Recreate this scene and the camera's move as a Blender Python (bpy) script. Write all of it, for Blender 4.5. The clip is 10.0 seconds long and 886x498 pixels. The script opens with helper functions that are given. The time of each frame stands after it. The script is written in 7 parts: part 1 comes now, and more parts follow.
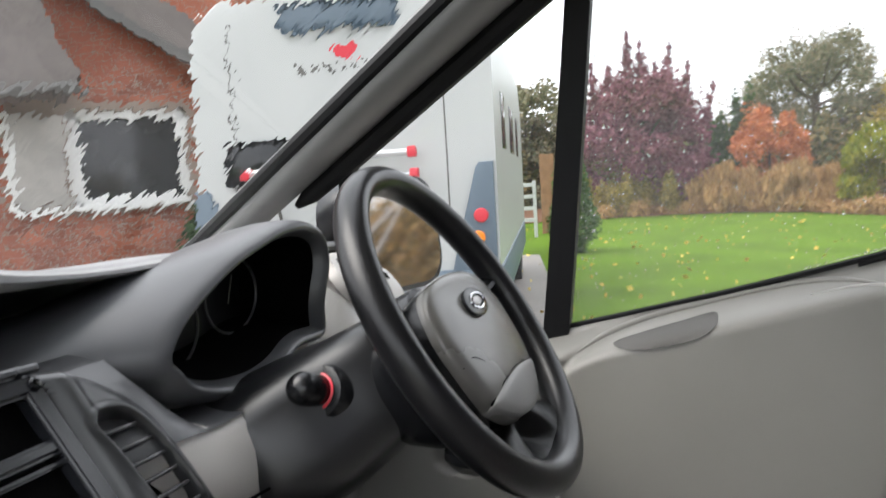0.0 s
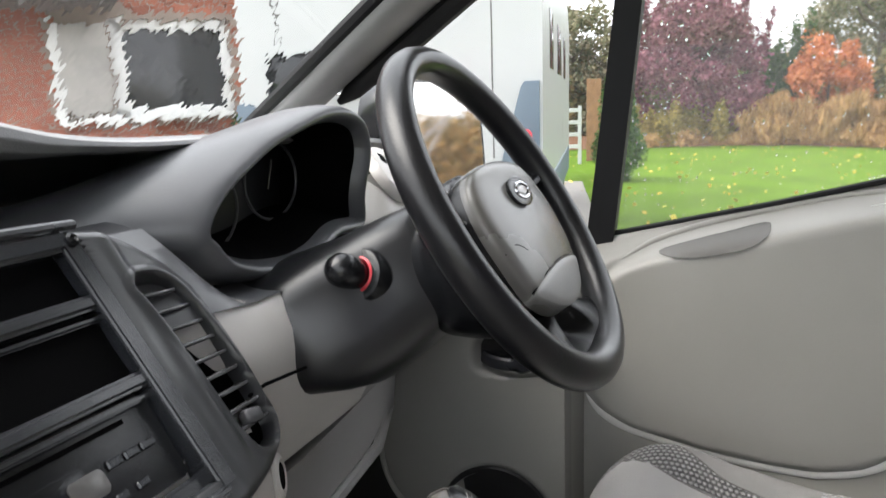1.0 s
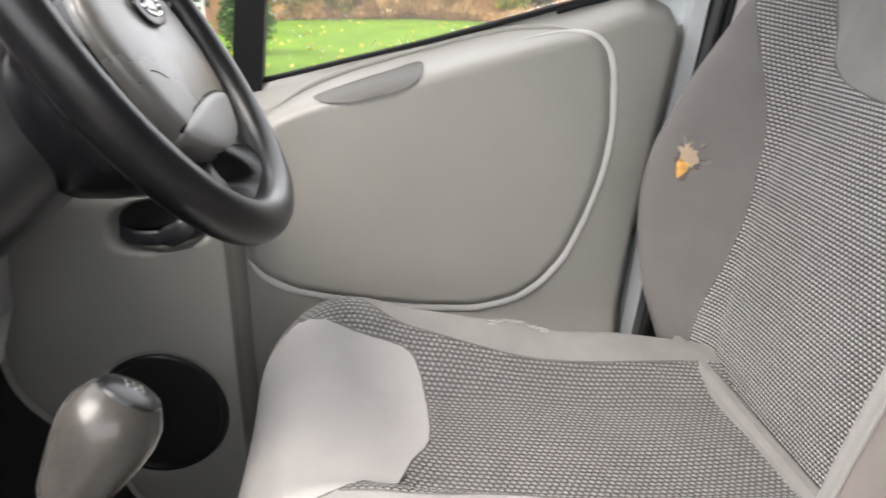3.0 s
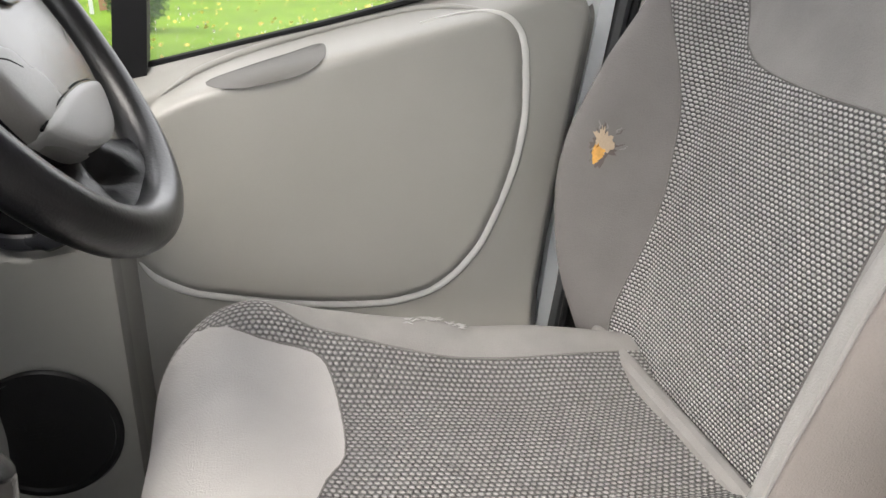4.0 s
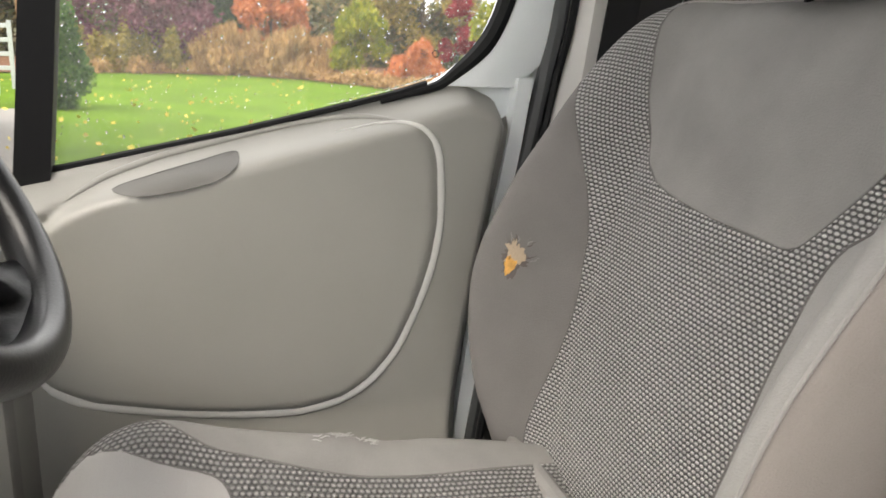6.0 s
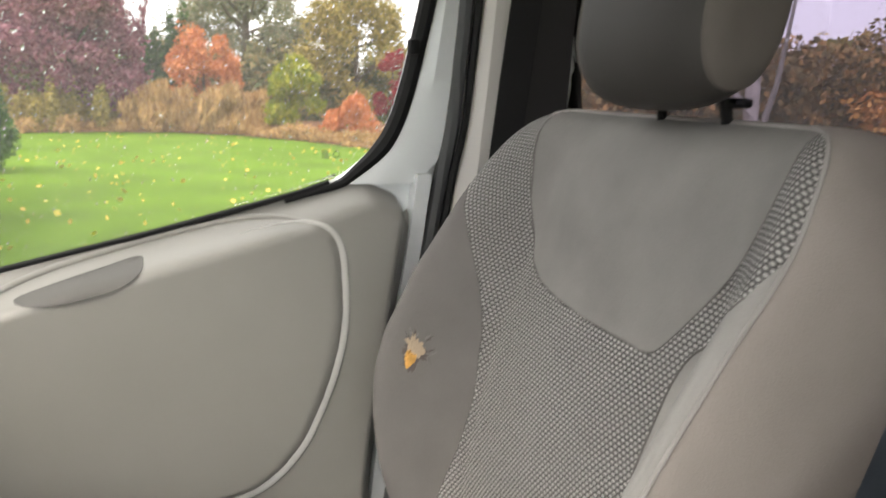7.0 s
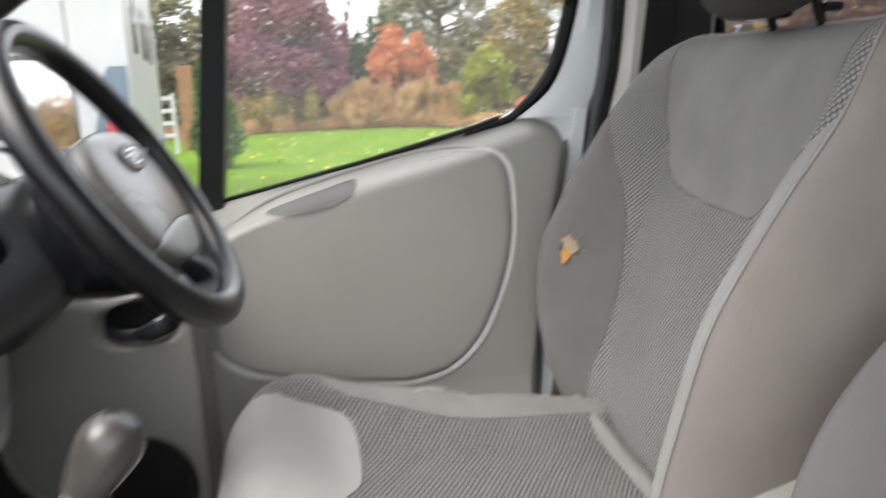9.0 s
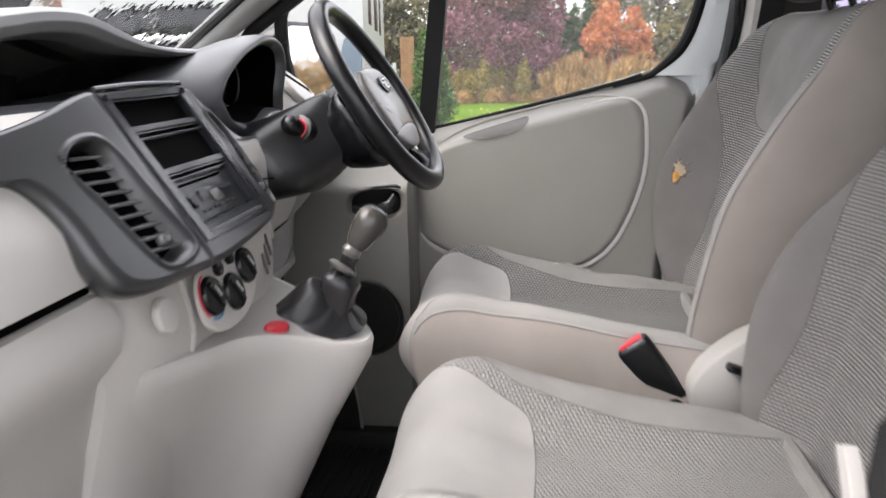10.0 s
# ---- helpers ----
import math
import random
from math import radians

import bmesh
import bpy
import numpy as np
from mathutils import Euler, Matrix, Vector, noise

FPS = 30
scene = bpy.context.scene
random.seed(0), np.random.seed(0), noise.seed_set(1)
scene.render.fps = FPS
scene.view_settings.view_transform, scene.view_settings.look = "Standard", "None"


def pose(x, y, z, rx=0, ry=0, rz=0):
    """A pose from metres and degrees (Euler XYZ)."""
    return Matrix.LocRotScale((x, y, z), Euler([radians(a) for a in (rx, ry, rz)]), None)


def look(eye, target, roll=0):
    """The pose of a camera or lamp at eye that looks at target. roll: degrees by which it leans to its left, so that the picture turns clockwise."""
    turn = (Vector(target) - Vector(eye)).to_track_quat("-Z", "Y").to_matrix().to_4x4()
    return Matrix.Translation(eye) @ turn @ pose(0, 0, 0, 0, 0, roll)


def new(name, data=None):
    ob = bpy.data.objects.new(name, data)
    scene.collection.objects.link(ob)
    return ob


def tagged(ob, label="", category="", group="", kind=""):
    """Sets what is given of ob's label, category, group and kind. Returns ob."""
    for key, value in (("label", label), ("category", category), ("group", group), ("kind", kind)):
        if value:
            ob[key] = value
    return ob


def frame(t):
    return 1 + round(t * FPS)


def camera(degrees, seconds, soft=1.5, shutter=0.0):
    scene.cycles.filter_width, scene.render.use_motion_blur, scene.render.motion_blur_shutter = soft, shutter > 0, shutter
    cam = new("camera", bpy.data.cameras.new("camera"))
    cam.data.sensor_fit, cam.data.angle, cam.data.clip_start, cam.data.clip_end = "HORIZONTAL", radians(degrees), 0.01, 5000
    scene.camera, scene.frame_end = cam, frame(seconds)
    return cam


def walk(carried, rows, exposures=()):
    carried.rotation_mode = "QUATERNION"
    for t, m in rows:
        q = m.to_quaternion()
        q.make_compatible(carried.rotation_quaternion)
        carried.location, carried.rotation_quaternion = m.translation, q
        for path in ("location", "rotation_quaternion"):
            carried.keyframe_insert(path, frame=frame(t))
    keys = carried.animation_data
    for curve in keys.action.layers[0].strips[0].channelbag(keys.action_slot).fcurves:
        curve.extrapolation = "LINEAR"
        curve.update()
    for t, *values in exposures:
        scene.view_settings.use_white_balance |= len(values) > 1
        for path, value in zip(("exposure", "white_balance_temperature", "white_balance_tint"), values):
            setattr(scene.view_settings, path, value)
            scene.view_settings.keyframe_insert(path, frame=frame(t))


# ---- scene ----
cam = camera(59.91, 10.0, soft=1.5, shutter=0.4)
# seconds, eye, yaw (0 looks ahead, minus: to the right), pitch, roll
ROWS = [
    (0.0, -0.336, 0.272, 1.499, -71.76, -5.25, -3.44),
    (0.5, -0.325, 0.278, 1.473, -69.34, -8.19, -2.56),
    (1.0, -0.320, 0.283, 1.458, -68.52, -10.66, -1.89),
    (1.5, -0.314, 0.279, 1.446, -68.83, -13.35, -1.16),
    (2.0, -0.297, 0.280, 1.424, -73.65, -16.51, -0.87),
    (2.2, -0.278, 0.281, 1.400, -78.10, -17.34, -1.27),
    (2.5, -0.254, 0.286, 1.386, -85.59, -18.94, -0.55),
    (2.8, -0.246, 0.311, 1.397, -92.21, -19.63, 0.01),
    (3.0, -0.233, 0.319, 1.399, -95.47, -20.02, 0.02),
    (3.2, -0.219, 0.318, 1.395, -98.13, -20.60, 0.15),
    (4.3, -0.164, 0.314, 1.401, -103.20, -21.79, 1.07),
    (4.5, -0.158, 0.318, 1.405, -103.42, -22.06, 1.20),
    (5.0, -0.158, 0.324, 1.410, -104.60, -20.54, 1.63),
    (5.5, -0.160, 0.304, 1.432, -105.76, -18.00, 2.35),
    (5.7, -0.160, 0.298, 1.432, -106.64, -16.87, 2.56),
    (6.8, -0.197, 0.260, 1.482, -111.14, -12.89, 1.97),
    (7.0, -0.207, 0.251, 1.506, -112.23, -11.89, 1.64),
    (7.5, -0.226, 0.234, 1.530, -114.50, -8.13, 1.04),
    (8.0, -0.241, 0.233, 1.536, -114.94, -6.58, 0.76),
    (8.5, -0.269, 0.249, 1.499, -109.58, -8.48, -0.60),
    (8.7, -0.335, 0.262, 1.474, -105.47, -9.95, -1.72),
    (9.0, -0.447, 0.270, 1.441, -97.43, -12.62, -2.39),
    (9.3, -0.588, 0.287, 1.411, -89.97, -13.46, -2.43),
    (9.5, -0.684, 0.284, 1.414, -86.35, -13.80, -1.65),
    (9.7, -0.788, 0.249, 1.417, -83.52, -13.60, -1.47),
    (10.0, -0.958, 0.201, 1.413, -82.18, -13.94, -1.09),
]
# seconds, stops, kelvin, tint
EXPOSURES = [(0.0, 0.78, 6500, 10), (0.6, 1.01, 6500, 9.5), (1.2, 1.26, 6550, 10), (2.0, 1.47, 6600, 11.5), (2.4, 1.55, 6650, 12.5), (3.0, 1.56, 6700, 12.5), (4.4, 1.49, 6800, 11), (5.0, 1.56, 6900, 11.5), (5.5, 1.43, 7000, 11), (7.0, 1.27, 7100, 9.5), (8.0, 1.18, 7050, 9), (8.5, 1.10, 6950, 9.5), (9.0, 1.29, 6550, 9.5), (9.5, 1.25, 6550, 12.5), (10.0, 1.20, 6600, 14)]
walk(cam, [(t, pose(x, y, z, 0, 0, yaw) @ pose(0, 0, 0, 90 + pitch) @ pose(0, 0, 0, 0, 0, roll)) for t, x, y, z, yaw, pitch, roll in ROWS], EXPOSURES)

# ---- light ----
world = bpy.data.worlds.new("overcast_sky")
scene.world = world
world.use_nodes = True
wn, wl = world.node_tree.nodes, world.node_tree.links
sky = wn.new("ShaderNodeTexSky")
sky.sky_type = 'NISHITA'
sky.sun_disc = False
sky.sun_elevation, sky.sun_rotation = radians(55), radians(331)
sky.dust_density, sky.air_density = 6.0, 1.0
soften = wn.new("ShaderNodeMix")
soften.data_type = 'RGBA'
soften.inputs[0].default_value = 0.88
soften.inputs[7].default_value = (8.6, 8.9, 9.3, 1.0)
wl.new(sky.outputs[0], soften.inputs[6])
wl.new(soften.outputs[2], wn["Background"].inputs[0])
wn["Background"].inputs[1].default_value = 0.15

sun_data = bpy.data.lights.new("sun", 'SUN')
sun_data.energy, sun_data.angle, sun_data.color = 1.2, radians(40), (1.0, 0.97, 0.92)
sun = new("sun", sun_data)
sun.matrix_world = look((-3.0, 5.5, 9), (0, 0, 0))


# ---- materials ----
def material(name, colour, rough=0.5, metal=0.0, bump=0.0, scale=300.0, vary=0.12, blotch=6.0, spec=0.5, stretch=(1, 1, 1), coat=0.0):
    """A surface with grain (fine bump) and slow blotches of colour, at real size."""
    m = bpy.data.materials.new(name)
    m.use_nodes = True
    n, l = m.node_tree.nodes, m.node_tree.links
    b = n["Principled BSDF"]
    b.inputs["Roughness"].default_value, b.inputs["Metallic"].default_value = rough, metal
    b.inputs["Specular IOR Level"].default_value = spec
    b.inputs["Coat Weight"].default_value = coat
    tc = n.new("ShaderNodeTexCoord")
    mp = n.new("ShaderNodeMapping")
    mp.inputs["Scale"].default_value = stretch
    l.new(tc.outputs["Object"], mp.inputs["Vector"])
    big = n.new("ShaderNodeTexNoise")
    big.inputs["Scale"].default_value, big.inputs["Detail"].default_value = blotch, 5
    l.new(mp.outputs[0], big.inputs["Vector"])
    fine = n.new("ShaderNodeTexNoise")
    fine.inputs["Scale"].default_value, fine.inputs["Detail"].default_value = scale, 2
    l.new(mp.outputs[0], fine.inputs["Vector"])
    add = n.new("ShaderNodeMath")
    add.operation = 'MULTIPLY_ADD'
    add.inputs[1].default_value, add.inputs[2].default_value = 0.35, 0.0
    l.new(fine.outputs["Fac"], add.inputs[0])
    tot = n.new("ShaderNodeMath")
    l.new(big.outputs["Fac"], tot.inputs[0])
    l.new(add.outputs[0], tot.inputs[1])
    ramp = n.new("ShaderNodeMapRange")
    ramp.inputs["From Min"].default_value, ramp.inputs["From Max"].default_value = 0.35, 1.0
    l.new(tot.outputs[0], ramp.inputs["Value"])
    mix = n.new("ShaderNodeMix")
    mix.data_type = 'RGBA'
    lo, hi = [c * (1 - vary) for c in colour], [min(1, c * (1 + vary)) for c in colour]
    mix.inputs[6].default_value, mix.inputs[7].default_value = (*lo, 1), (*hi, 1)
    l.new(ramp.outputs[0], mix.inputs[0])
    l.new(mix.outputs[2], b.inputs["Base Color"])
    rr = n.new("ShaderNodeMapRange")
    rr.inputs["To Min"].default_value, rr.inputs["To Max"].default_value = max(0.02, rough - 0.06), min(1, rough + 0.06)
    l.new(big.outputs["Fac"], rr.inputs["Value"])
    l.new(rr.outputs[0], b.inputs["Roughness"])
    if bump:
        bp = n.new("ShaderNodeBump")
        bp.inputs["Strength"].default_value, bp.inputs["Distance"].default_value = bump, 0.001
        l.new(fine.outputs["Fac"], bp.inputs["Height"])
        l.new(bp.outputs[0], b.inputs["Normal"])
    return m


def glass(name, wave=0.0, tint=(1, 1, 1), scale=(30, 30, 30), ior=1.02, haze=0.0, fog=0.0):
    """A clear pane; wave: water running over it, which bends what is seen through it."""
    m = bpy.data.materials.new(name)
    m.use_nodes = True
    n, l = m.node_tree.nodes, m.node_tree.links
    n.remove(n["Principled BSDF"])
    out = n["Material Output"]
    gl = n.new("ShaderNodeBsdfGlossy")
    gl.inputs["Roughness"].default_value = 0.02
    clear = n.new("ShaderNodeBsdfTransparent")
    clear.inputs[0].default_value = (*tint, 1)
    if wave:
        clear = n.new("ShaderNodeBsdfRefraction")
        clear.inputs["Color"].default_value = (*tint, 1)
        clear.inputs["IOR"].default_value, clear.inputs["Roughness"].default_value = ior, haze
        tc = n.new("ShaderNodeTexCoord")
        mp = n.new("ShaderNodeMapping")
        mp.inputs["Scale"].default_value = scale
        l.new(tc.outputs["Object"], mp.inputs["Vector"])
        nz = n.new("ShaderNodeTexNoise")
        nz.inputs["Scale"].default_value, nz.inputs["Detail"].default_value = 1.0, 2
        l.new(mp.outputs[0], nz.inputs["Vector"])
        bp = n.new("ShaderNodeBump")
        bp.inputs["Strength"].default_value, bp.inputs["Distance"].default_value = 1.0, wave
        l.new(nz.outputs["Fac"], bp.inputs["Height"])
        l.new(bp.outputs[0], clear.inputs["Normal"])
    if fog:
        mist = n.new("ShaderNodeBsdfTranslucent")
        mist.inputs[0].default_value = (0.9, 0.9, 0.9, 1)
        veil = n.new("ShaderNodeMixShader")
        veil.inputs[0].default_value = fog
        l.new(clear.outputs[0], veil.inputs[1])
        l.new(mist.outputs[0], veil.inputs[2])
        clear = veil
    fr = n.new("ShaderNodeFresnel")
    fr.inputs[0].default_value = 1.45
    mx = n.new("ShaderNodeMixShader")
    cap = n.new("ShaderNodeMath")
    cap.operation = 'MINIMUM'
    cap.inputs[1].default_value = 0.22
    l.new(fr.outputs[0], cap.inputs[0])
    l.new(cap.outputs[0], mx.inputs[0])
    l.new(clear.outputs[0], mx.inputs[1])
    l.new(gl.outputs[0], mx.inputs[2])
    l.new(mx.outputs[0], out.inputs[0])
    return m


def knit(name, low, high, across, along, axis):
    """Woven seat cloth: raised oval knots in staggered rows. axis: which object axes span it."""
    m = material(name, high, 0.62, bump=0.3, scale=900, vary=0.12, spec=0.45)
    n, l = m.node_tree.nodes, m.node_tree.links
    b = n["Principled BSDF"]
    tc = n.new("ShaderNodeUVMap")
    tc.uv_map = "weave"
    sp = n.new("ShaderNodeSeparateXYZ")
    l.new(tc.outputs["UV"], sp.inputs[0])

    def math_node(op, a, c=None):
        k = n.new("ShaderNodeMath")
        k.operation = op
        for i, q in enumerate((a, c)):
            if q is None:
                continue
            if isinstance(q, (int, float)):
                k.inputs[i].default_value = q
            else:
                l.new(q, k.inputs[i])
        return k.outputs[0]
    u = math_node('DIVIDE', sp.outputs[axis[0]], across)
    w = math_node('DIVIDE', sp.outputs[axis[1]], along)
    row = math_node('FLOOR', w)
    u = math_node('ADD', u, math_node('MULTIPLY', math_node('FLOORED_MODULO', row, 2.0), 0.5))
    fu = math_node('SUBTRACT', math_node('FRACT', u), 0.5)
    fw = math_node('SUBTRACT', math_node('FRACT', w), 0.5)
    d = math_node('SQRT', math_node('ADD', math_node('MULTIPLY', fu, fu), math_node('MULTIPLY', math_node('MULTIPLY', fw, fw), 1.3)))
    k = n.new("ShaderNodeMapRange")
    k.interpolation_type = 'SMOOTHSTEP'
    k.inputs["From Min"].default_value, k.inputs["From Max"].default_value = 0.56, 0.20
    l.new(d, k.inputs["Value"])
    mix = n.new("ShaderNodeMix")
    mix.data_type = 'RGBA'
    mix.inputs[6].default_value = (*low, 1)
    was = b.inputs["Base Color"].links[0].from_socket
    l.new(was, mix.inputs[7])
    l.new(k.outputs[0], mix.inputs[0])
    l.new(mix.outputs[2], b.inputs["Base Color"])
    bp = n.new("ShaderNodeBump")
    bp.inputs["Strength"].default_value, bp.inputs["Distance"].default_value = 1.0, 0.0040
    l.new(k.outputs[0], bp.inputs["Height"])
    l.new(b.inputs["Normal"].links[0].from_socket, bp.inputs["Normal"])
    l.new(bp.outputs[0], b.inputs["Normal"])
    return m


GREY = material("door_card_plastic", (0.300, 0.294, 0.274), 0.40, bump=0.16, scale=700, vary=0.06)
GREY_DEEP = material("deep_grey_plastic", (0.110, 0.107, 0.100), 0.6, bump=0.25, scale=700)
PIPE = material("pale_trim_line", (0.62, 0.615, 0.595), 0.5, bump=0.1, vary=0.05)
SHROUDMAT = material("shroud_plastic_satin", (0.011, 0.0113, 0.0125), 0.30, bump=0.12, scale=800, vary=0.1, spec=0.65)
DARK = material("dash_plastic_charcoal", (0.018, 0.0195, 0.0235), 0.27, bump=0.10, scale=900, vary=0.12, spec=0.65)
BLACK = material("black_plastic", (0.0062, 0.0066, 0.0078), 0.24, bump=0.12, scale=700)
# near-black that paints the darkness inside openings; also colours the thin joints
VOID = material("cavity_dark", (0.002, 0.002, 0.0022), 0.85, bump=0.1, spec=0.05)
PALE = material("pale_grey_dash_plastic", (0.61, 0.588, 0.562), 0.42, bump=0.18, scale=800, vary=0.06)
TOPDARK = material("dash_top_plastic", (0.28, 0.28, 0.285), 0.42, bump=0.4, scale=600, vary=0.08)
SLATMAT = material("vent_slat_plastic", (0.075, 0.075, 0.08), 0.25, bump=0.1, scale=700, vary=0.1)
HOODMAT = material("hood_plastic_satin", (0.078, 0.080, 0.086), 0.34, bump=0.12, scale=900, vary=0.1, spec=0.65)
PODMAT = material("pod_plastic_satin", (0.032, 0.033, 0.0355), 0.30, bump=0.12, scale=900, vary=0.1, spec=0.8)
PILLARMAT = material("pillar_cover_plastic", (0.20, 0.20, 0.198), 0.40, bump=0.3, scale=700, vary=0.06)
LEATHER = material("wheel_rim_leather", (0.0065, 0.0065, 0.0075), 0.30, bump=0.2, scale=420, vary=0.2)
PADMAT = material("wheel_pad_plastic", (0.125, 0.121, 0.113), 0.27, bump=0.15, scale=700, spec=0.8)
CHIN = material("wheel_chin_plastic", (0.215, 0.213, 0.208), 0.38, bump=0.2, scale=700)
CHROME = material("chrome", (0.75, 0.76, 0.78), 0.12, metal=1.0, vary=0.04)
SILVER = material("silver_paint", (0.42, 0.41, 0.40), 0.32, metal=0.6, bump=0.1, vary=0.12)
RINGMAT = material("worn_grey_ring", (0.15, 0.145, 0.14), 0.28, metal=0.4, bump=0.1, vary=0.15)
KNOBGREY = material("worn_graphite_knob", (0.062, 0.058, 0.054), 0.2, metal=0.15, bump=0.15, vary=0.25, blotch=30)
RED = material("red_plastic", (0.62, 0.03, 0.05), 0.35, vary=0.08)
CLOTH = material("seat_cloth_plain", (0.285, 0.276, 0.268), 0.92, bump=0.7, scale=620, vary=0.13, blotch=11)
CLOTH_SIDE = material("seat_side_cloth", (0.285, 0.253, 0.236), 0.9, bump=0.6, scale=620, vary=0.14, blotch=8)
# the same plain cloth, darkened for shaded wing and edges, lightened for the lit front
BOLSTER = material("seat_cloth_darkened", (0.150, 0.142, 0.137), 0.9, bump=0.7, scale=620, vary=0.15, blotch=10)
CLOTH_SHADED = material("seat_cloth_worn_shaded", (0.215, 0.207, 0.20), 0.9, bump=0.6, scale=620, vary=0.16, blotch=14)
CLOTH_LIT = material("seat_cloth_front_lit", (0.375, 0.363, 0.352), 0.9, bump=0.6, scale=620, vary=0.10, blotch=9)
SEAM = material("seat_seam_piping", (0.30, 0.285, 0.275), 0.8, bump=0.4, scale=900)
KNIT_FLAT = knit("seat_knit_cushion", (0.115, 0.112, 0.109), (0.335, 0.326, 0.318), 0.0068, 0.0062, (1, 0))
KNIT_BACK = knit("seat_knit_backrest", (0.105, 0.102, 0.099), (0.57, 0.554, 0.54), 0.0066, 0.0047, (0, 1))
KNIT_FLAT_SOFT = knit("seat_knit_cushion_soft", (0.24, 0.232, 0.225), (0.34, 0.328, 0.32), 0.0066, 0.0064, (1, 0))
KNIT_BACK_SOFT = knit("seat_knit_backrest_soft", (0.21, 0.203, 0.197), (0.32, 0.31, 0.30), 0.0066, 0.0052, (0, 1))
HEADMAT = material("headrest_cloth", (0.020, 0.018, 0.0165), 0.58, bump=0.45, scale=1300, vary=0.1)
HEADSIDE = material("headrest_side_cloth", (0.09, 0.080, 0.072), 0.88, bump=0.45, scale=1300)
PAINT = material("van_paint_pale", (0.74, 0.775, 0.79), 0.3, vary=0.04, blotch=3)
RUBBER = material("rubber_seal", (0.008, 0.008, 0.009), 0.6, bump=0.2, scale=500, spec=0.25)
SEALGREY = material("grey_seal", (0.07, 0.073, 0.076), 0.6, bump=0.2, scale=500)
BELTMAT = material("belt_webbing", (0.008, 0.008, 0.009), 0.8, bump=0.5, scale=1500, stretch=(1, 1, 0.3))
TRIMBLACK = material("pillar_trim_black", (0.011, 0.0105, 0.010), 0.5, bump=0.3, scale=700)
HEADLINER = material("headliner_felt", (0.42, 0.42, 0.41), 0.95, bump=0.5, scale=500)
MAT = material("floor_rubber", (0.009, 0.0095, 0.010), 0.6, bump=0.4, scale=500)
FOAM = material("torn_foam", (0.66, 0.36, 0.10), 0.95, bump=1.0, scale=400, vary=0.3, blotch=80)
TORNEDGE = material("torn_edge_and_shade", (0.11, 0.095, 0.085), 0.95, bump=0.8, scale=500, vary=0.3)
FRAY_GREY = material("pilled_grey_cloth", (0.42, 0.41, 0.40), 0.95, bump=1.0, scale=500, vary=0.3)
FRAY = material("frayed_backing", (0.46, 0.36, 0.26), 0.95, bump=1.0, scale=500, vary=0.3)
BLUESTEEL = material("load_area_paint_blue", (0.15, 0.18, 0.22), 0.45, vary=0.15, blotch=4)
GLASS = glass("door_glass_wet", wave=0.0005, scale=(25, 25, 12), ior=1.04, haze=0.16, fog=0.07)
GLASS_SIDE = glass("quarter_glass_wet", wave=0.0004, scale=(25, 25, 12), ior=1.03, haze=0.05, fog=0.03)
GLASS_WET = glass("windscreen_glass_wet", wave=0.006, scale=(46, 20, 20), ior=1.02)
GLASS_TINT = glass("side_glass_tinted", tint=(0.56, 0.525, 0.62), fog=0.025)
MIRROR = material("mirror_silver", (0.9, 0.9, 0.9), 0.02, metal=1.0, vary=0.01)


# ---- building tools ----
def part(name, bm, mat, parent=None, label="", sharp=35):
    """Links a bmesh as one mesh object, under a thing or part."""
    me = bpy.data.meshes.new(name)
    bmesh.ops.recalc_face_normals(bm, faces=bm.faces)
    bm.to_mesh(me)
    bm.free()
    me.polygons.foreach_set("use_smooth", [True] * len(me.polygons))
    me.set_sharp_from_angle(angle=radians(sharp))
    for k in (mat if isinstance(mat, (list, tuple)) else [mat]):
        me.materials.append(k)
    ob = new(name, me)
    if parent:
        ob.parent = parent
    if label:
        ob["label"] = label
    return ob


def thing(name, label, category, kind="", group=""):
    ob = new(name)
    ob.empty_display_size = 0.05
    return tagged(ob, label, category, group, kind)


def grid(fn, nu, nv, closed_u=False, closed_v=False):
    """A sheet of quads over fn(u, v), both 0 to 1."""
    bm = bmesh.new()
    mu, mv = (nu if closed_u else nu + 1), (nv if closed_v else nv + 1)
    vs = [[bm.verts.new(fn(i / nu, j / nv)) for j in range(mv)] for i in range(mu)]
    for i in range(nu):
        for j in range(nv):
            bm.faces.new((vs[i][j], vs[(i + 1) % mu][j], vs[(i + 1) % mu][(j + 1) % mv], vs[i][(j + 1) % mv]))
    return bm


def loft(rings, cap=True):
    """A skin over closed rings of equally many points."""
    bm = bmesh.new()
    vs = [[bm.verts.new(p) for p in r] for r in rings]
    k = len(vs[0])
    for a, b in zip(vs, vs[1:]):
        for i in range(k):
            bm.faces.new((a[i], a[(i + 1) % k], b[(i + 1) % k], b[i]))
    if cap:
        bm.faces.new(vs[0])
        bm.faces.new(list(reversed(vs[-1])))
    return bm


def smooth_path(pts, n=8, closed=False):
    """Catmull-Rom through pts."""
    p = [Vector(q) for q in pts]
    out = []
    m = len(p) if closed else len(p) - 1
    for i in range(m):
        a = p[i - 1] if (i or closed) else p[0]
        b, c = p[i], p[(i + 1) % len(p)]
        d = p[(i + 2) % len(p)] if (closed or i + 2 < len(p)) else p[-1]
        for k in range(n):
            t = k / n
            out.append(0.5 * ((2 * b) + (c - a) * t + (2 * a - 5 * b + 4 * c - d) * t * t + (3 * b - a - 3 * c + d) * t ** 3))
    if not closed:
        out.append(p[-1])
    return out


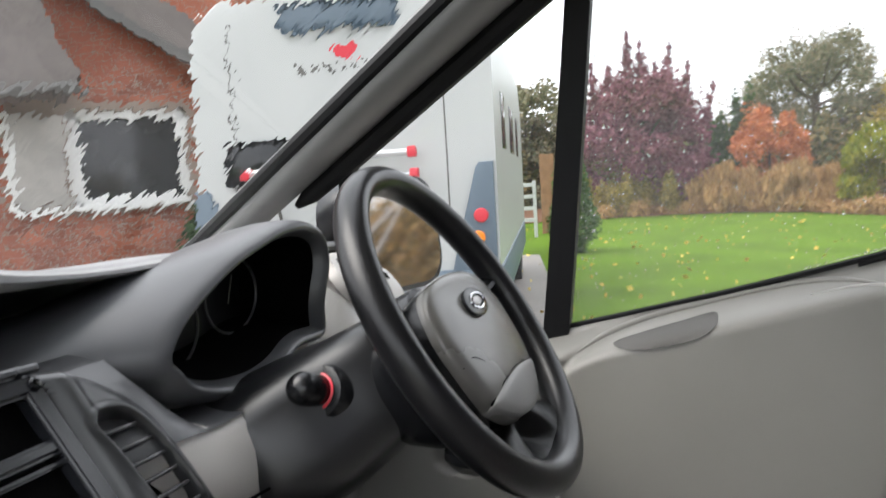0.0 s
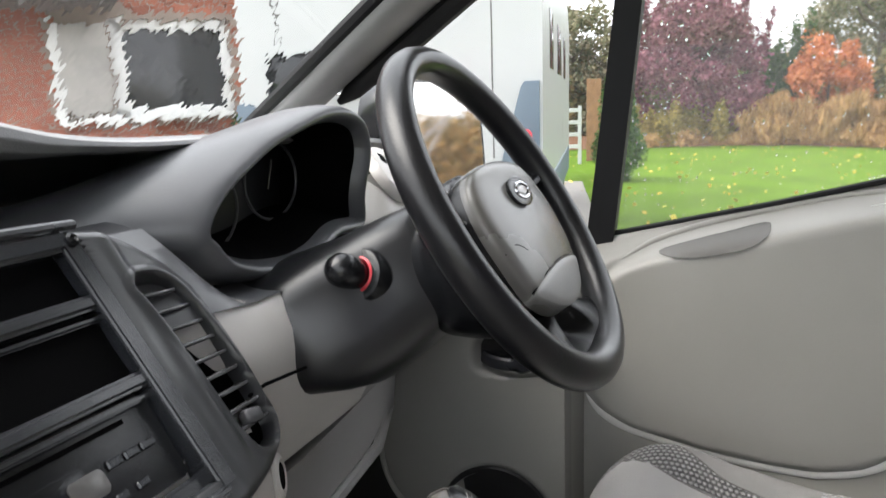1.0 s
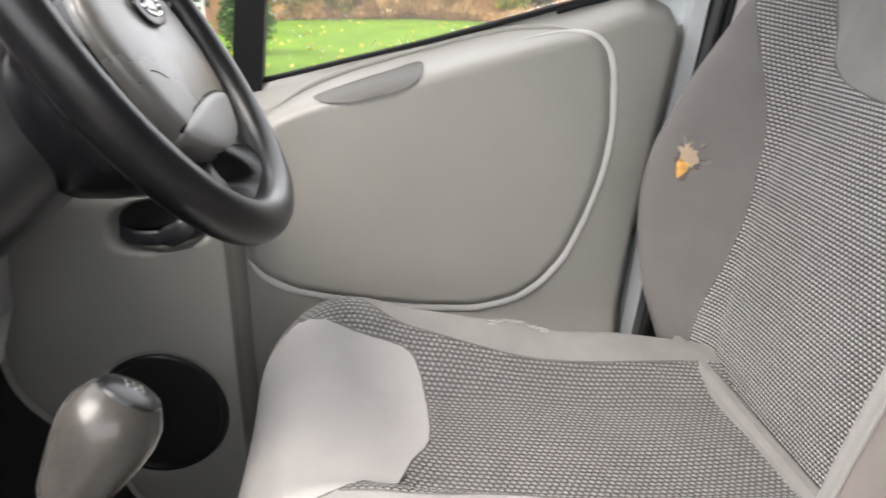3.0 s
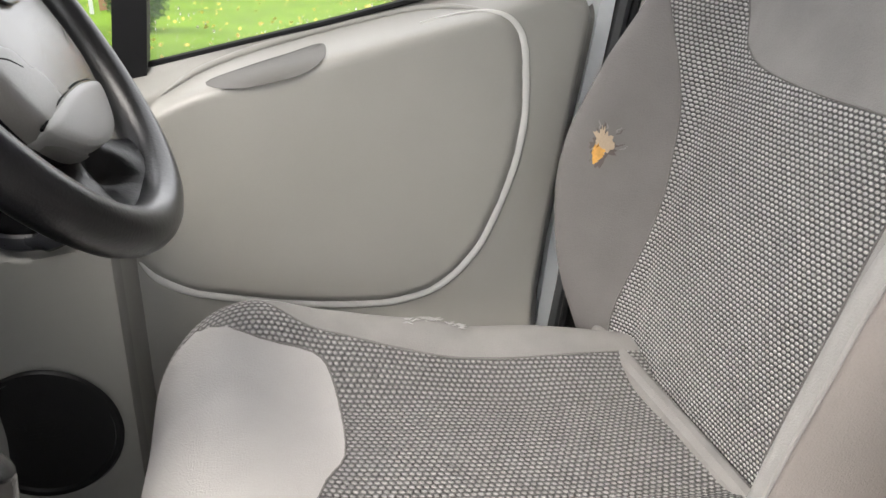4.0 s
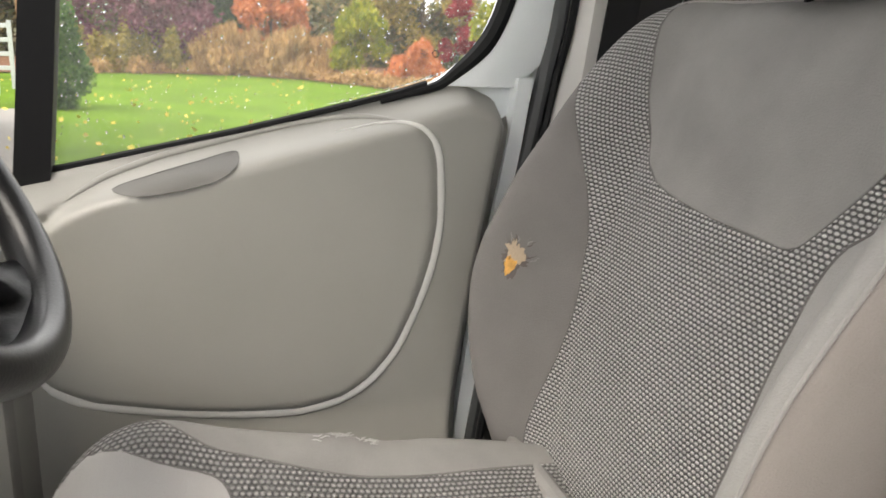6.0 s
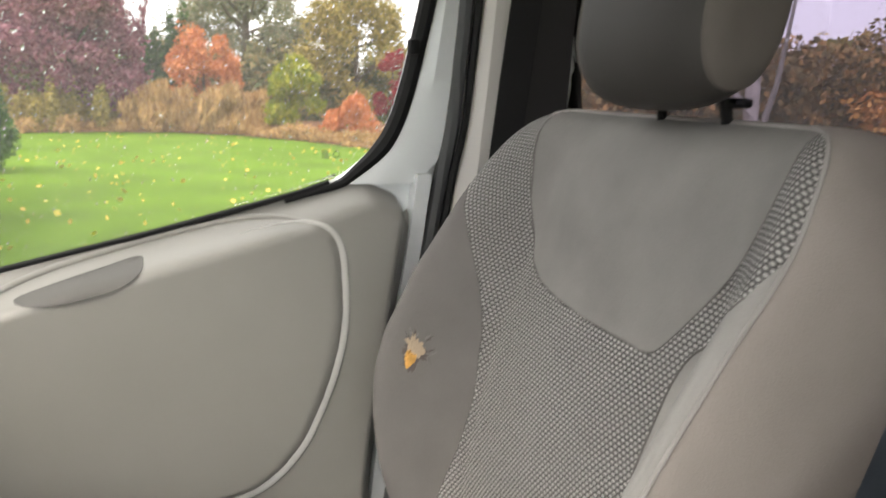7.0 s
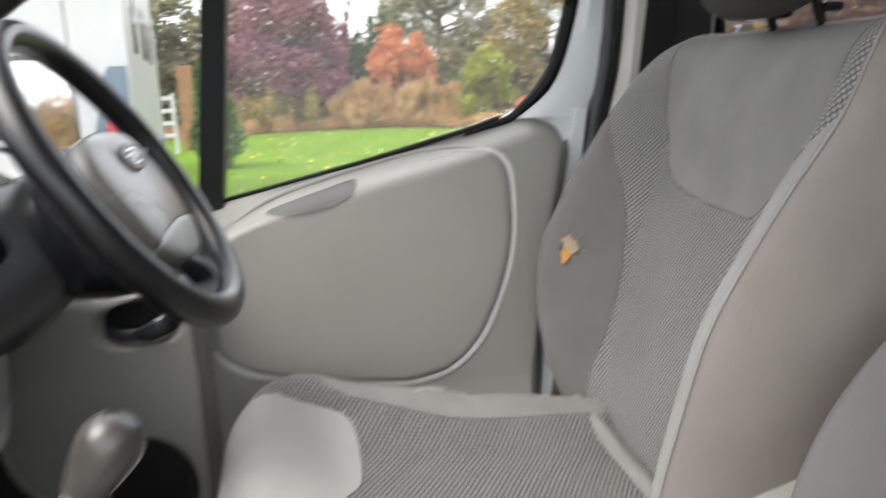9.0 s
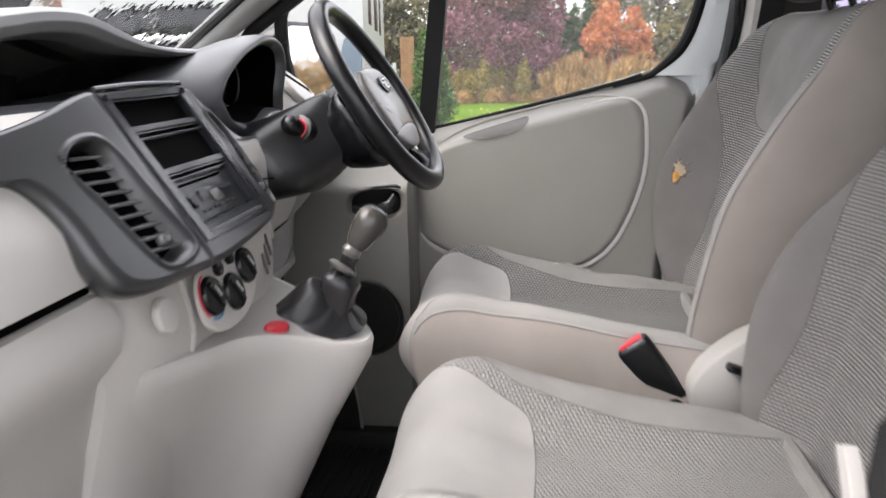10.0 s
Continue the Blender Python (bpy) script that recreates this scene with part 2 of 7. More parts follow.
def tube(pts, r, n=8, closed=False, flat=1.0, up=(0, 0, 1)):
    """A round or flattened rod along pts; r may be a list."""
    p = [Vector(q) for q in pts]
    rings = []
    for i, q in enumerate(p):
        if closed:
            d = p[(i + 1) % len(p)] - p[i - 1]
        else:
            d = p[min(i + 1, len(p) - 1)] - p[max(i - 1, 0)]
        d.normalize()
        s = d.cross(Vector(up))
        if s.length < 1e-4:
            s = d.cross(Vector((1, 0, 0)))
        s.normalize()
        w = s.cross(d)
        rad = r[i] if isinstance(r, (list, tuple)) else r
        rings.append([q + rad * (math.cos(a) * s + flat * math.sin(a) * w) for a in [2 * math.pi * k / n for k in range(n)]])
    if closed:
        rings.append(rings[0])
        bm = loft(rings, cap=False)
        bmesh.ops.remove_doubles(bm, verts=bm.verts, dist=1e-5)
        return bm
    return loft(rings)


def lathe(profile, m, n=32):
    """Turns (radius, height) pairs about the local z axis of m."""
    rings = [[m @ Vector((r * math.cos(2 * math.pi * k / n), r * math.sin(2 * math.pi * k / n), h)) for k in range(n)] for r, h in profile]
    return loft(rings)


def rbox(size, m, bevel=0.004, seg=2):
    bm = bmesh.new()
    bmesh.ops.create_cube(bm, size=1.0, matrix=m @ Matrix.Diagonal((*size, 1)))
    if bevel:
        bmesh.ops.bevel(bm, geom=bm.edges[:], offset=bevel, segments=seg, affect='EDGES', profile=0.5)
    return bm


def prism(poly, place, depth, bevel=0.0, seg=2):
    """A flat outline (pairs) given depth along the local z of place, with rounded rims."""
    bm = bmesh.new()
    lo = [bm.verts.new(place @ Vector((a, b, 0))) for a, b in poly]
    hi = [bm.verts.new(place @ Vector((a, b, depth))) for a, b in poly]
    k = len(poly)
    bm.faces.new(lo)
    top = bm.faces.new(hi)
    for i in range(k):
        bm.faces.new((lo[i], lo[(i + 1) % k], hi[(i + 1) % k], hi[i]))
    if bevel:
        bmesh.ops.bevel(bm, geom=list(top.edges), offset=bevel, segments=seg, affect='EDGES', profile=0.5)
    return bm


def axes(origin, ex, ey):
    ex, ey = Vector(ex).normalized(), Vector(ey).normalized()
    ez = ex.cross(ey).normalized()
    ey = ez.cross(ex)
    m = Matrix((ex, ey, ez)).transposed().to_4x4()
    m.translation = origin
    return m


def step(a, b, x):
    t = min(1.0, max(0.0, (x - a) / (b - a)))
    return t * t * (3 - 2 * t)


def along(table, x):
    """Smoothed lookup in (x, value) pairs."""
    if x <= table[0][0]:
        return table[0][1]
    for (a, va), (b, vb) in zip(table, table[1:]):
        if x <= b:
            return va + (vb - va) * (x - a) / (b - a)
    return table[-1][1]


def soft_along(table, x):
    """Lookup in (x, value) pairs on a smooth curve through them."""
    n = len(table)
    if x <= table[0][0]:
        return table[0][1]
    for k in range(n - 1):
        (a, va), (b, vb) = table[k], table[k + 1]
        if x <= b:
            h = b - a
            m = (vb - va) / h
            m0 = (vb - table[k - 1][1]) / (b - table[k - 1][0]) if k else m
            m1 = (table[k + 2][1] - va) / (table[k + 2][0] - a) if k + 2 < n else m
            t = (x - a) / h
            return va * (1 + 2 * t) * (1 - t) ** 2 + vb * t * t * (3 - 2 * t) + h * (m0 * t * (1 - t) ** 2 - m1 * t * t * (1 - t))
    return table[-1][1]


def inside(poly, x, y):
    hit = False
    for (x0, y0), (x1, y1) in zip(poly, poly[1:] + poly[:1]):
        if (y0 > y) != (y1 > y) and x < (x1 - x0) * (y - y0) / (y1 - y0) + x0:
            hit = not hit
    return hit


def rounded(w, h, r, n=6):
    """A rounded rectangle's outline, centred."""
    out = []
    for cx, cy, a0 in ((w / 2 - r, h / 2 - r, 0), (-w / 2 + r, h / 2 - r, 90), (-w / 2 + r, -h / 2 + r, 180), (w / 2 - r, -h / 2 + r, 270)):
        for k in range(n + 1):
            a = radians(a0 + 90 * k / n)
            out.append((cx + r * math.cos(a), cy + r * math.sin(a)))
    return out



# ---- ground and van shell ----
LAWN = material("lawn_grass", (0.090, 0.160, 0.012), 0.95, bump=1.0, scale=40, vary=0.35, blotch=0.8, spec=0.05)
PAVE = material("wet_drive_gravel", (0.22, 0.20, 0.18), 0.6, bump=0.8, scale=60, vary=0.25, blotch=2)

ground = part("ground", grid(lambda u, v: (-150 + 400 * u, -200 + 400 * v, 0.0), 8, 8), LAWN)
tagged(ground, "short green lawn with fallen leaves", "lawn", kind="structure")
drive = part("pavement", prism([(-14, -14), (3.2, -14), (4.4, -2), (5.8, 1.0), (7.4, 1.5), (14, 3.0), (14, 9), (-12, 14)], pose(0, 0, 0.002), 0.02), PAVE)
tagged(drive, "wet grey gravel drive beside the lawn", "driveway", kind="structure")

footwell = part("footwell", prism([(0.78, 0.50), (0.86, 0.52), (1.12, 0.80), (1.26, 1.15), (1.29, 1.15), (1.29, 0.50)], axes((-0.84, 0, 0), (0, 1, 0), (0, 0, 1)), 1.66, 0.0), MAT)
tagged(footwell, "black carpeted toe board under the dashboard", "footwell", kind="structure")
sill = part("sill_step", rbox((0.15, 0.98, 0.105), pose(0.815, 0.36, 0.5325), 0.012, 3), MAT)
tagged(sill, "black rubber-covered door sill step", "door sill", kind="structure")
part("tread", rbox((0.06, 0.94, 0.06), pose(0.715, 0.36, 0.515), 0.008, 3), MAT, sill, "lower black sill tread")
kick = part("kick_panel", rbox((0.05, 0.48, 0.60), pose(0.735, 1.045, 0.77), 0.012, 3), MAT)
tagged(kick, "black carpeted side of the footwell", "footwell side", kind="structure")
LINER = [(q.y, q.z) for q in smooth_path([(0, 0.806, 0.965), (0, 0.803, 0.905), (0, 0.790, 0.865), (0, 0.763, 0.830), (0, 0.694, 0.762), (0, 0.666, 0.705), (0, 0.655, 0.680), (0, 0.640, 0.600), (0, 0.635, 0.515)], 5)]
part("liner", prism(LINER + [(1.06, 0.515), (1.06, 0.965)], axes((0.709, 0, 0), (0, 1, 0), (0, 0, 1)), 0.008), MAT, kick, "black footwell liner")
part("liner_bead", tube([(0.708, y, z) for y, z in LINER], 0.0042, 8), GREY, kick, "grey edge bead of the liner")
van_floor = part("floor", rbox((1.72, 4.3, 0.04), pose(0, -0.70, 0.48), 0), MAT)
tagged(van_floor, "black ribbed rubber van floor", "floor", kind="structure")
for k in range(46):
    part("rib", rbox((1.2, 0.007, 0.008), pose(0.1, -0.05 + k * 0.0195, 0.503), 0.002, 1), MAT, van_floor)
ceiling = part("ceiling", rbox((1.66, 3.6, 0.05), pose(0, -1.25, 2.0), 0.015), HEADLINER)
tagged(ceiling, "pale grey felt van headliner", "headliner", kind="structure")


def side_wall(sx, name):
    """The body side behind the front doors, with one long window."""
    w = thing(name, "painted van side with a long tinted window", "van wall", kind="structure")
    x = 0.88 * sx
    y0, y1, z0, z1 = -1.43, -0.395, 1.262, 1.83
    hole = [(a - 0.9125, b + 1.546) for a, b in rounded(y1 - y0, z1 - z0, 0.18, 10)]
    # skin round the opening
    bm = bmesh.new()
    xi, xo = x - 0.03 * sx, x + 0.03 * sx
    box = (-2.85, -0.355, 0.5, 1.98)
    big = []
    cy, cz = -0.9125, 1.546
    for a, b in hole:
        dy, dz = a - cy, b - cz
        f = min((box[1] - cy) / dy if dy > 1e-6 else 9e9, (box[0] - cy) / dy if dy < -1e-6 else 9e9,
                (box[3] - cz) / dz if dz > 1e-6 else 9e9, (box[2] - cz) / dz if dz < -1e-6 else 9e9)
        big.append((cy + dy * f, cz + dz * f))
    k = len(hole)
    a_in = [bm.verts.new((xi, a, b)) for a, b in hole]
    b_in = [bm.verts.new((xi, a, b)) for a, b in big]
    a_out = [bm.verts.new((xo, a, b)) for a, b in hole]
    b_out = [bm.verts.new((xo, a, b)) for a, b in big]
    for i in range(k):
        j = (i + 1) % k
        bm.faces.new((a_in[i], a_in[j], b_in[j], b_in[i]))
        bm.faces.new((a_out[i], b_out[i], b_out[j], a_out[j]))
        bm.faces.new((a_in[i], a_out[i], a_out[j], a_in[j]))
    part("panel", bm, PAINT, w)
    part("window_seal", tube([(xi, a, b) for a, b in hole], 0.023, 8, closed=True, flat=0.8), RUBBER, w, "black rubber window seal")
    pane = part("pane", prism([(a * 1.0, b) for a, b in hole], axes((x, 0, 0), (0, 1, 0), (0, 0, 1)), 0.004), GLASS_TINT, w, "rain-spotted tinted glass")
    pane.visible_shadow = False
    return w


wall_right = side_wall(1, "wall_right")
# unseen left side closes the van; its mirrored window is added to brighten the dash
side_wall(-1, "wall_left_unseen")
wall_rear = part("wall_rear", rbox((1.72, 0.05, 1.5), pose(0, -2.86, 1.24), 0.01), BLUESTEEL)
tagged(wall_rear, "plain dark painted rear end of the van", "van wall", kind="structure")
# header trim above the side window and the lower load-area panels
part("header_trim", rbox((0.10, 2.5, 0.16), pose(0.83, -1.62, 1.925, 0, -12, 0), 0.02), TRIMBLACK, wall_right, "dark grey header trim")
part("ledge", rbox((0.10, 1.9, 0.05), pose(0.80, -1.75, 1.21), 0.015), PAINT, wall_right, "pale painted ledge with fixing holes")
for k in range(7):
    part("fixing_hole", lathe([(0.006, 0), (0.006, 0.004)], pose(0.749, -1.15 - 0.05 * k, 1.19, 0, -90, 0), 10), VOID, wall_right)
part("lower_panel", rbox((0.04, 1.9, 0.60), pose(0.79, -1.75, 0.86), 0.02), BLUESTEEL, wall_right, "dark blue painted lower panel")
part("panel_rib", rbox((0.03, 1.9, 0.03), pose(0.765, -1.75, 1.0), 0.012), BLACK, wall_right)

# ---- driver's door ----
SILL = [(-0.20, 1.40), (-0.14, 1.372), (-0.125, 1.345), (-0.10, 1.362), (-0.06, 1.378), (-0.031, 1.372), (0.03, 1.352), (0.10, 1.334), (0.237, 1.300), (0.457, 1.251), (0.60, 1.222), (0.80, 1.19), (0.95, 1.16)]
REAR = [(0.45, -0.045), (0.62, -0.048), (0.855, -0.062), (1.0, -0.078), (1.164, -0.102), (1.34, -0.128), (1.42, -0.135)]
TRIM = [(0.492, 1.185), (0.455, 1.215), (0.387, 1.240), (0.25, 1.275), (0.12, 1.305), (0.058, 1.318), (0.02, 1.318), (-0.005, 1.303), (-0.018, 1.27), (-0.022, 1.185), (-0.012, 1.12), (0.007, 1.061), (0.035, 1.0), (0.07, 0.958), (0.11, 0.932), (0.17, 0.920), (0.25, 0.925), (0.325, 0.936), (0.431, 0.960), (0.477, 0.985), (0.497, 1.01), (0.50, 1.10)]
POCKET = [(0.394, 1.236), (0.34, 1.254), (0.29, 1.268), (0.25, 1.279), (0.243, 1.274), (0.25, 1.262), (0.275, 1.247), (0.32, 1.236), (0.36, 1.231)]


CREASE = [(0.03, 1.320), (0.075, 1.323), (0.13, 1.318), (0.19, 1.306), (0.25, 1.292), (0.31, 1.277), (0.36, 1.262), (0.41, 1.243), (0.455, 1.217), (0.50, 1.180)]


def edge_gap(poly, y, z):
    """Distance to an outline."""
    best = 9.0
    for (a, b), (c, d) in zip(poly, poly[1:] + poly[:1]):
        ex, ez = c - a, d - b
        t = max(0, min(1, ((y - a) * ex + (z - b) * ez) / (ex * ex + ez * ez)))
        best = min(best, math.hypot(y - a - t * ex, z - b - t * ez))
    return best


def door_x(y, z):
    top = along(SILL, y)
    drop = top - z
    x = 0.822 - 0.012 * step(0.0, 0.5, y)
    x += 0.055 * (1 - step(0.0, 0.05, drop)) ** 1.5            # the ledge under the glass leans out
    x += 0.03 * (1 - step(0.0, 0.02, y - along(REAR, z)))       # rolled rear edge
    if -0.06 < y < 0.54 and 0.88 < z < 1.36:
        g = edge_gap(TRIM, y, z)
        if inside(TRIM, y, z):
            x -= 0.007 * step(0.0, 0.012, g)
        else:
            x += 0.0015 * (1 - step(0.0, 0.010, g))
    fold = along(CREASE, y) - 0.007 - z
    x += 0.010 * math.exp(-(fold / 0.010) ** 2) * step(0.10, 0.40, y) * step(0.52, 0.47, y)
    bulge = step(0.500, 0.512, y) * step(1.215, 1.12, z)
    x -= (0.088 + 0.01 * step(0.6, 0.8, y)) * bulge
    x -= 0.03 * step(0.92, 0.80, z) * step(0.5, 0.3, y)          # lower bin
    # speaker dish and handle bowl
    d = math.hypot(y - 0.621, z - 0.818)
    x += 0.006 * step(0.098, 0.088, d)
    if abs(y - 0.587) < 0.075 and abs(z - 1.093) < 0.045:
        hy, hz = (y - 0.587) / 0.066, (z - 1.093 + 0.1 * (y - 0.587)) / 0.036
        r = (abs(hy) ** 3 + abs(hz) ** 3) ** (1 / 3)
        x += 0.045 * step(1.0, 0.72, r)
    return x


def door_sheet():
    ys = sorted(set([round(-0.06 + 0.006 * k, 4) for k in range(170)] + [0.5 + 0.0015 * k for k in range(10)]))
    n = 170

    def place(i, j):
        y = ys[i]
        v = j / n
        zt = along(SILL, y)
        z = 0.47 + (zt - 0.47) * v
        if i == 0:
            y = along(REAR, z)
        else:
            y = y + (along(REAR, z) + 0.06) * step(0.14, -0.06, y)
        z = 0.47 + (along(SILL, y) - 0.47) * v
        return (door_x(y, z), y, z)
    bm = bmesh.new()
    vs = [[bm.verts.new(place(i, j)) for j in range(n + 1)] for i in range(len(ys))]
    for i in range(len(ys) - 1):
        for j in range(n):
            bm.faces.new((vs[i][j], vs[i + 1][j], vs[i + 1][j + 1], vs[i][j + 1]))
    # turn the rim outwards so that the card has thickness
    rim = [vs[0][j] for j in range(n + 1)] + [vs[i][n] for i in range(len(ys))]
    out = [bm.verts.new((0.90, q.co.y - (0.004 if q in vs[0] else 0), q.co.z)) for q in rim]
    for a, b, c, d in zip(rim, rim[1:], out[1:], out):
        if a is not b:
            try:
                bm.faces.new((a, b, c, d))
            except ValueError:
                pass
    return bm


door = thing("door_1", "grey moulded plastic driver's door card under a rain-spotted window", "van door", kind="structure")
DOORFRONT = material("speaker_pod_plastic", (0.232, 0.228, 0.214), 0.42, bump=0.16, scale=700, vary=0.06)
for name, mat, label, front in (("door_card", GREY, "", False), ("speaker_pod", DOORFRONT, "darker grey speaker pod ahead of the card", True)):
    sheet = door_sheet()
    bmesh.ops.delete(sheet, geom=[q for q in sheet.faces if (q.calc_center_median().y > 0.507) != front], context='FACES')
    part(name, sheet, mat, door, label, 60)
trim_run = smooth_path([(a, b, 0) for a, b in TRIM[4:21]], 6)
part("trim_line", tube([(door_x(q.x, q.y) - 0.0018, q.x, q.y) for q in trim_run], [0.0058 * min(1.0, 0.10 + k / 30, 0.12 + (len(trim_run) - 1 - k) / 8) for k in range(len(trim_run))], 10, flat=0.45, up=(1, 0, 0)), PIPE, door, "pale grey piping round the raised panel")
crease = smooth_path([(a, b, 0) for a, b in CREASE[:9]], 5)
part("sill_crease", tube([(door_x(q.x, q.y) + 0.0012, q.x, q.y) for q in crease], [0.0050 * min(1.0, 0.3 + k / 8, 0.1 + (len(crease) - 1 - k) / 6) for k in range(len(crease))], 8, up=(1, 0, 0)), GREY, door, "moulded ridge along the sill", 60)
# slightly proud plate whose darker grey paints the shade inside the grip recess
lens = [(q.x, q.y) for q in smooth_path([(a, b, 0) for a, b in POCKET], 4, closed=True)]
LC = (0.318, 1.253)
part("grip_shade_plate", loft([[(door_x(LC[0] + (a - LC[0]) * g, LC[1] + (b - LC[1]) * g) - d, LC[0] + (a - LC[0]) * g, LC[1] + (b - LC[1]) * g) for a, b in lens] for g, d in ((1.0, -0.004), (1.0, 0.0030), (0.985, 0.0034), (0.96, 0.0022), (0.7, 0.0020), (0.3, 0.0020), (0.02, 0.0020))]), GREY_DEEP, door, "grip recess shown by a plate in shade-dark grey", 50)

# speaker
sp = axes((0.728, 0.621, 0.818), (0, 1, 0), (0, 0, 1))
SPKMAT = material("speaker_cover_plastic", (0.012, 0.012, 0.013), 0.34, bump=0.3, scale=500)
speaker = part("speaker_rim", lathe([(0.088, 0.012), (0.092, 0.004), (0.094, -0.002), (0.090, -0.008), (0.084, -0.008), (0.082, -0.003), (0.0, -0.002)], sp @ pose(0, 0, 0, 0, 0, 0), 48), SPKMAT, door, "round black speaker cover")
mesh_rows = bmesh.new()
for i in range(-12, 13):
    for j in range(-12, 13):
        a, b = i * 0.0062 + (j % 2) * 0.0031, j * 0.0056
        if math.hypot(a, b) < 0.074:
            bmesh.ops.create_cone(mesh_rows, cap_ends=True, segments=6, radius1=0.0024, radius2=0.0016, depth=0.002, matrix=sp @ pose(a, b, -0.0015))
part("speaker_grille", mesh_rows, SPKMAT, speaker)
part("speaker_ring", tube([sp @ Vector((0.0905 * math.cos(a), 0.0905 * math.sin(a), 0.0065)) for a in [2 * math.pi * k / 48 for k in range(48)]], 0.0035, 8, closed=True), BLACK, speaker)

# inside handle: bowl liner and lever
HANDLE = rounded(0.136, 0.076, 0.030, 6)
handle = part("door_handle", loft([[(x, 0.587 + a * g, 1.093 - 0.1 * a * g + b * g) for a, b in HANDLE] for x, g in ((0.742, 1.10), (0.728, 1.10), (0.7245, 1.05), (0.7250, 0.98), (0.731, 0.93), (0.747, 0.86), (0.756, 0.70), (0.758, 0.05))]), BLACK, door, "black plastic door release in a recess", 50)
part("lever", tube(smooth_path([(0.742, 0.640, 1.078), (0.726, 0.615, 1.076), (0.722, 0.580, 1.078), (0.724, 0.555, 1.090), (0.735, 0.540, 1.112)], 5), [0.006] * 10 + [0.0085] * 6 + [0.006] * 5, 8, flat=1.7), DARK, handle, "curved release lever")

# door frame above the sill: glass, quarter-light bar, rear frame
def lean_x(z):
    return 0.878 - 0.10 * max(0, z - 1.28) ** 1.3


REAR_EDGE = [(-0.020, 1.366), (-0.045, 1.384), (-0.072, 1.408), (-0.092, 1.435), (-0.108, 1.475), (-0.124, 1.54), (-0.146, 1.655), (-0.16, 1.76), (-0.165, 1.86), (-0.15, 1.93)]


def door_pane():
    bm = bmesh.new()
    n, k = 24, 20
    def at(u, v, d):
        # u from the bar to the rear edge, v from the sill to the top
        z = 1.22 + 0.72 * v
        yb = 0.470 - 0.118 * (z - 1.25)
        yr = along([(b, a) for a, b in REAR_EDGE], z) if z > 1.366 else -0.02
        y = yb + (yr - yb) * u
        return (lean_x(z) + d, y, z)
    for d in (0.0,):
        vs = [[bm.verts.new(at(i / n, j / k, d)) for j in range(k + 1)] for i in range(n + 1)]
        for i in range(n):
            for j in range(k):
                bm.faces.new((vs[i][j], vs[i + 1][j], vs[i + 1][j + 1], vs[i][j + 1]))
    return bm


wp = part("window_pane", door_pane(), GLASS, door, "clear side glass with raindrops")
wp.visible_shadow = False
if wp.data.polygons[0].normal.x > 0:
    wp.data.flip_normals()
part("quarter_bar", loft([[(lean_x(z) - 0.018, 0.507 - 0.124 * (z - 1.24), z), (lean_x(z) - 0.018, 0.466 - 0.118 * (z - 1.24), z), (lean_x(z) + 0.014, 0.466 - 0.118 * (z - 1.24), z), (lean_x(z) + 0.014, 0.507 - 0.124 * (z - 1.24), z)] for z in (1.20, 1.35, 1.5, 1.65, 1.8, 1.95)]), RUBBER, door, "black quarter-light bar")
part("sill_seal", tube([(lean_x(along(SILL, y)) - 0.004, y, along(SILL, y) + 0.003) for y in [0.75 - 0.02 * k for k in range(39)]], 0.0045, 6, up=(1, 0, 0)), RUBBER, door, "thin black glass seal")
part("rear_seal", tube([(lean_x(b) - 0.006, a - 0.006, b) for a, b in [(q.x, q.y) for q in smooth_path([(0.06, 1.343, 0), (0.02, 1.354, 0)] + [(a, b, 0) for a, b in REAR_EDGE], 5)]], [0.0040 + 0.009 * min(1.0, max(0.0, (k - 4) / 18)) for k in range(5 * (len(REAR_EDGE) + 1) + 1)], 8, flat=0.9, up=(1, 0, 0)), RUBBER, door, "black glass run seal")
part("seal_clip", rbox((0.016, 0.016, 0.022), pose(lean_x(1.56) - 0.015, -0.125, 1.56), 0.004), RUBBER, door)


def frame_strip():
    """Painted door frame behind the glass run, flaring into the sill."""
    rings = []
    for a, b in [(q.x, q.y) for q in smooth_path([(c, d, 0) for c, d in REAR_EDGE], 4)]:
        x = lean_x(b)
        back = -0.192 - 0.006 * (b - 1.4) if b > 1.42 else -0.192 + 0.06 * (1.42 - b) / 0.06
        rings.append([(x + 0.005, a - 0.010, b), (x - 0.012, a - 0.018, b), (x - 0.022, (a + back) / 2, b), (x - 0.016, back, b), (x + 0.05, back, b), (x + 0.05, a - 0.01, b)])
    return loft(rings)


part("window_frame", frame_strip(), PAINT, door, "pale painted window frame")
part("frame_foot", prism([(0.0, 1.30), (0.0, 1.352), (-0.03, 1.374), (-0.06, 1.390), (-0.11, 1.396), (-0.145, 1.415), (-0.18, 1.45), (-0.20, 1.45), (-0.20, 1.30)], axes((0.870, 0, 0), (0, 1, 0), (0, 0, 1)), 0.03, 0.004), PAINT, door, "pale painted foot of the window frame")
etch = axes((lean_x(1.408) - 0.0012, -0.021, 1.408), (0, -1, 0), (0, 0, 1))
part("etched_mark", tube([etch @ Vector((0.0045 * math.cos(a), 0.0045 * math.sin(a), 0)) for a in [2 * math.pi * k / 16 for k in range(16)]], 0.0006, 5, closed=True), RUBBER, door, "small etched ring on the glass")
for k in range(5):
    part("print_bar", rbox((0.011 - 0.002 * (k % 2), 0.0010, 0.0004), etch @ pose(-0.016, 0.0045 - 0.0024 * k, 0), 0), GREY_DEEP, door)
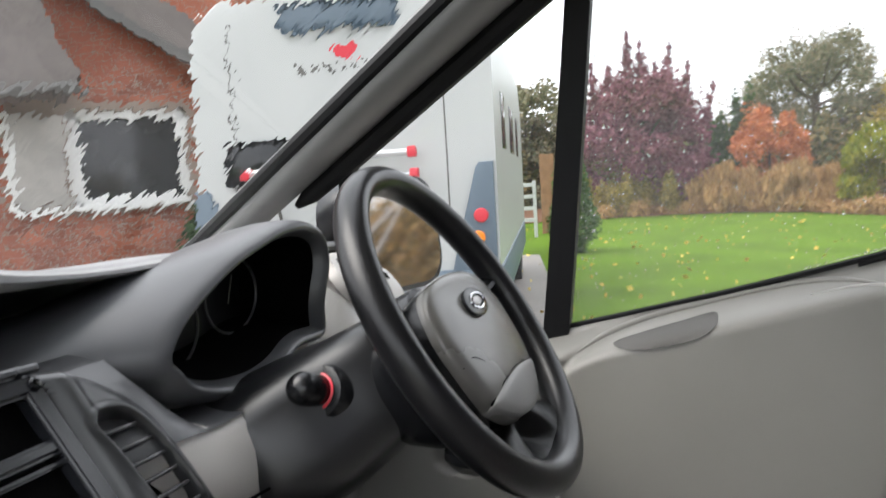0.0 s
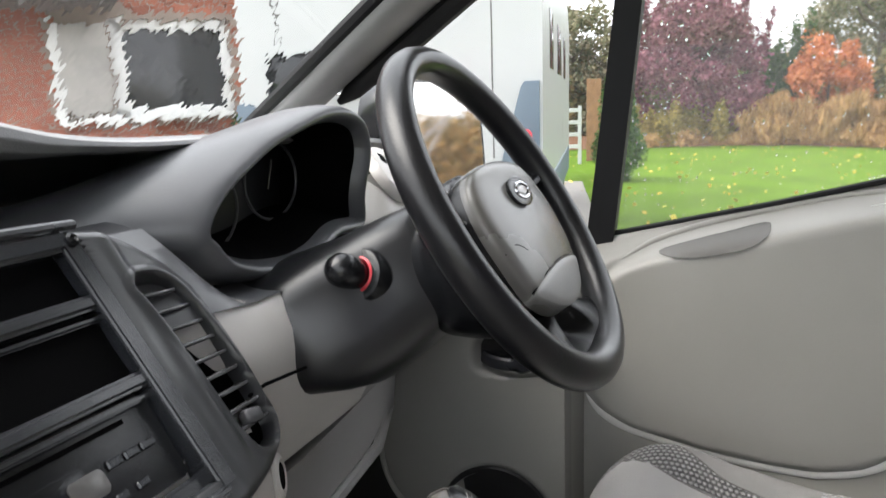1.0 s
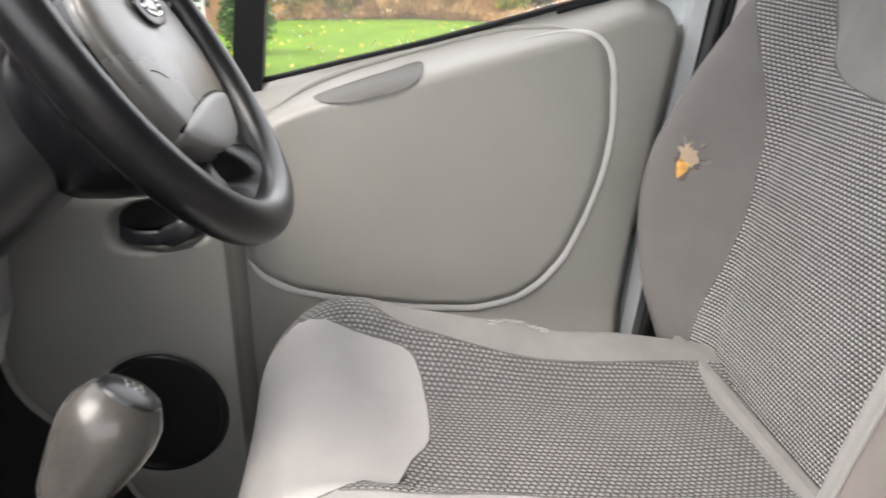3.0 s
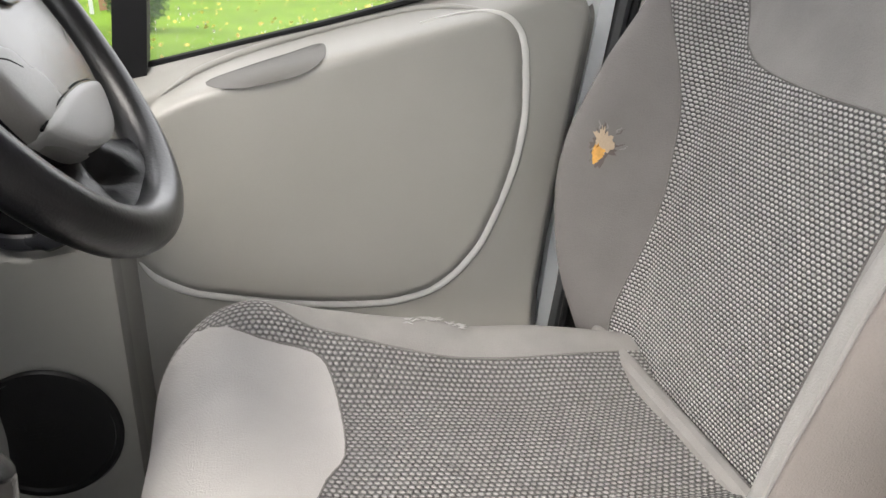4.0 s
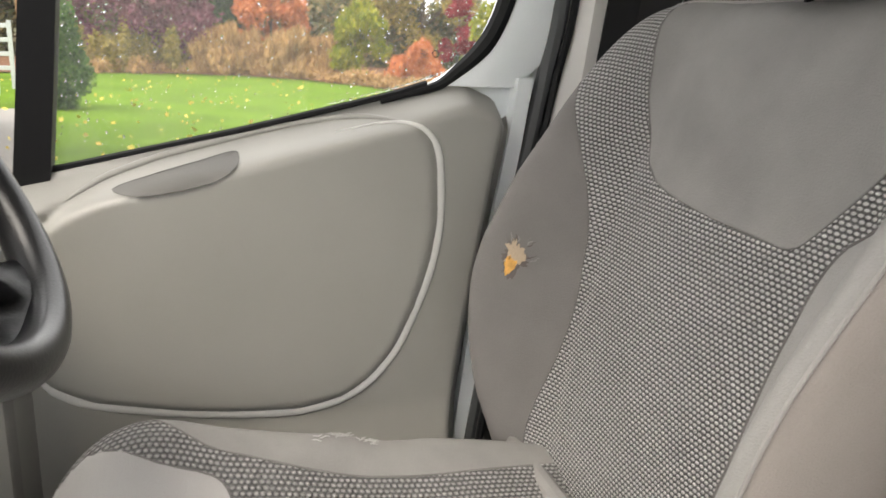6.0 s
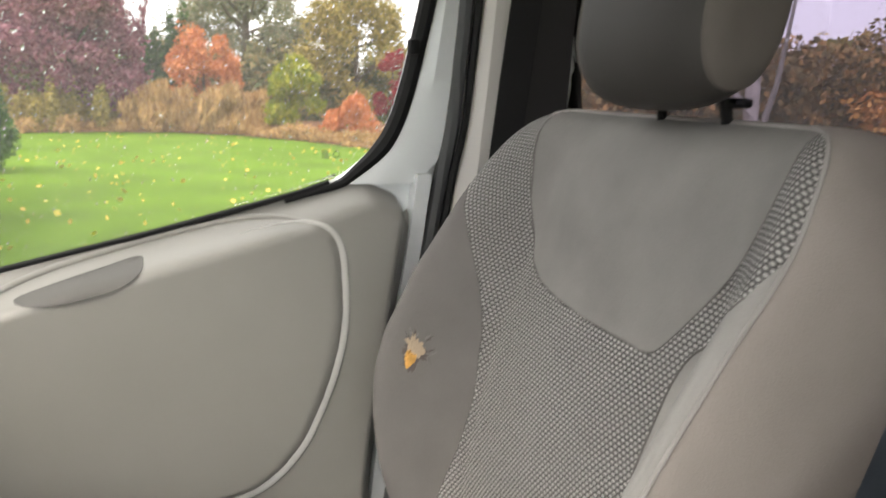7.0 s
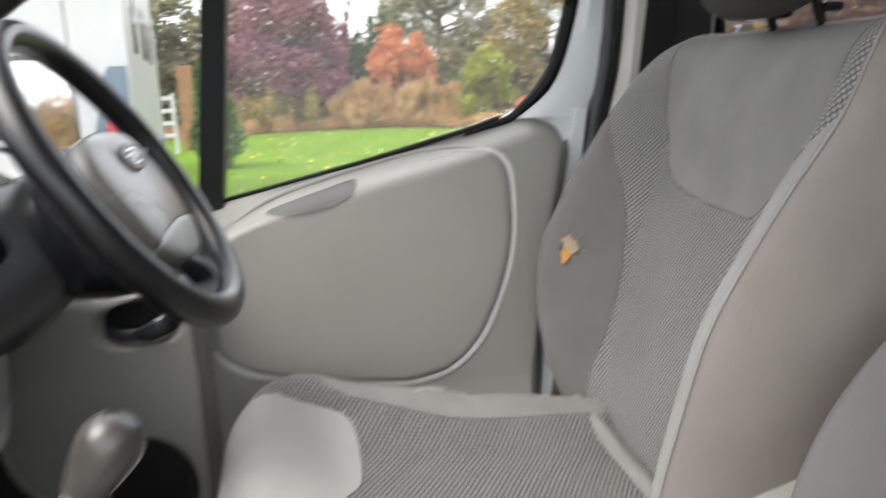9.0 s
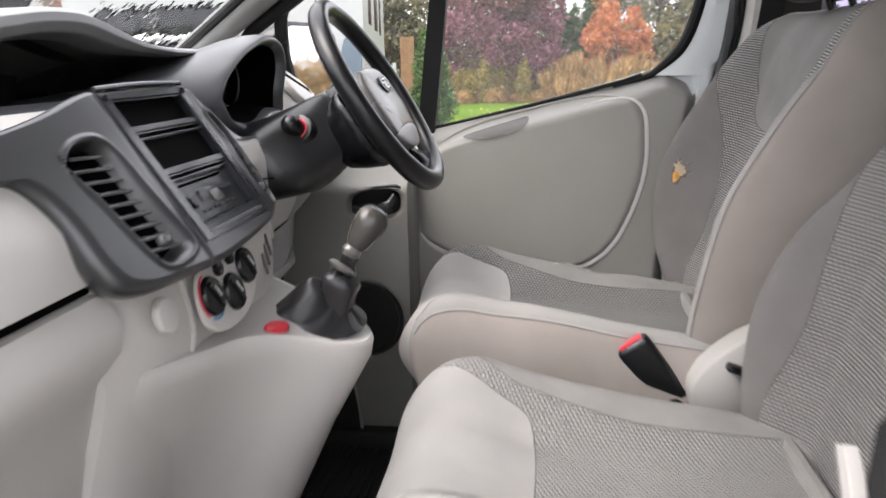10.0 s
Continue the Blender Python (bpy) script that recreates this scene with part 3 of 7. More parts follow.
part("door_edge", loft([[(0.845, along(REAR, z) - 0.004, z), (0.845, along(REAR, z) - 0.026, z), (0.90, along(REAR, z) - 0.026, z), (0.90, along(REAR, z) - 0.004, z)] for z in (0.45, 0.6, 0.8, 1.0, 1.15, 1.3, 1.38)]), PAINT, door, "pale painted door edge")

# ---- B-pillar, belt, weather strips ----
pillar = thing("pillar_trim", "dark plastic pillar trim beside the driver's seat", "pillar", kind="structure")
part("pillar_body", loft([[(x, -0.20 - s, z), (x - 0.03, -0.27, z), (x - 0.035, -0.368, z), (x + 0.05, -0.374, z), (x + 0.05, -0.20 - s, z)] for z, x, s in ((0.48, 0.85, -0.09), (0.85, 0.85, -0.08), (1.1, 0.855, -0.05), (1.3, 0.86, -0.02), (1.5, 0.86, 0.0), (1.75, 0.84, 0.01), (1.98, 0.80, 0.01))]), TRIMBLACK, pillar)
part("pillar_face", loft([[(x - 0.006, -0.205 - s, z), (x - 0.036, -0.232 - s, z), (x - 0.038, -0.262 - s, z), (x - 0.02, -0.27 - s, z), (x, -0.21 - s, z)] for z, x, s in ((1.25, 0.86, -0.03), (1.4, 0.862, -0.008), (1.5, 0.86, 0.0), (1.75, 0.842, 0.012), (1.98, 0.80, 0.014))]), PALE, pillar, "pale grey pillar cover strip")
part("weather_strip", tube(smooth_path([(0.852, -0.060, 0.5), (0.852, -0.090, 0.8), (0.854, -0.116, 1.0), (0.855, -0.146, 1.2), (0.857, -0.174, 1.36), (0.852, -0.190, 1.45), (0.845, -0.197, 1.55), (0.828, -0.203, 1.7), (0.79, -0.205, 1.95)], 6), 0.012, 8), SEALGREY, pillar, "grey rubber weather strip")
part("weather_lip", tube(smooth_path([(0.845, -0.077, 0.5), (0.845, -0.107, 0.8), (0.846, -0.133, 1.0), (0.847, -0.163, 1.2), (0.849, -0.190, 1.36), (0.842, -0.206, 1.45), (0.835, -0.213, 1.55), (0.818, -0.219, 1.7), (0.78, -0.221, 1.95)], 6), 0.006, 6), RUBBER, pillar, "black rubber lip")
belt = thing("seat_belt", "black webbing seat belt hanging from the pillar", "seat belt")
part("webbing", loft([[(x, y - w, z), (x, y + w, z), (x - 0.003, y + w, z), (x - 0.003, y - w, z)] for x, y, w, z in ((0.775, -0.285, 0.024, 1.84), (0.79, -0.28, 0.024, 1.7), (0.80, -0.262, 0.024, 1.5), (0.80, -0.24, 0.024, 1.3), (0.79, -0.21, 0.024, 1.1), (0.775, -0.16, 0.024, 0.8), (0.77, -0.14, 0.024, 0.6))]), BELTMAT, belt)
part("belt_guide", rbox((0.02, 0.075, 0.05), pose(0.775, -0.287, 1.83), 0.008), BLACK, belt)
# A-pillar and windscreen
apillar = thing("windscreen_pillar", "grey padded windscreen pillar with black seals", "pillar", kind="structure")


def a_ring(t):
    # t 0 at the dash, 1 at the roof
    f = Vector((0.745, 1.075, 1.40)).lerp(Vector((0.655, 0.455, 1.82)), t)   # windscreen side
    q = Vector((0.824, 0.896, 1.491)).lerp(Vector((0.760, 0.422, 1.796)), t)   # quarter-light side
    # the padded cover swells towards the cab and flares where it meets the dash
    swell = Vector((-0.040, -0.016, -0.008)) * (1 + 0.5 * step(0.25, -0.15, t))
    o = (f + q) / 2 + Vector((0.075, 0.03, 0.03))
    face = [f.lerp(q, u) + swell * (math.sin(math.pi * u) ** 0.75) for u in [k / 14 for k in range(15)]]
    return face + [q + Vector((0.05, 0.02, 0.02)), o, f + Vector((0.04, 0.03, 0.02))]


part("pillar_cover", loft([a_ring(t) for t in (-0.35, -0.15, 0, 0.2, 0.4, 0.6, 0.8, 1.0, 1.35)]), PILLARMAT, apillar)
part("windscreen_seal", tube([a_ring(t)[0] + Vector((-0.004, 0.004, 0)) for t in (-0.3, 0, 0.3, 0.6, 1.0, 1.35)], 0.0115, 8), RUBBER, apillar, "black windscreen seal")
part("quarter_seal", tube([a_ring(t)[14] + Vector((0.004, -0.012, -0.006)) for t in (-0.06, 0.0, 0.2, 0.5, 0.8, 1.0, 1.35)], [0.006, 0.016, 0.02, 0.02, 0.02, 0.02, 0.02], 10), RUBBER, apillar, "broad black quarter-light seal")
part("quarter_foot", tube(smooth_path([(0.810, 0.760, 1.565), (0.828, 0.808, 1.530), (0.838, 0.818, 1.475), (0.840, 0.816, 1.420), (0.842, 0.802, 1.360), (0.845, 0.780, 1.310), (0.850, 0.75, 1.25)], 5), 0.016, 8), RUBBER, apillar, "black seal curving round the quarter-light")
def quarter(u, v):
    z = 1.20 + 0.66 * v
    y0, y1 = 0.49 - 0.121 * (z - 1.24), max(0.43, 1.00 - max(0, z - 1.36) * 1.12)
    return (lean_x(z), y0 + (y1 - y0) * u, z)


qp = part("quarter_pane", grid(quarter, 10, 14), GLASS_SIDE, apillar, "quarter-light glass")
qp.visible_shadow = False
if qp.data.polygons[0].normal.x > 0:
    qp.data.flip_normals()


def screen(u, v):
    a = -1 + 2 * u
    return (a * (0.80 - 0.13 * v), (1.42 - 0.30 * a * a) * (1 - v) + (0.52 - 0.06 * a * a) * v, 1.25 * (1 - v) + 1.94 * v)


windscreen = part("window_1", grid(screen, 30, 20), GLASS_WET, None, sharp=80)
windscreen.visible_shadow = False
if windscreen.data.polygons[0].normal.y > 0:
    windscreen.data.flip_normals()
tagged(windscreen, "raked windscreen with rain running down it", "windscreen", kind="structure")
scuttle = part("wall_front", rbox((1.7, 0.05, 0.95), pose(0, 1.30, 0.80), 0.01), TRIMBLACK)
tagged(scuttle, "dark bulkhead behind the dashboard", "bulkhead", kind="structure")

# ---- dashboard ----
dash = thing("dashboard", "two-tone charcoal and pale grey van dashboard", "dashboard")


def lip_z(x):
    return soft_along([(-0.85, 1.40), (-0.45, 1.43), (-0.30, 1.452), (-0.17, 1.468), (-0.08, 1.478), (0.0, 1.476), (0.08, 1.457), (0.14, 1.443), (0.22, 1.435), (0.35, 1.432), (0.6, 1.42), (0.85, 1.40)], x)


def lip_y(x):
    return 0.785 + 0.03 * step(0.25, 0.75, abs(x))


def deck(u, v):
    x = -0.84 + 1.68 * u
    prof = [(0.04, -0.034), (0.004, -0.026), (-0.006, -0.014), (-0.004, -0.003), (0.010, 0.003), (0.06, 0.002), (0.2, -0.03), (0.42, -0.10), (0.50, -0.15)]
    i = min(len(prof) - 2, int(v * (len(prof) - 1)))
    f = v * (len(prof) - 1) - i
    a, b = prof[i], prof[i + 1]
    thin = 1 - 0.65 * step(0.02, 0.20, x)
    drop = a[1] + (b[1] - a[1]) * f
    return (x, lip_y(x) + a[0] + (b[0] - a[0]) * f, lip_z(x) + (drop * thin if v < 0.5 else drop))


part("dash_top", grid(deck, 120, 48), TOPDARK, dash, "charcoal dash top with a rolled lip", 100)


def tray(u, v):
    x = -0.84 + 1.44 * u
    prof = [(0.72, 1.335), (0.745, 1.365), (0.77, 1.372), (0.80, 1.365), (1.0, 1.34), (1.02, 1.36), (1.02, 1.44), (0.9, 1.45)]
    i = min(len(prof) - 2, int(v * (len(prof) - 1)))
    f = v * (len(prof) - 1) - i
    a, b = prof[i], prof[i + 1]
    dip = step(0.17, 0.23, x) * step(0.62, 0.56, x)
    return (x, a[0] + (b[0] - a[0]) * f + 0.12 * dip, min(a[1] + (b[1] - a[1]) * f - 0.09 * dip, lip_z(x) - 0.02))


TRAYMAT = material("tray_plastic_black", (0.028, 0.029, 0.032), 0.5, bump=0.3, scale=600)
part("open_tray", grid(tray, 60, 28), TRAYMAT, dash, "black open tray under the dash top")


def lower_dash(u, v):
    x = -0.84 + 1.68 * u
    prof = [(0.745, 1.365), (0.715, 1.345), (0.685, 1.31), (0.662, 1.26), (0.652, 1.20), (0.655, 1.15), (0.672, 1.115), (0.70, 1.10), (0.80, 1.09), (1.1, 1.09)]
    i = min(len(prof) - 2, int(v * (len(prof) - 1)))
    f = v * (len(prof) - 1) - i
    a, b = prof[i], prof[i + 1]
    dip = step(0.17, 0.23, x) * step(0.62, 0.56, x)
    z = a[1] + (b[1] - a[1]) * f
    under = step(0.10, 0.20, x) * along([(1.09, 0.012), (1.115, 0.024), (1.15, 0.022), (1.20, 0.010), (1.235, 0.0)], z)
    return (x, a[0] + (b[0] - a[0]) * f + 0.05 * step(0.4, 0.85, x) + under, z + (min(z, 1.292) - z) * dip)


part("lower_panel", grid(lambda u, v: lower_dash(u * 0.765, v), 48, 36), PALE, dash, "pale grey lower dash panel")
KNEEMAT = material("knee_plastic_grey", (0.26, 0.253, 0.245), 0.34, bump=0.3, scale=600)
part("shoulder", grid(lambda u, v: Vector(lower_dash(0.44 + 0.325 * u, 0.25 * v)) + Vector((0, -0.0025, 0.001)), 24, 10), HOODMAT, dash, "charcoal shoulder between hood and pod")
part("end_panel", grid(lambda u, v: lower_dash(0.765 + 0.235 * u, v), 16, 36), KNEEMAT, dash, "dark grey dash end beside the column")
part("panel_joint", tube([(0.16, 0.6405, 1.236), (0.19, 0.6465, 1.234), (0.26, 0.650, 1.225)], 0.0016, 6), VOID, dash)
part("knee_panel", loft([[(x, 0.72 + e, 1.10 - s), (x, 0.687 + e, 1.11 - s), (x, 0.697 + e, 1.02 - s), (x, 0.78 + e, 0.98 - s), (x, 0.9 + e, 1.0 - s)] for x, e, s in ((0.20, 0.0, 0), (0.3, 0.0, 0.0), (0.5, 0.03, 0.01), (0.7, 0.08, 0.02), (0.83, 0.12, 0.02))]), KNEEMAT, dash, "grey knee panel under the column")
part("knee_bar", tube([(0.2, 0.69, 1.03), (0.35, 0.70, 1.018), (0.55, 0.73, 1.005), (0.80, 0.82, 0.99)], 0.008, 8), KNEEMAT, dash)

# glovebox side
part("glovebox_lid", loft([[(x, 0.690, 1.336), (x, 0.674, 1.315), (x, 0.640, 1.262), (x, 0.632, 1.209), (x, 0.66, 1.205), (x, 0.72, 1.336)] for x in (-0.80, -0.6, -0.45, -0.35, -0.30, -0.25)]), PALE, dash, "pale grey upper glovebox lid", 50)
part("glovebox_lower", loft([[(x, 0.665, 1.196), (x, 0.637, 1.192), (x, 0.622, 1.16), (x, 0.626, 1.13), (x, 0.655, 1.095), (x, 0.68, 1.02), (x, 0.72, 0.85), (x, 0.85, 0.75), (x, 0.80, 1.19)] for x in (-0.80, -0.6, -0.4, -0.30, -0.275)]), PALE, dash, "pale grey lower glovebox")
part("glovebox_gap", rbox((0.54, 0.02, 0.013), pose(-0.55, 0.656, 1.2015), 0), VOID, dash)

# binnacle: hood over the dials
HC = Vector((0.372, 0.0, 1.372))
OPEN = [(-0.148, -0.030), (-0.130, -0.048), (-0.102, -0.060), (-0.066, -0.068), (-0.020, -0.072), (0.026, -0.067), (0.064, -0.058), (0.098, -0.054), (0.136, -0.056), (0.148, -0.053), (0.149, -0.042), (0.144, -0.022), (0.145, 0.0), (0.151, 0.020), (0.154, 0.040), (0.147, 0.060), (0.130, 0.072), (0.098, 0.079), (0.056, 0.078), (0.007, 0.068), (-0.046, 0.054), (-0.094, 0.034), (-0.130, 0.015), (-0.154, -0.006), (-0.158, -0.020)]
op = [(q.x, q.y) for q in smooth_path([(a, b, 0) for a, b in OPEN], 5, closed=True)]


def hood_ring(y, out=0.0, flare=0.0, sink=0.0):
    """The hood's outline at a depth, pushed outwards by out; its left flank spreads and its crown sinks on the way back."""
    ring = []
    for k, (a, b) in enumerate(op):
        p, q = op[k - 3], op[(k + 3) % len(op)]
        n = Vector((q[1] - p[1], p[0] - q[0])).normalized()
        left = step(0.06, -0.15, a)
        ring.append((HC.x + a + n.x * out - flare * left, y + 0.010 * step(0.03, -0.06, b) * step(0.0, 0.1, a), HC.z + b + n.y * out - sink * step(-0.02, 0.06, b)))
    return ring


hood = part("hood", loft([hood_ring(0.724, -0.0095), hood_ring(0.716, -0.0065), hood_ring(0.709, -0.0025), hood_ring(0.7065, 0.0), hood_ring(0.707, 0.003), hood_ring(0.711, 0.0065, 0.002), hood_ring(0.718, 0.009, 0.006), hood_ring(0.735, 0.011, 0.018, 0.001), hood_ring(0.76, 0.012, 0.038, 0.004), hood_ring(0.79, 0.012, 0.062, 0.010), hood_ring(0.83, 0.010, 0.085, 0.020), hood_ring(0.90, 0.006, 0.10, 0.040), hood_ring(1.0, 0.0, 0.10, 0.06)], cap=False), HOODMAT, dash, "charcoal instrument hood", sharp=70)
# the hood's inner darkness is put into the lining's colour
part("hood_lining", loft([hood_ring(0.83, -0.030), hood_ring(0.78, -0.022), hood_ring(0.745, -0.014), hood_ring(0.7235, -0.0097)], cap=False), VOID, hood, "hood lining blackened for the dark inside", sharp=70)
DIALMAT = material("dial_face_black", (0.006, 0.0065, 0.008), 0.35, bump=0.05)
part("dial_panel", prism([(a * 0.86, b * 0.72) for a, b in op], axes((HC.x, 0.82, HC.z), (1, 0, 0), (0, 0, 1)), 0.004), DIALMAT, hood, "black dial panel behind the hood")
for cx, cz, r in ((-0.060, -0.012, 0.052), (0.060, 0.006, 0.052)):
    part("dial_ring", tube([(HC.x + cx + r * math.cos(a), 0.788, HC.z + cz + 0.85 * r * math.sin(a)) for a in [2 * math.pi * k / 40 for k in range(40)]], 0.0016, 6, closed=True, up=(0, 1, 0)), HOODMAT, hood)
    part("dial_needle", rbox((0.0016, 0.002, 0.034), pose(HC.x + cx - 0.006, 0.786, HC.z + cz + 0.008, 0, 18, 0), 0.0004, 1), GREY_DEEP, hood)

# side vent by the door
vent_m = axes((0.748, 0.762, 1.345), (0.975, 0.03, -0.215), (0.10, 0.62, 0.78))
svent = part("side_vent", prism([(q.x, q.y) for q in smooth_path([(-0.125, 0.012, 0), (-0.11, 0.034, 0), (0.0, 0.036, 0), (0.11, 0.030, 0), (0.115, -0.03, 0), (0.0, -0.045, 0), (-0.10, -0.05, 0), (-0.13, -0.02, 0)], 4, closed=True)], vent_m, 0.016, 0.006), PALE, dash, "pale side vent with a row of slots")
for k in range(8):
    part("slot", rbox((0.018, 0.016, 0.006), vent_m @ pose(-0.096 + 0.025 * k, 0.014 - 0.0004 * k, 0.0145, 0, 0, -12), 0.002, 1), VOID, svent)

# ---- centre pod with radio bezel and two vents ----
# face of the pod: origin at its middle, x across, y up the slope
FACE = axes((-0.035, 0.645, 1.290), (1, 0.005, 0), (0, 0.546, 0.838))
POD = [(-0.42, 0.047), (-0.34, 0.036), (-0.312, 0.029), (-0.296, 0.004), (-0.29, -0.03), (-0.291, -0.068), (-0.282, -0.096), (-0.255, -0.11), (-0.215, -0.116), (-0.125, -0.122), (-0.015, -0.122), (0.1147, -0.112), (0.177, -0.1), (0.209, -0.08), (0.218, -0.034), (0.214, 0.022), (0.205, 0.056), (0.177, 0.086), (0.134, 0.108), (0.0314, 0.122), (-0.06, 0.119), (-0.15, 0.108), (-0.235, 0.09), (-0.32, 0.079), (-0.42, 0.074)]
VENT_R = [(q.x, q.y) for q in smooth_path([(0.126, 0.06, 0), (0.14, 0.068, 0), (0.168, 0.064, 0), (0.184, 0.044, 0), (0.195, 0, 0), (0.2, -0.05, 0), (0.197, -0.078, 0), (0.18, -0.088, 0), (0.158, -0.084, 0), (0.148, -0.06, 0), (0.14, 0, 0), (0.129, 0.045, 0)], 4, closed=True)]
VENT_L = [(q.x, q.y) for q in smooth_path([(-0.243, 0.034, 0), (-0.215, 0.050, 0), (-0.178, 0.050, 0), (-0.162, 0.028, 0), (-0.154, -0.020, 0), (-0.142, -0.070, 0), (-0.142, -0.090, 0), (-0.170, -0.099, 0), (-0.207, -0.096, 0), (-0.222, -0.062, 0), (-0.231, -0.016, 0), (-0.243, 0.020, 0)], 4, closed=True)]


def pod_h(x, y, deep=True):
    """Height of the pod's face: it falls away towards the driver, with a ridge beside the radio and two sunk vents."""
    h = 0.0005 + 0.0105 * step(-0.100, -0.135, x) - 0.20 * max(0.0, x - 0.112) - 0.12 * max(0.0, -0.16 - x) ** 1.3
    h += 0.0035 * math.exp(-((x - 0.128 - 0.05 * (0.06 - y)) / 0.008) ** 2) * step(-0.10, -0.06, y)
    if deep:
        h -= 0.027 * step(0.0, 0.006, min(x + 0.092, 0.102 - x, y + 0.086, 0.104 - y))
    if deep and 0.112 < x < 0.21:
        d = off_poly(VENT_R, x, y)
        h += 0.0022 * math.exp(-((d + 0.003) / 0.003) ** 2) - 0.020 * step(-0.0005, 0.0035, d)
    elif deep and -0.245 < x < -0.13:
        d = off_poly(VENT_L, x, y)
        h += 0.0026 * math.exp(-((d + 0.003) / 0.0035) ** 2) - 0.022 * step(-0.0005, 0.006 + 0.016 * step(-0.195, -0.165, x - 0.12 * (y + 0.02)), d)
    return h


def off_poly(poly, x, y):
    """Signed distance to a closed outline, positive inside."""
    d = 9.0
    for (ax, ay), (bx, by) in zip(poly, poly[1:] + poly[:1]):
        ex, ey = bx - ax, by - ay
        t = max(0.0, min(1.0, ((x - ax) * ex + (y - ay) * ey) / (ex * ex + ey * ey)))
        d = min(d, math.hypot(x - ax - t * ex, y - ay - t * ey))
    return d if inside(poly, x, y) else -d


def on_pod(x, y, h=0.0):
    return FACE @ Vector((x, y, pod_h(x, y, False) + h))


def pod_ring(grow, out):
    ring = []
    for q in smooth_path([(a, b, 0) for a, b in POD], 14, closed=True):
        x, y = (q.x + 0.06) * grow - 0.06, q.y * grow
        ring.append(FACE @ Vector((x, y, pod_h(x, y) + out)))
    return ring


pod = part("centre_pod", loft([pod_ring(0.72, -0.07), pod_ring(0.90, -0.046), pod_ring(0.96, -0.030), pod_ring(0.985, -0.018), pod_ring(0.992, -0.011), pod_ring(0.985, -0.0055), pod_ring(0.965, -0.0022), pod_ring(0.945, -0.0006)] + [pod_ring(0.93 * (1 - (k / 112) ** 1.15), 0.0) for k in range(112)]), PODMAT, dash, "charcoal centre pod of the dashboard", 60)

SLOTS = [(0.006, 0.080, 0.176, 0.034), (0.004, 0.027, 0.176, 0.050)]


def bezel_frame():
    """A plate with three openings, built as bars round the slots."""
    bm = bmesh.new()

    def bar(x0, x1, y0, y1, top=0.0, base=-0.020, lean=0.0):
        turn = Matrix.Rotation(lean, 4, 'Z')
        g = bmesh.ops.create_cube(bm, size=1.0, matrix=FACE @ pose((x0 + x1) / 2, (y0 + y1) / 2, (base + top) / 2) @ turn @ Matrix.Diagonal((x1 - x0, y1 - y0, top - base, 1)))
        bmesh.ops.bevel(bm, geom=list({e for q in g["verts"] for e in q.link_edges}), offset=0.0028, segments=3, affect='EDGES')
    bar(-0.103, -0.081, -0.098, 0.110, 0.0035, lean=0.05)
    bar(0.091, 0.108, -0.094, 0.110, 0.0025, lean=0.05)
    bar(-0.092, 0.096, 0.096, 0.111, 0.0030)
    bar(-0.090, 0.096, 0.053, 0.064, -0.001)
    bar(-0.090, 0.096, 0.0455, 0.0495, -0.005)
    bar(-0.086, 0.100, -0.007, 0.004, -0.001)
    bar(-0.086, 0.100, -0.0145, -0.0105, -0.005)
    bar(-0.088, 0.104, -0.098, -0.090, 0.0035)
    bar(-0.088, 0.104, -0.092, -0.074, -0.007)
    return bm


BEZELMAT = material("bezel_plastic_gloss", (0.014, 0.015, 0.018), 0.2, bump=0.08, scale=900, vary=0.1, spec=0.8)
part("radio_bezel", bezel_frame(), BEZELMAT, pod, "satin charcoal radio surround")
# flat near-black sheets stand in for the shade inside the open slots
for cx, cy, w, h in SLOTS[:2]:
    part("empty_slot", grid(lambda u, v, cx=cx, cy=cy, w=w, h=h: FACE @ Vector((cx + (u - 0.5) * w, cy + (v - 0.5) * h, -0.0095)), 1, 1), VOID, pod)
part("bezel_lid", tube([FACE @ Vector((x, 0.113 + 0.003 * math.cos(x * 14), 0.0020)) for x in [-0.105 + 0.0105 * k for k in range(21)]], 0.0035, 8), DARK, pod)
for x, y in ((-0.097, 0.101), (0.096, 0.102)):
    part("screw", lathe([(0.005, 0.001), (0.005, 0.0045), (0.003, 0.006), (0.0015, 0.004)], FACE @ pose(x, y, 0), 12), BLACK, pod)
RADIO = FACE @ pose(0.006, 0.0, -0.026)
radio = part("radio", prism(rounded(0.176, 0.062, 0.004), RADIO @ pose(-0.002, -0.040, 0.006), 0.009, 0.002), BLACK, pod, "black car radio with small buttons")
part("disc_slot", rbox((0.12, 0.003, 0.002), RADIO @ pose(0.0, -0.020, 0.0155), 0), VOID, radio)
part("display", prism(rounded(0.046, 0.016, 0.002), RADIO @ pose(-0.005, -0.040, 0.0148), 0.0012, 0.0005), BLACK, radio, "scuffed dark display window")
part("bare_contact", prism(rounded(0.026, 0.016, 0.004), RADIO @ pose(0.016, -0.046, 0.0150), 0.0022, 0.0008), RINGMAT, radio, "scuffed grey contact plate where the radio front is missing")
part("volume_knob", lathe([(0.009, 0.019), (0.009, 0.026), (0.007, 0.028), (0.0, 0.028)], RADIO @ pose(-0.060, -0.045, -0.004), 20), BLACK, radio)
for k in range(6):
    part("button", rbox((0.010, 0.005, 0.003), RADIO @ pose(-0.035 + 0.017 * k, -0.060, 0.0158), 0.001, 1), DARK, radio)
for k in range(3):
    part("button", rbox((0.012, 0.006, 0.003), RADIO @ pose(0.040 + 0.014 * k, -0.040, 0.0158), 0.001, 1), DARK, radio)


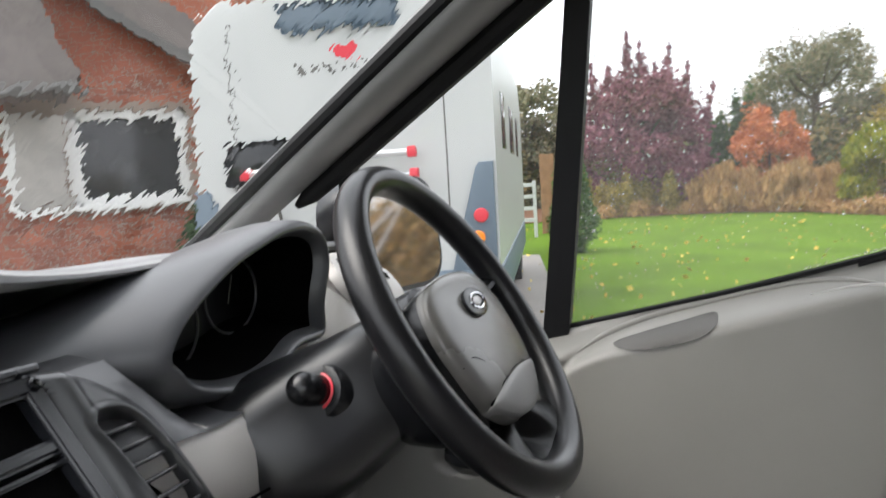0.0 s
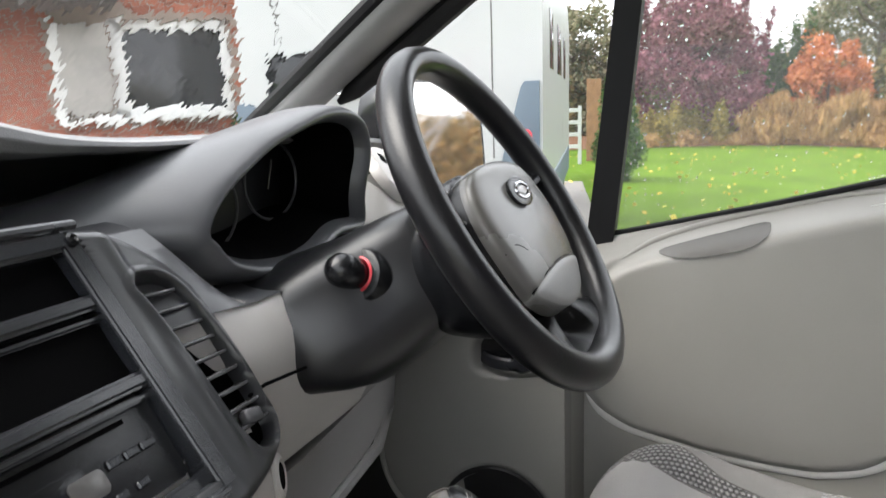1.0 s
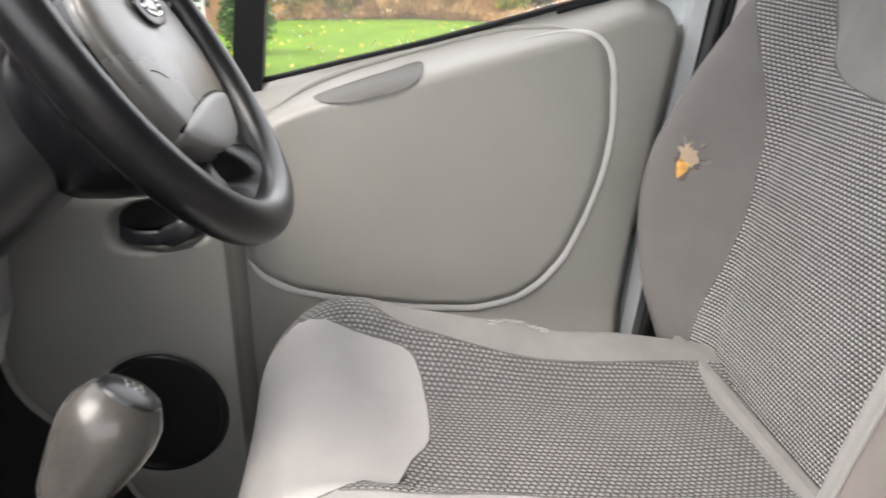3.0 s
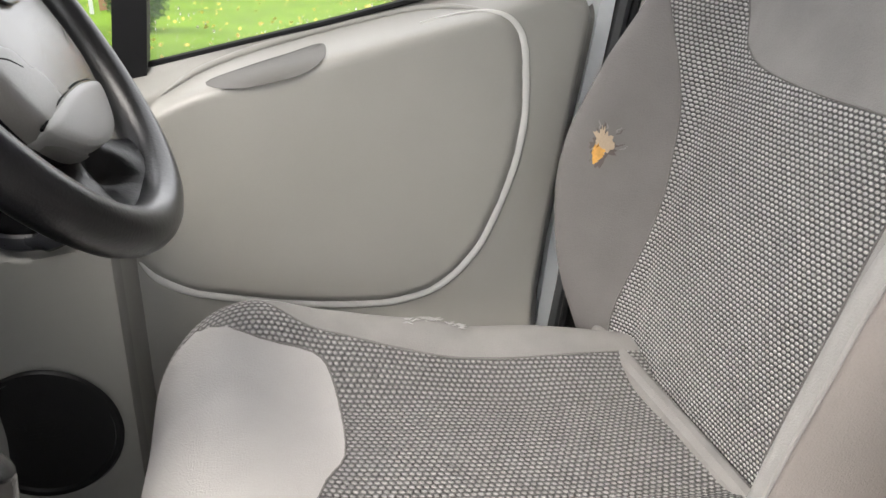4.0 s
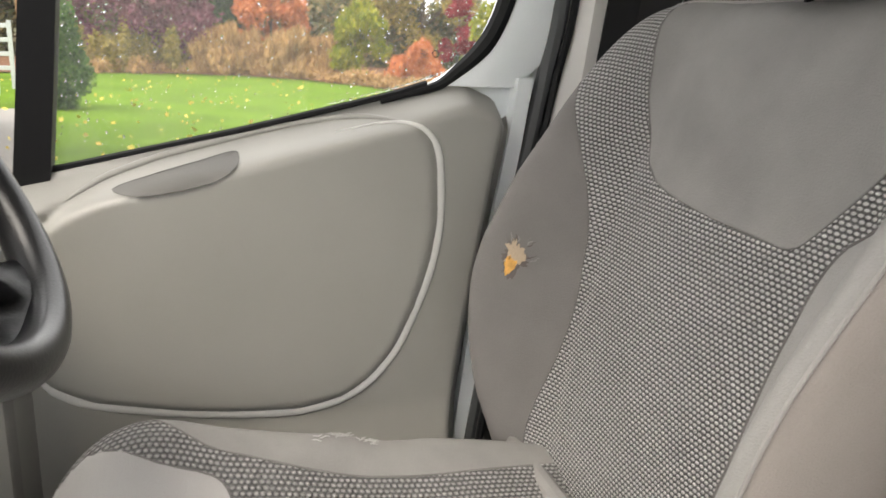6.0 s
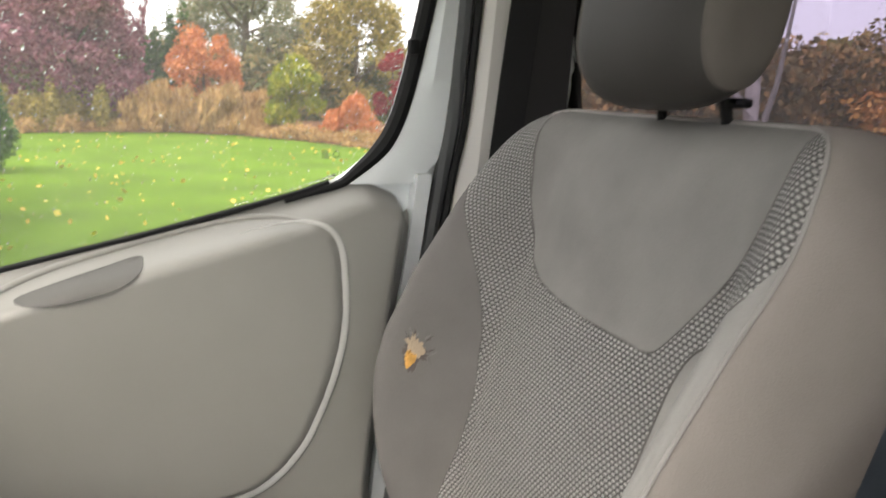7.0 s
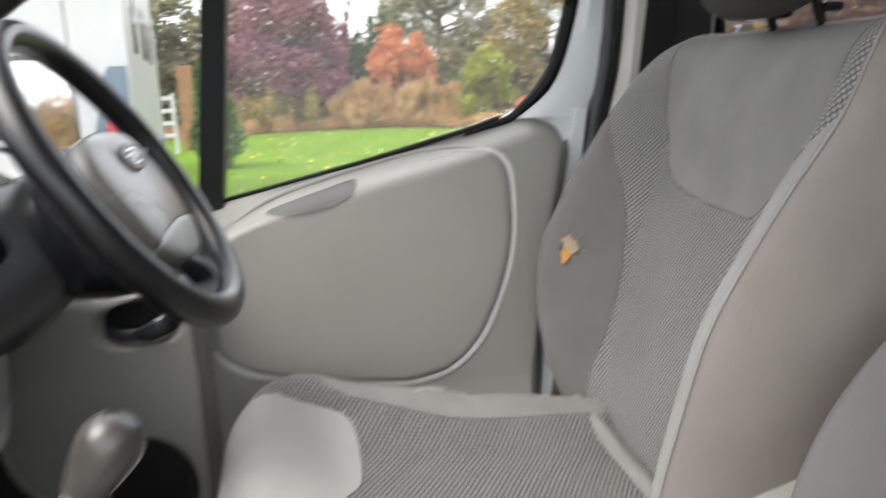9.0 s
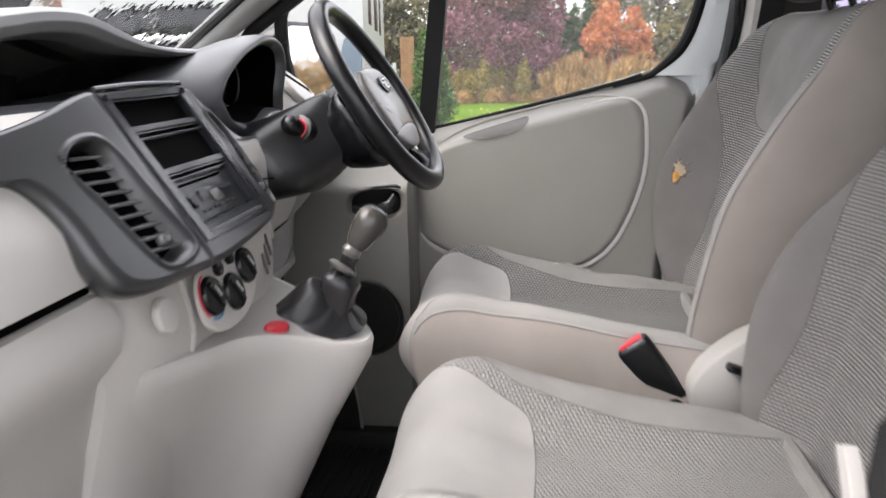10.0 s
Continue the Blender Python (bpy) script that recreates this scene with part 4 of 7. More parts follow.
def vent(outline, n, tilt, turn, left=0.001, right=0.001, deep=0.0125):
    """Slats, a thumb tab and a near-black floor, painting the well's darkness, in one of the pod's sunk vents."""
    cx, cy = sum(a for a, b in outline) / len(outline), sum(b for a, b in outline) / len(outline)
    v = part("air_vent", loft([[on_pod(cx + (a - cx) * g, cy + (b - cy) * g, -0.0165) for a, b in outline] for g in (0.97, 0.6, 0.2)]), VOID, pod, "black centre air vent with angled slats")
    lo, hi = min(b for a, b in outline), max(b for a, b in outline)
    for k in range(n):
        y = lo + (hi - lo) * (0.14 + 0.76 * k / (n - 1))
        xs = [x for x in [cx - 0.06 + 0.001 * i for i in range(121)] if off_poly(outline, x, y) > 0.001]
        xs = [xs[0] + left, xs[-1] - right]
        m, w = (xs[0] + xs[-1]) / 2, xs[-1] - xs[0]
        o = on_pod(m, y, -0.0065)
        ex = on_pod(m + 0.01, y) - on_pod(m - 0.01, y)
        part("slat", rbox((w * 0.99, 0.0034, deep), axes(o, ex, FACE.to_3x3() @ Vector((0, 1, 0))) @ pose(0, 0, 0, tilt, 0, turn), 0.0015, 2), SLATMAT, v)
    y = lo + (hi - lo) * 0.17
    part("vent_tab", rbox((0.020, 0.012, 0.012), axes(on_pod(cx + 0.008, y, -0.002), (1, 0, -0.2), (0, 0.55, 0.84)), 0.004, 3), SLATMAT, v, "thumb tab of the vent")
    return v


vent(VENT_R, 9, 12, 0, deep=0.0085)
vent(VENT_L, 9, 34, -6, 0.006, 0.018)

# ---- heater panel and centre column ----
column_trim = part("centre_trim", loft([[(x0, y + 0.02, z), (x0 + 0.02, y + 0.004, z), (x0 + 0.12, y - 0.012, z), (x1 - 0.10, y - 0.018, z), (x1 - 0.03, y - 0.006, z), (x1, y + 0.02, z), (x1 + 0.02, y + 0.10, z), (x0 - 0.02, y + 0.10, z)] for x0, x1, y, z in ((-0.30, 0.17, 0.640, 1.23), (-0.295, 0.19, 0.632, 1.18), (-0.285, 0.19, 0.628, 1.13), (-0.275, 0.185, 0.63, 1.08), (-0.27, 0.18, 0.645, 1.03), (-0.27, 0.17, 0.67, 0.95), (-0.27, 0.16, 0.72, 0.80))]), PALE, dash, "pale grey centre trim")
part("trim_joint", tube(smooth_path([(-0.165, 0.6175, 1.19), (-0.150, 0.613, 1.14), (-0.142, 0.614, 1.10), (-0.150, 0.621, 1.06)], 5), 0.0034, 6), PALE, column_trim, "raised joint in the centre trim")
HV = axes((-0.058, 0.602, 1.142), (1, 0.02, 0.10), (-0.10, 0.26, 0.96))
heater = part("heater_panel", prism([(q.x, q.y) for q in smooth_path([(-0.098, -0.010, 0), (-0.075, 0.036, 0), (0.0, 0.050, 0), (0.06, 0.044, 0), (0.084, 0.010, 0), (0.062, -0.030, 0), (0.0, -0.050, 0), (-0.07, -0.040, 0)], 5, closed=True)], HV, 0.004, 0.002), PALE, dash, "round-ended heater control panel")
for cx, cy, r in ((-0.062, 0.004, 0.025), (-0.008, -0.013, 0.025), (0.048, 0.002, 0.025), (-0.026, 0.026, 0.010), (0.010, 0.027, 0.009)):
    kn = part("heater_knob", lathe([(r, 0.003), (r, 0.006), (r * 0.9, 0.010), (r * 0.6, 0.011), (0, 0.011)], HV @ pose(cx, cy, 0), 28), BLACK, heater, "black rotary heater knob")
    if r > 0.02:
        part("grip_bar", rbox((r * 0.30, r * 1.6, 0.006), HV @ pose(cx, cy, 0.0115, 0, 0, 25), 0.003), BLACK, kn)
        part("pointer", rbox((0.0022, r * 0.7, 0.001), HV @ pose(cx + 0.002, cy + 0.004, 0.0149, 0, 0, 25), 0), PIPE, kn)
part("red_scale", tube([HV @ Vector((-0.062 + 0.0285 * math.cos(radians(a)), 0.004 + 0.0285 * math.sin(radians(a)), 0.0045)) for a in range(100, 225, 8)], 0.0016, 6), RED, heater, "red warm scale arc")
BLUE = material("blue_print", (0.10, 0.30, 0.50), 0.5)
part("blue_scale", tube([HV @ Vector((-0.062 + 0.0285 * math.cos(radians(a)), 0.004 + 0.0285 * math.sin(radians(a)), 0.0045)) for a in range(235, 330, 8)], 0.0016, 6), BLUE, heater, "blue cold scale arc")
part("round_button", lathe([(0.021, 0.0), (0.021, 0.004), (0.018, 0.008), (0.010, 0.010), (0, 0.010)], axes((-0.212, 0.612, 1.146), (1, 0, 0), (0, 0.25, 0.97)), 28), PALE, column_trim, "round pale blanking cap")
sock = part("power_socket", lathe([(0.019, 0.0), (0.019, 0.005), (0.014, 0.007), (0.012, 0.004), (0.011, -0.012), (0, -0.012)], axes((0.176, 0.634, 1.160), (0.86, 0.4, 0), (0.1, 0.2, 0.97)), 24), PALE, column_trim, "power socket with a black bore")
part("bore", lathe([(0.011, 0.002), (0.011, 0.0061), (0, 0.0061)], axes((0.176, 0.634, 1.160), (0.86, 0.4, 0), (0.1, 0.2, 0.97)), 20), VOID, sock)
for k, (gx, gy, gz) in enumerate(((0.086, 0.6095, 1.126), (0.101, 0.6115, 1.136), (0.115, 0.6135, 1.147))):
    part("grille_slot", rbox((0.0085, 0.034, 0.003), axes((gx, gy - 0.0008, gz), (1, 0.15, 0), (-0.25, 0.2, 0.95)), 0.0012, 1), GREY_DEEP, column_trim, "dark grille slot")

console = thing("gear_console", "pale grey gear lever console rising from the floor", "centre console")


PLAN = [(-0.285, 0.70), (-0.270, 0.655), (-0.235, 0.628), (-0.15, 0.602), (-0.07, 0.578), (-0.015, 0.540), (0.015, 0.495), (0.045, 0.465), (0.085, 0.452), (0.120, 0.462), (0.142, 0.50), (0.152, 0.58), (0.155, 0.66), (0.15, 0.74), (-0.28, 0.76)]


def console_ring(s):
    # s 0 inside the rim, 1 at the floor
    drop = along([(0, 0.0), (0.02, 0.0), (0.05, 0.008), (0.1, 0.03), (0.3, 0.14), (0.6, 0.30), (1, 0.54)], s)
    back = along([(0, 0.012), (0.02, 0.004), (0.05, 0.0), (0.1, 0.004), (0.3, 0.065), (0.6, 0.14), (1, 0.20)], s)
    pts = []
    for q in smooth_path([(a, b, 0) for a, b in PLAN], 4, closed=True):
        z = 1.018 + 0.42 * (min(q.y, 0.64) - 0.455) - drop * (1 + 0.15 * (q.y - 0.455))
        pts.append((q.x * (1 - 0.25 * back), q.y + back * (1 if q.y < 0.7 else 0.2), z))
    return pts


part("console_body", loft([console_ring(s) for s in (0.0, 0.02, 0.035, 0.05, 0.1, 0.3, 0.6, 1.0)], cap=True), PALE, console, "", 50)
BOOTMAT = material("gear_boot_leather", (0.020, 0.020, 0.022), 0.26, bump=0.4, scale=500, vary=0.2)
BOOT = axes((0.072, 0.523, 1.062), (0.69, -0.71, -0.10), (0.62, 0.62, 0.30))
HUMP, ROOT = BOOT.inverted() @ Vector((0.073, 0.535, 1.112)), BOOT.inverted() @ Vector((0.100, 0.508, 1.075))


def boot_sheet():
    """Soft folded leather filling the console's opening: a hump behind and a skirt round the lever."""
    bm = bmesh.new()
    rings = []
    for i in range(26):
        r = 1 - i / 26
        ring = []
        for k in range(64):
            t = 2 * math.pi * k / 64
            a, b = 0.0755 * r * math.cos(t), 0.0545 * r * math.sin(t)
            dh, dr = math.hypot(a - HUMP.x, b - HUMP.y), math.hypot(a - ROOT.x, b - ROOT.y)
            h = -0.016 + 0.012 * (1 - r * r) + (HUMP.z - 0.002) * math.exp(-(dh / 0.028) ** 2) + 0.018 * math.exp(-(dr / 0.034) ** 2)
            h += (1 - r ** 6) * (0.0035 * noise.noise(Vector((a * 42, b * 42, 1.0))) + 0.0022 * math.sin(9 * math.atan2(b - ROOT.y, a - ROOT.x) + 50 * dr))
            ring.append(bm.verts.new(BOOT @ Vector((a, b, h))))
        rings.append(ring)
    for r0, r1 in zip(rings, rings[1:]):
        for k in range(64):
            bm.faces.new((r0[k], r0[(k + 1) % 64], r1[(k + 1) % 64], r1[k]))
    bm.faces.new(rings[-1])
    return bm


part("gear_boot", boot_sheet(), BOOTMAT, console, "black folded gear lever boot", 180)
part("hazard_cap", lathe([(0.0, -0.004), (0.0195, -0.004), (0.0195, 0.003), (0.016, 0.0065), (0.008, 0.0075), (0.0, 0.0070)], axes((-0.006, 0.563, 1.060), (0.8, -0.58, -0.12), (0.5, 0.8, 0.3)) @ Matrix.Diagonal((1.0, 0.55, 1, 1)), 24), RED, console, "red plastic cap")
lever = thing("gear_lever", "black gear lever with a worn silver-grey knob", "gear lever")
A, B = Vector((0.104, 0.502, 1.085)), Vector((0.097, 0.478, 1.146))
ax = (Vector((0.122, 0.438, 1.208)) - B).normalized()
SLEEVE = []
for q, w in ((Vector((0.100, 0.516, 1.045)), 0.032), (Vector((0.099, 0.509, 1.065)), 0.029), (Vector((0.097, 0.502, 1.085)), 0.0285), (Vector((0.096, 0.497, 1.098)), 0.030), (Vector((0.097, 0.4945, 1.105)), 0.027), (Vector((0.099, 0.492, 1.110)), 0.019), (Vector((0.100, 0.490, 1.114)), 0.015)):
    SLEEVE.append([q + Vector((w * math.copysign(abs(math.cos(t)) ** 0.6, math.cos(t)) * 0.95, w * math.copysign(abs(math.sin(t)) ** 0.6, math.sin(t)) * 0.85, 0.4 * w * math.sin(t) + 0.003 * math.sin(3 * t + w * 900))) for t in [2 * math.pi * k / 28 + 0.6 for k in range(28)]])
part("sleeve", loft(SLEEVE), BOOTMAT, lever, "dark leather sleeve round the lever", 70)
part("stem", tube([A, A.lerp(B, 0.5), B], [0.017, 0.014, 0.012], 14), BLACK, lever)
gm = axes(B, ax.cross(Vector((0, 1, 0))), ax.cross(ax.cross(Vector((0, 1, 0)))))
if (gm.to_3x3() @ Vector((0, 0, 1))).dot(ax) < 0:
    gm = gm @ pose(0, 0, 0, 180)
part("collar", lathe([(0.011, -0.012), (0.0135, -0.008), (0.015, -0.004), (0.0135, 0.001), (0.012, 0.004), (0.011, 0.006)], gm, 24), RINGMAT, lever, "worn bright collar")
part("collar", lathe([(0.014, -0.004), (0.020, -0.001), (0.021, 0.002), (0.017, 0.006), (0.014, 0.007)], gm @ pose(0, 0, -0.032), 24), RINGMAT, lever, "worn bright ring")
gk = gm @ Matrix.Diagonal((0.88, 0.88, 0.86, 1))
knob = part("knob", lathe([(0.0, 0.002), (0.014, 0.003), (0.019, 0.010), (0.023, 0.025), (0.027, 0.042), (0.0285, 0.054), (0.027, 0.066), (0.021, 0.076), (0.012, 0.081), (0.0, 0.083)], gk, 36), KNOBGREY, lever, "worn silver-grey gear knob")
capm = gk @ pose(0, 0, 0.054) @ (gm.to_3x3().inverted() @ (Vector((0.25, -0.55, 0.80)))).to_track_quat('Z', 'Y').to_matrix().to_4x4()
cap = part("cap", lathe([(0.0195, 0.0215), (0.0185, 0.0255), (0.012, 0.0285), (0, 0.0292)], capm, 28), BLACK, knob, "black shift-pattern cap")
for dx in (-0.006, 0, 0.006):
    part("pattern_line", rbox((0.0006, 0.010, 0.0005), capm @ pose(dx * 0.8, 0, 0.0288), 0), GREY, cap)
part("pattern_line", rbox((0.0100, 0.0006, 0.0005), capm @ pose(0, 0, 0.0290), 0), GREY, cap)

# ---- steering wheel and column ----
WC = Vector((0.42, 0.50, 1.35))
TH = radians(31.66)
WM = axes(WC, (1, 0, 0), (0, math.sin(TH), math.cos(TH)))      # z of this frame points to the driver
wheel = thing("steering_wheel", "black leather steering wheel with a grey centre pad", "steering wheel")


def rim_r(a):
    return 0.0158 + 0.0022 * max(0, math.sin(-a)) ** 2


part("rim", loft([[WM @ Vector(((0.176 + rim_r(a) * math.cos(b)) * math.cos(a), (0.176 + rim_r(a) * math.cos(b)) * math.sin(a), 1.12 * rim_r(a) * math.sin(b))) for b in [2 * math.pi * k / 16 for k in range(16)]] for a in [2 * math.pi * k / 96 for k in range(97)]], cap=False), LEATHER, wheel, "smooth worn black leather rim")
PADO = [(q.x, q.y) for q in smooth_path([(-0.060, 0.049, 0), (0.0, 0.054, 0), (0.060, 0.049, 0), (0.090, 0.034, 0), (0.105, 0.0, 0), (0.103, -0.038, 0), (0.091, -0.074, 0), (0.066, -0.096, 0), (0.036, -0.108, 0), (0.0, -0.112, 0), (-0.036, -0.108, 0), (-0.066, -0.096, 0), (-0.091, -0.074, 0), (-0.103, -0.038, 0), (-0.105, 0.0, 0), (-0.090, 0.034, 0)], 5, closed=True)]


def pad_ring(g, h, dy=0.0):
    return [WM @ Vector((a * g, (b + 0.025) * g - 0.025 + dy, h - 1.1 * max(0, -((b + 0.025) * g - 0.025) - 0.03) ** 2)) for a, b in PADO]


pad = part("centre_pad", loft([pad_ring(0.985, -0.008), pad_ring(0.999, -0.002), pad_ring(1.0, 0.003), pad_ring(0.985, 0.0075), pad_ring(0.95, 0.0105), pad_ring(0.85, 0.0135), pad_ring(0.5, 0.017), pad_ring(0.02, 0.018)]), PADMAT, wheel, "grey-black airbag pad", sharp=60)
part("pad_skirt", loft([pad_ring(0.70, -0.066), pad_ring(0.84, -0.050), pad_ring(0.95, -0.026), pad_ring(0.992, -0.010), pad_ring(0.996, -0.0035), pad_ring(0.90, -0.0015)]), BLACK, pad, "black side of the pad", 60)


def pad_h(b):
    return 0.0150 - 0.12 * (-b - 0.068)


CHINO = [(q.x, q.y) for q in smooth_path([(-0.087, -0.0775, 0), (-0.045, -0.0705, 0), (0.0, -0.0680, 0), (0.045, -0.0705, 0), (0.087, -0.0775, 0), (0.065, -0.0945, 0), (0.036, -0.1065, 0), (0.0, -0.1105, 0), (-0.036, -0.1065, 0), (-0.065, -0.0945, 0)], 6, closed=True)]
part("chin_panel", loft([[WM @ Vector((a * g, -0.089 + (b + 0.089) * g, pad_h(-0.089 + (b + 0.089) * g) + h - 0.006 * (a * g / 0.087) ** 2)) for a, b in CHINO] for g, h in ((1.0, -0.014), (1.0, -0.003), (0.985, 0.0006), (0.95, 0.0016), (0.7, 0.0022), (0.4, 0.0026), (0.05, 0.0028))]), CHIN, pad, "paler grey lower panel of the pad", 60)
part("chin_joint", tube([WM @ Vector((a, b + 0.0012, pad_h(b) - 0.0004 - 0.006 * (a / 0.087) ** 2)) for a, b in [(q.x, q.y) for q in smooth_path([(-0.089, -0.0775, 0), (-0.045, -0.0700, 0), (0.0, -0.0672, 0), (0.045, -0.0700, 0), (0.089, -0.0775, 0)], 6)]], 0.0013, 6), VOID, pad)
for sx in (-1, 1):
    part("horn_mark", tube([WM @ Vector(q) for q in smooth_path([(sx * 0.101, -0.034, 0.0078), (sx * 0.088, -0.030, 0.0122), (sx * 0.074, -0.033, 0.0142), (sx * 0.062, -0.041, 0.0148)], 5)], 0.0010, 6), VOID, pad)
badge = part("badge", lathe([(0.016, 0.012), (0.0165, 0.0165), (0.0145, 0.0175), (0.0, 0.0165)], WM @ pose(0, 0.012, 0.0045) @ Matrix.Diagonal((1.9, 1.0, 1, 1)), 28), BLACK, pad, "dark oval badge recess")
part("emblem", tube([WM @ pose(0, 0.012, 0.0045) @ Vector((0.0195 * math.cos(a), 0.0085 * math.sin(a), 0.0178)) for a in [2 * math.pi * k / 24 for k in range(24)]], 0.0014, 6, closed=True), CHROME, badge, "plain chrome emblem")
part("emblem", lathe([(0.009, 0.0166), (0.009, 0.0180), (0.0075, 0.0188), (0.0, 0.0190)], WM @ pose(0, 0.012, 0.0045) @ Matrix.Diagonal((1.5, 0.55, 1, 1)), 24), SILVER, badge, "plain silver emblem")
for sx in (-1, 1):
    part("upper_spoke", tube([WM @ Vector(q) for q in smooth_path([(sx * 0.07, 0.012, -0.034), (sx * 0.11, 0.016, -0.028), (sx * 0.15, 0.022, -0.014), (sx * 0.172, 0.026, -0.004)], 5)], 0.013, 10, flat=0.6), BLACK, wheel, "black upper spoke")


def lower_web(u, v):
    """Leather web from the pad's foot to the rim, with a hollow at its middle."""
    r = 0.088 + 0.090 * v
    edge_a = -46 - 20 * (1 - v)
    a = radians(edge_a + (-180 - 2 * edge_a) * u)
    c = abs(2 * u - 1)
    roll = max(0.0, 1 - c ** 5) ** 0.5
    h = -0.012 + 0.020 * v - 0.016 * (1 - roll) - 0.024 * math.exp(-(c / 0.42) ** 4) * math.exp(-((v - 0.46) / 0.27) ** 2)
    h += 0.0005 * noise.noise(Vector((u * 30, v * 14, 2.0)))
    return WM @ Vector((r * math.cos(a), r * math.sin(a) * (1 + 0.06 * (1 - v)), h))


web_bm = grid(lower_web, 56, 30)
bmesh.ops.solidify(web_bm, geom=web_bm.faces[:], thickness=0.010)
part("lower_spokes", web_bm, LEATHER, wheel, "leather-covered lower spokes with a hollow between", 60)
part("back_cover", loft([[WM @ Vector((a * g, (b + 0.03) * g - 0.034, h)) for a, b in PADO] for g, h in ((0.62, -0.11), (0.80, -0.085), (0.95, -0.058), (0.99, -0.040), (0.90, -0.030))]), BLACK, wheel, "black cover behind the pad", 60)
part("hub", lathe([(0.055, -0.16), (0.058, -0.09), (0.062, -0.06), (0.060, -0.03), (0.04, -0.02)], WM, 32), BLACK, wheel)

col = thing("steering_column", "black steering column shroud with an ignition lock", "steering column")
# the shroud narrows from the dash towards the wheel
def shroud(c, hw, hu, hd, tilt):
    m = axes(c, (1, 0, 0), (0, math.sin(tilt), math.cos(tilt)))
    out = []
    for k in range(36):
        a = 2 * math.pi * k / 36
        x, y = math.cos(a), math.sin(a)
        e = 0.62
        out.append(m @ Vector((hw * math.copysign(abs(x) ** e, x), (hu if y > 0 else hd) * math.copysign(abs(y) ** e, y), 0)))
    return out


part("shroud", loft([shroud((0.405, 0.73, 1.235), 0.152, 0.07, 0.078, TH), shroud((0.405, 0.672, 1.253), 0.150, 0.070, 0.084, TH), shroud((0.407, 0.652, 1.260), 0.142, 0.069, 0.086, TH), shroud((0.411, 0.62, 1.277), 0.114, 0.066, 0.078, TH), shroud((0.416, 0.59, 1.294), 0.088, 0.064, 0.066, TH), shroud((0.42, 0.565, 1.308), 0.076, 0.060, 0.062, TH), shroud((0.42, 0.557, 1.312), 0.066, 0.052, 0.054, TH)]), SHROUDMAT, col, "satin black two-piece shroud", sharp=60)
dirn = Vector((-0.84, 0.16, 0.36)).normalized()
ig = Matrix.Translation((0.325, 0.621, 1.297)) @ dirn.to_track_quat('Z', 'Y').to_matrix().to_4x4()
lock = part("ignition_lock", lathe([(0.031, -0.05), (0.030, -0.02), (0.029, 0.004), (0.026, 0.009), (0.021, 0.010)], ig, 28), BLACK, col, "black ignition lock barrel")
part("red_ring", lathe([(0.0186, 0.009), (0.0186, 0.0112), (0.0168, 0.0122), (0.0150, 0.010)], ig, 28), RED, lock, "red ring")
part("knob", lathe([(0.0150, 0.008), (0.0158, 0.020), (0.0165, 0.030), (0.0155, 0.039), (0.0115, 0.045), (0.006, 0.048), (0.0, 0.049)], ig, 24), BLACK, lock)
part("stalk", tube([(0.47, 0.60, 1.335), (0.54, 0.585, 1.345), (0.60, 0.578, 1.352)], [0.009, 0.008, 0.010], 10), BLACK, col, "black indicator stalk")

# ---- seats ----
def cut(poly, fs):
    """Splits a polygon of (a, s) where a field changes sign: the parts with it positive and negative."""
    pos, neg = [], []
    for k in range(len(poly)):
        p, q, f, g = poly[k], poly[(k + 1) % len(poly)], fs[k], fs[(k + 1) % len(poly)]
        (pos if f > 0 else neg).append(p)
        if (f > 0) != (g > 0):
            t = f / (f - g)
            m = (p[0] + (q[0] - p[0]) * t, p[1] + (q[1] - p[1]) * t)
            pos.append(m)
            neg.append(m)
    return pos, neg


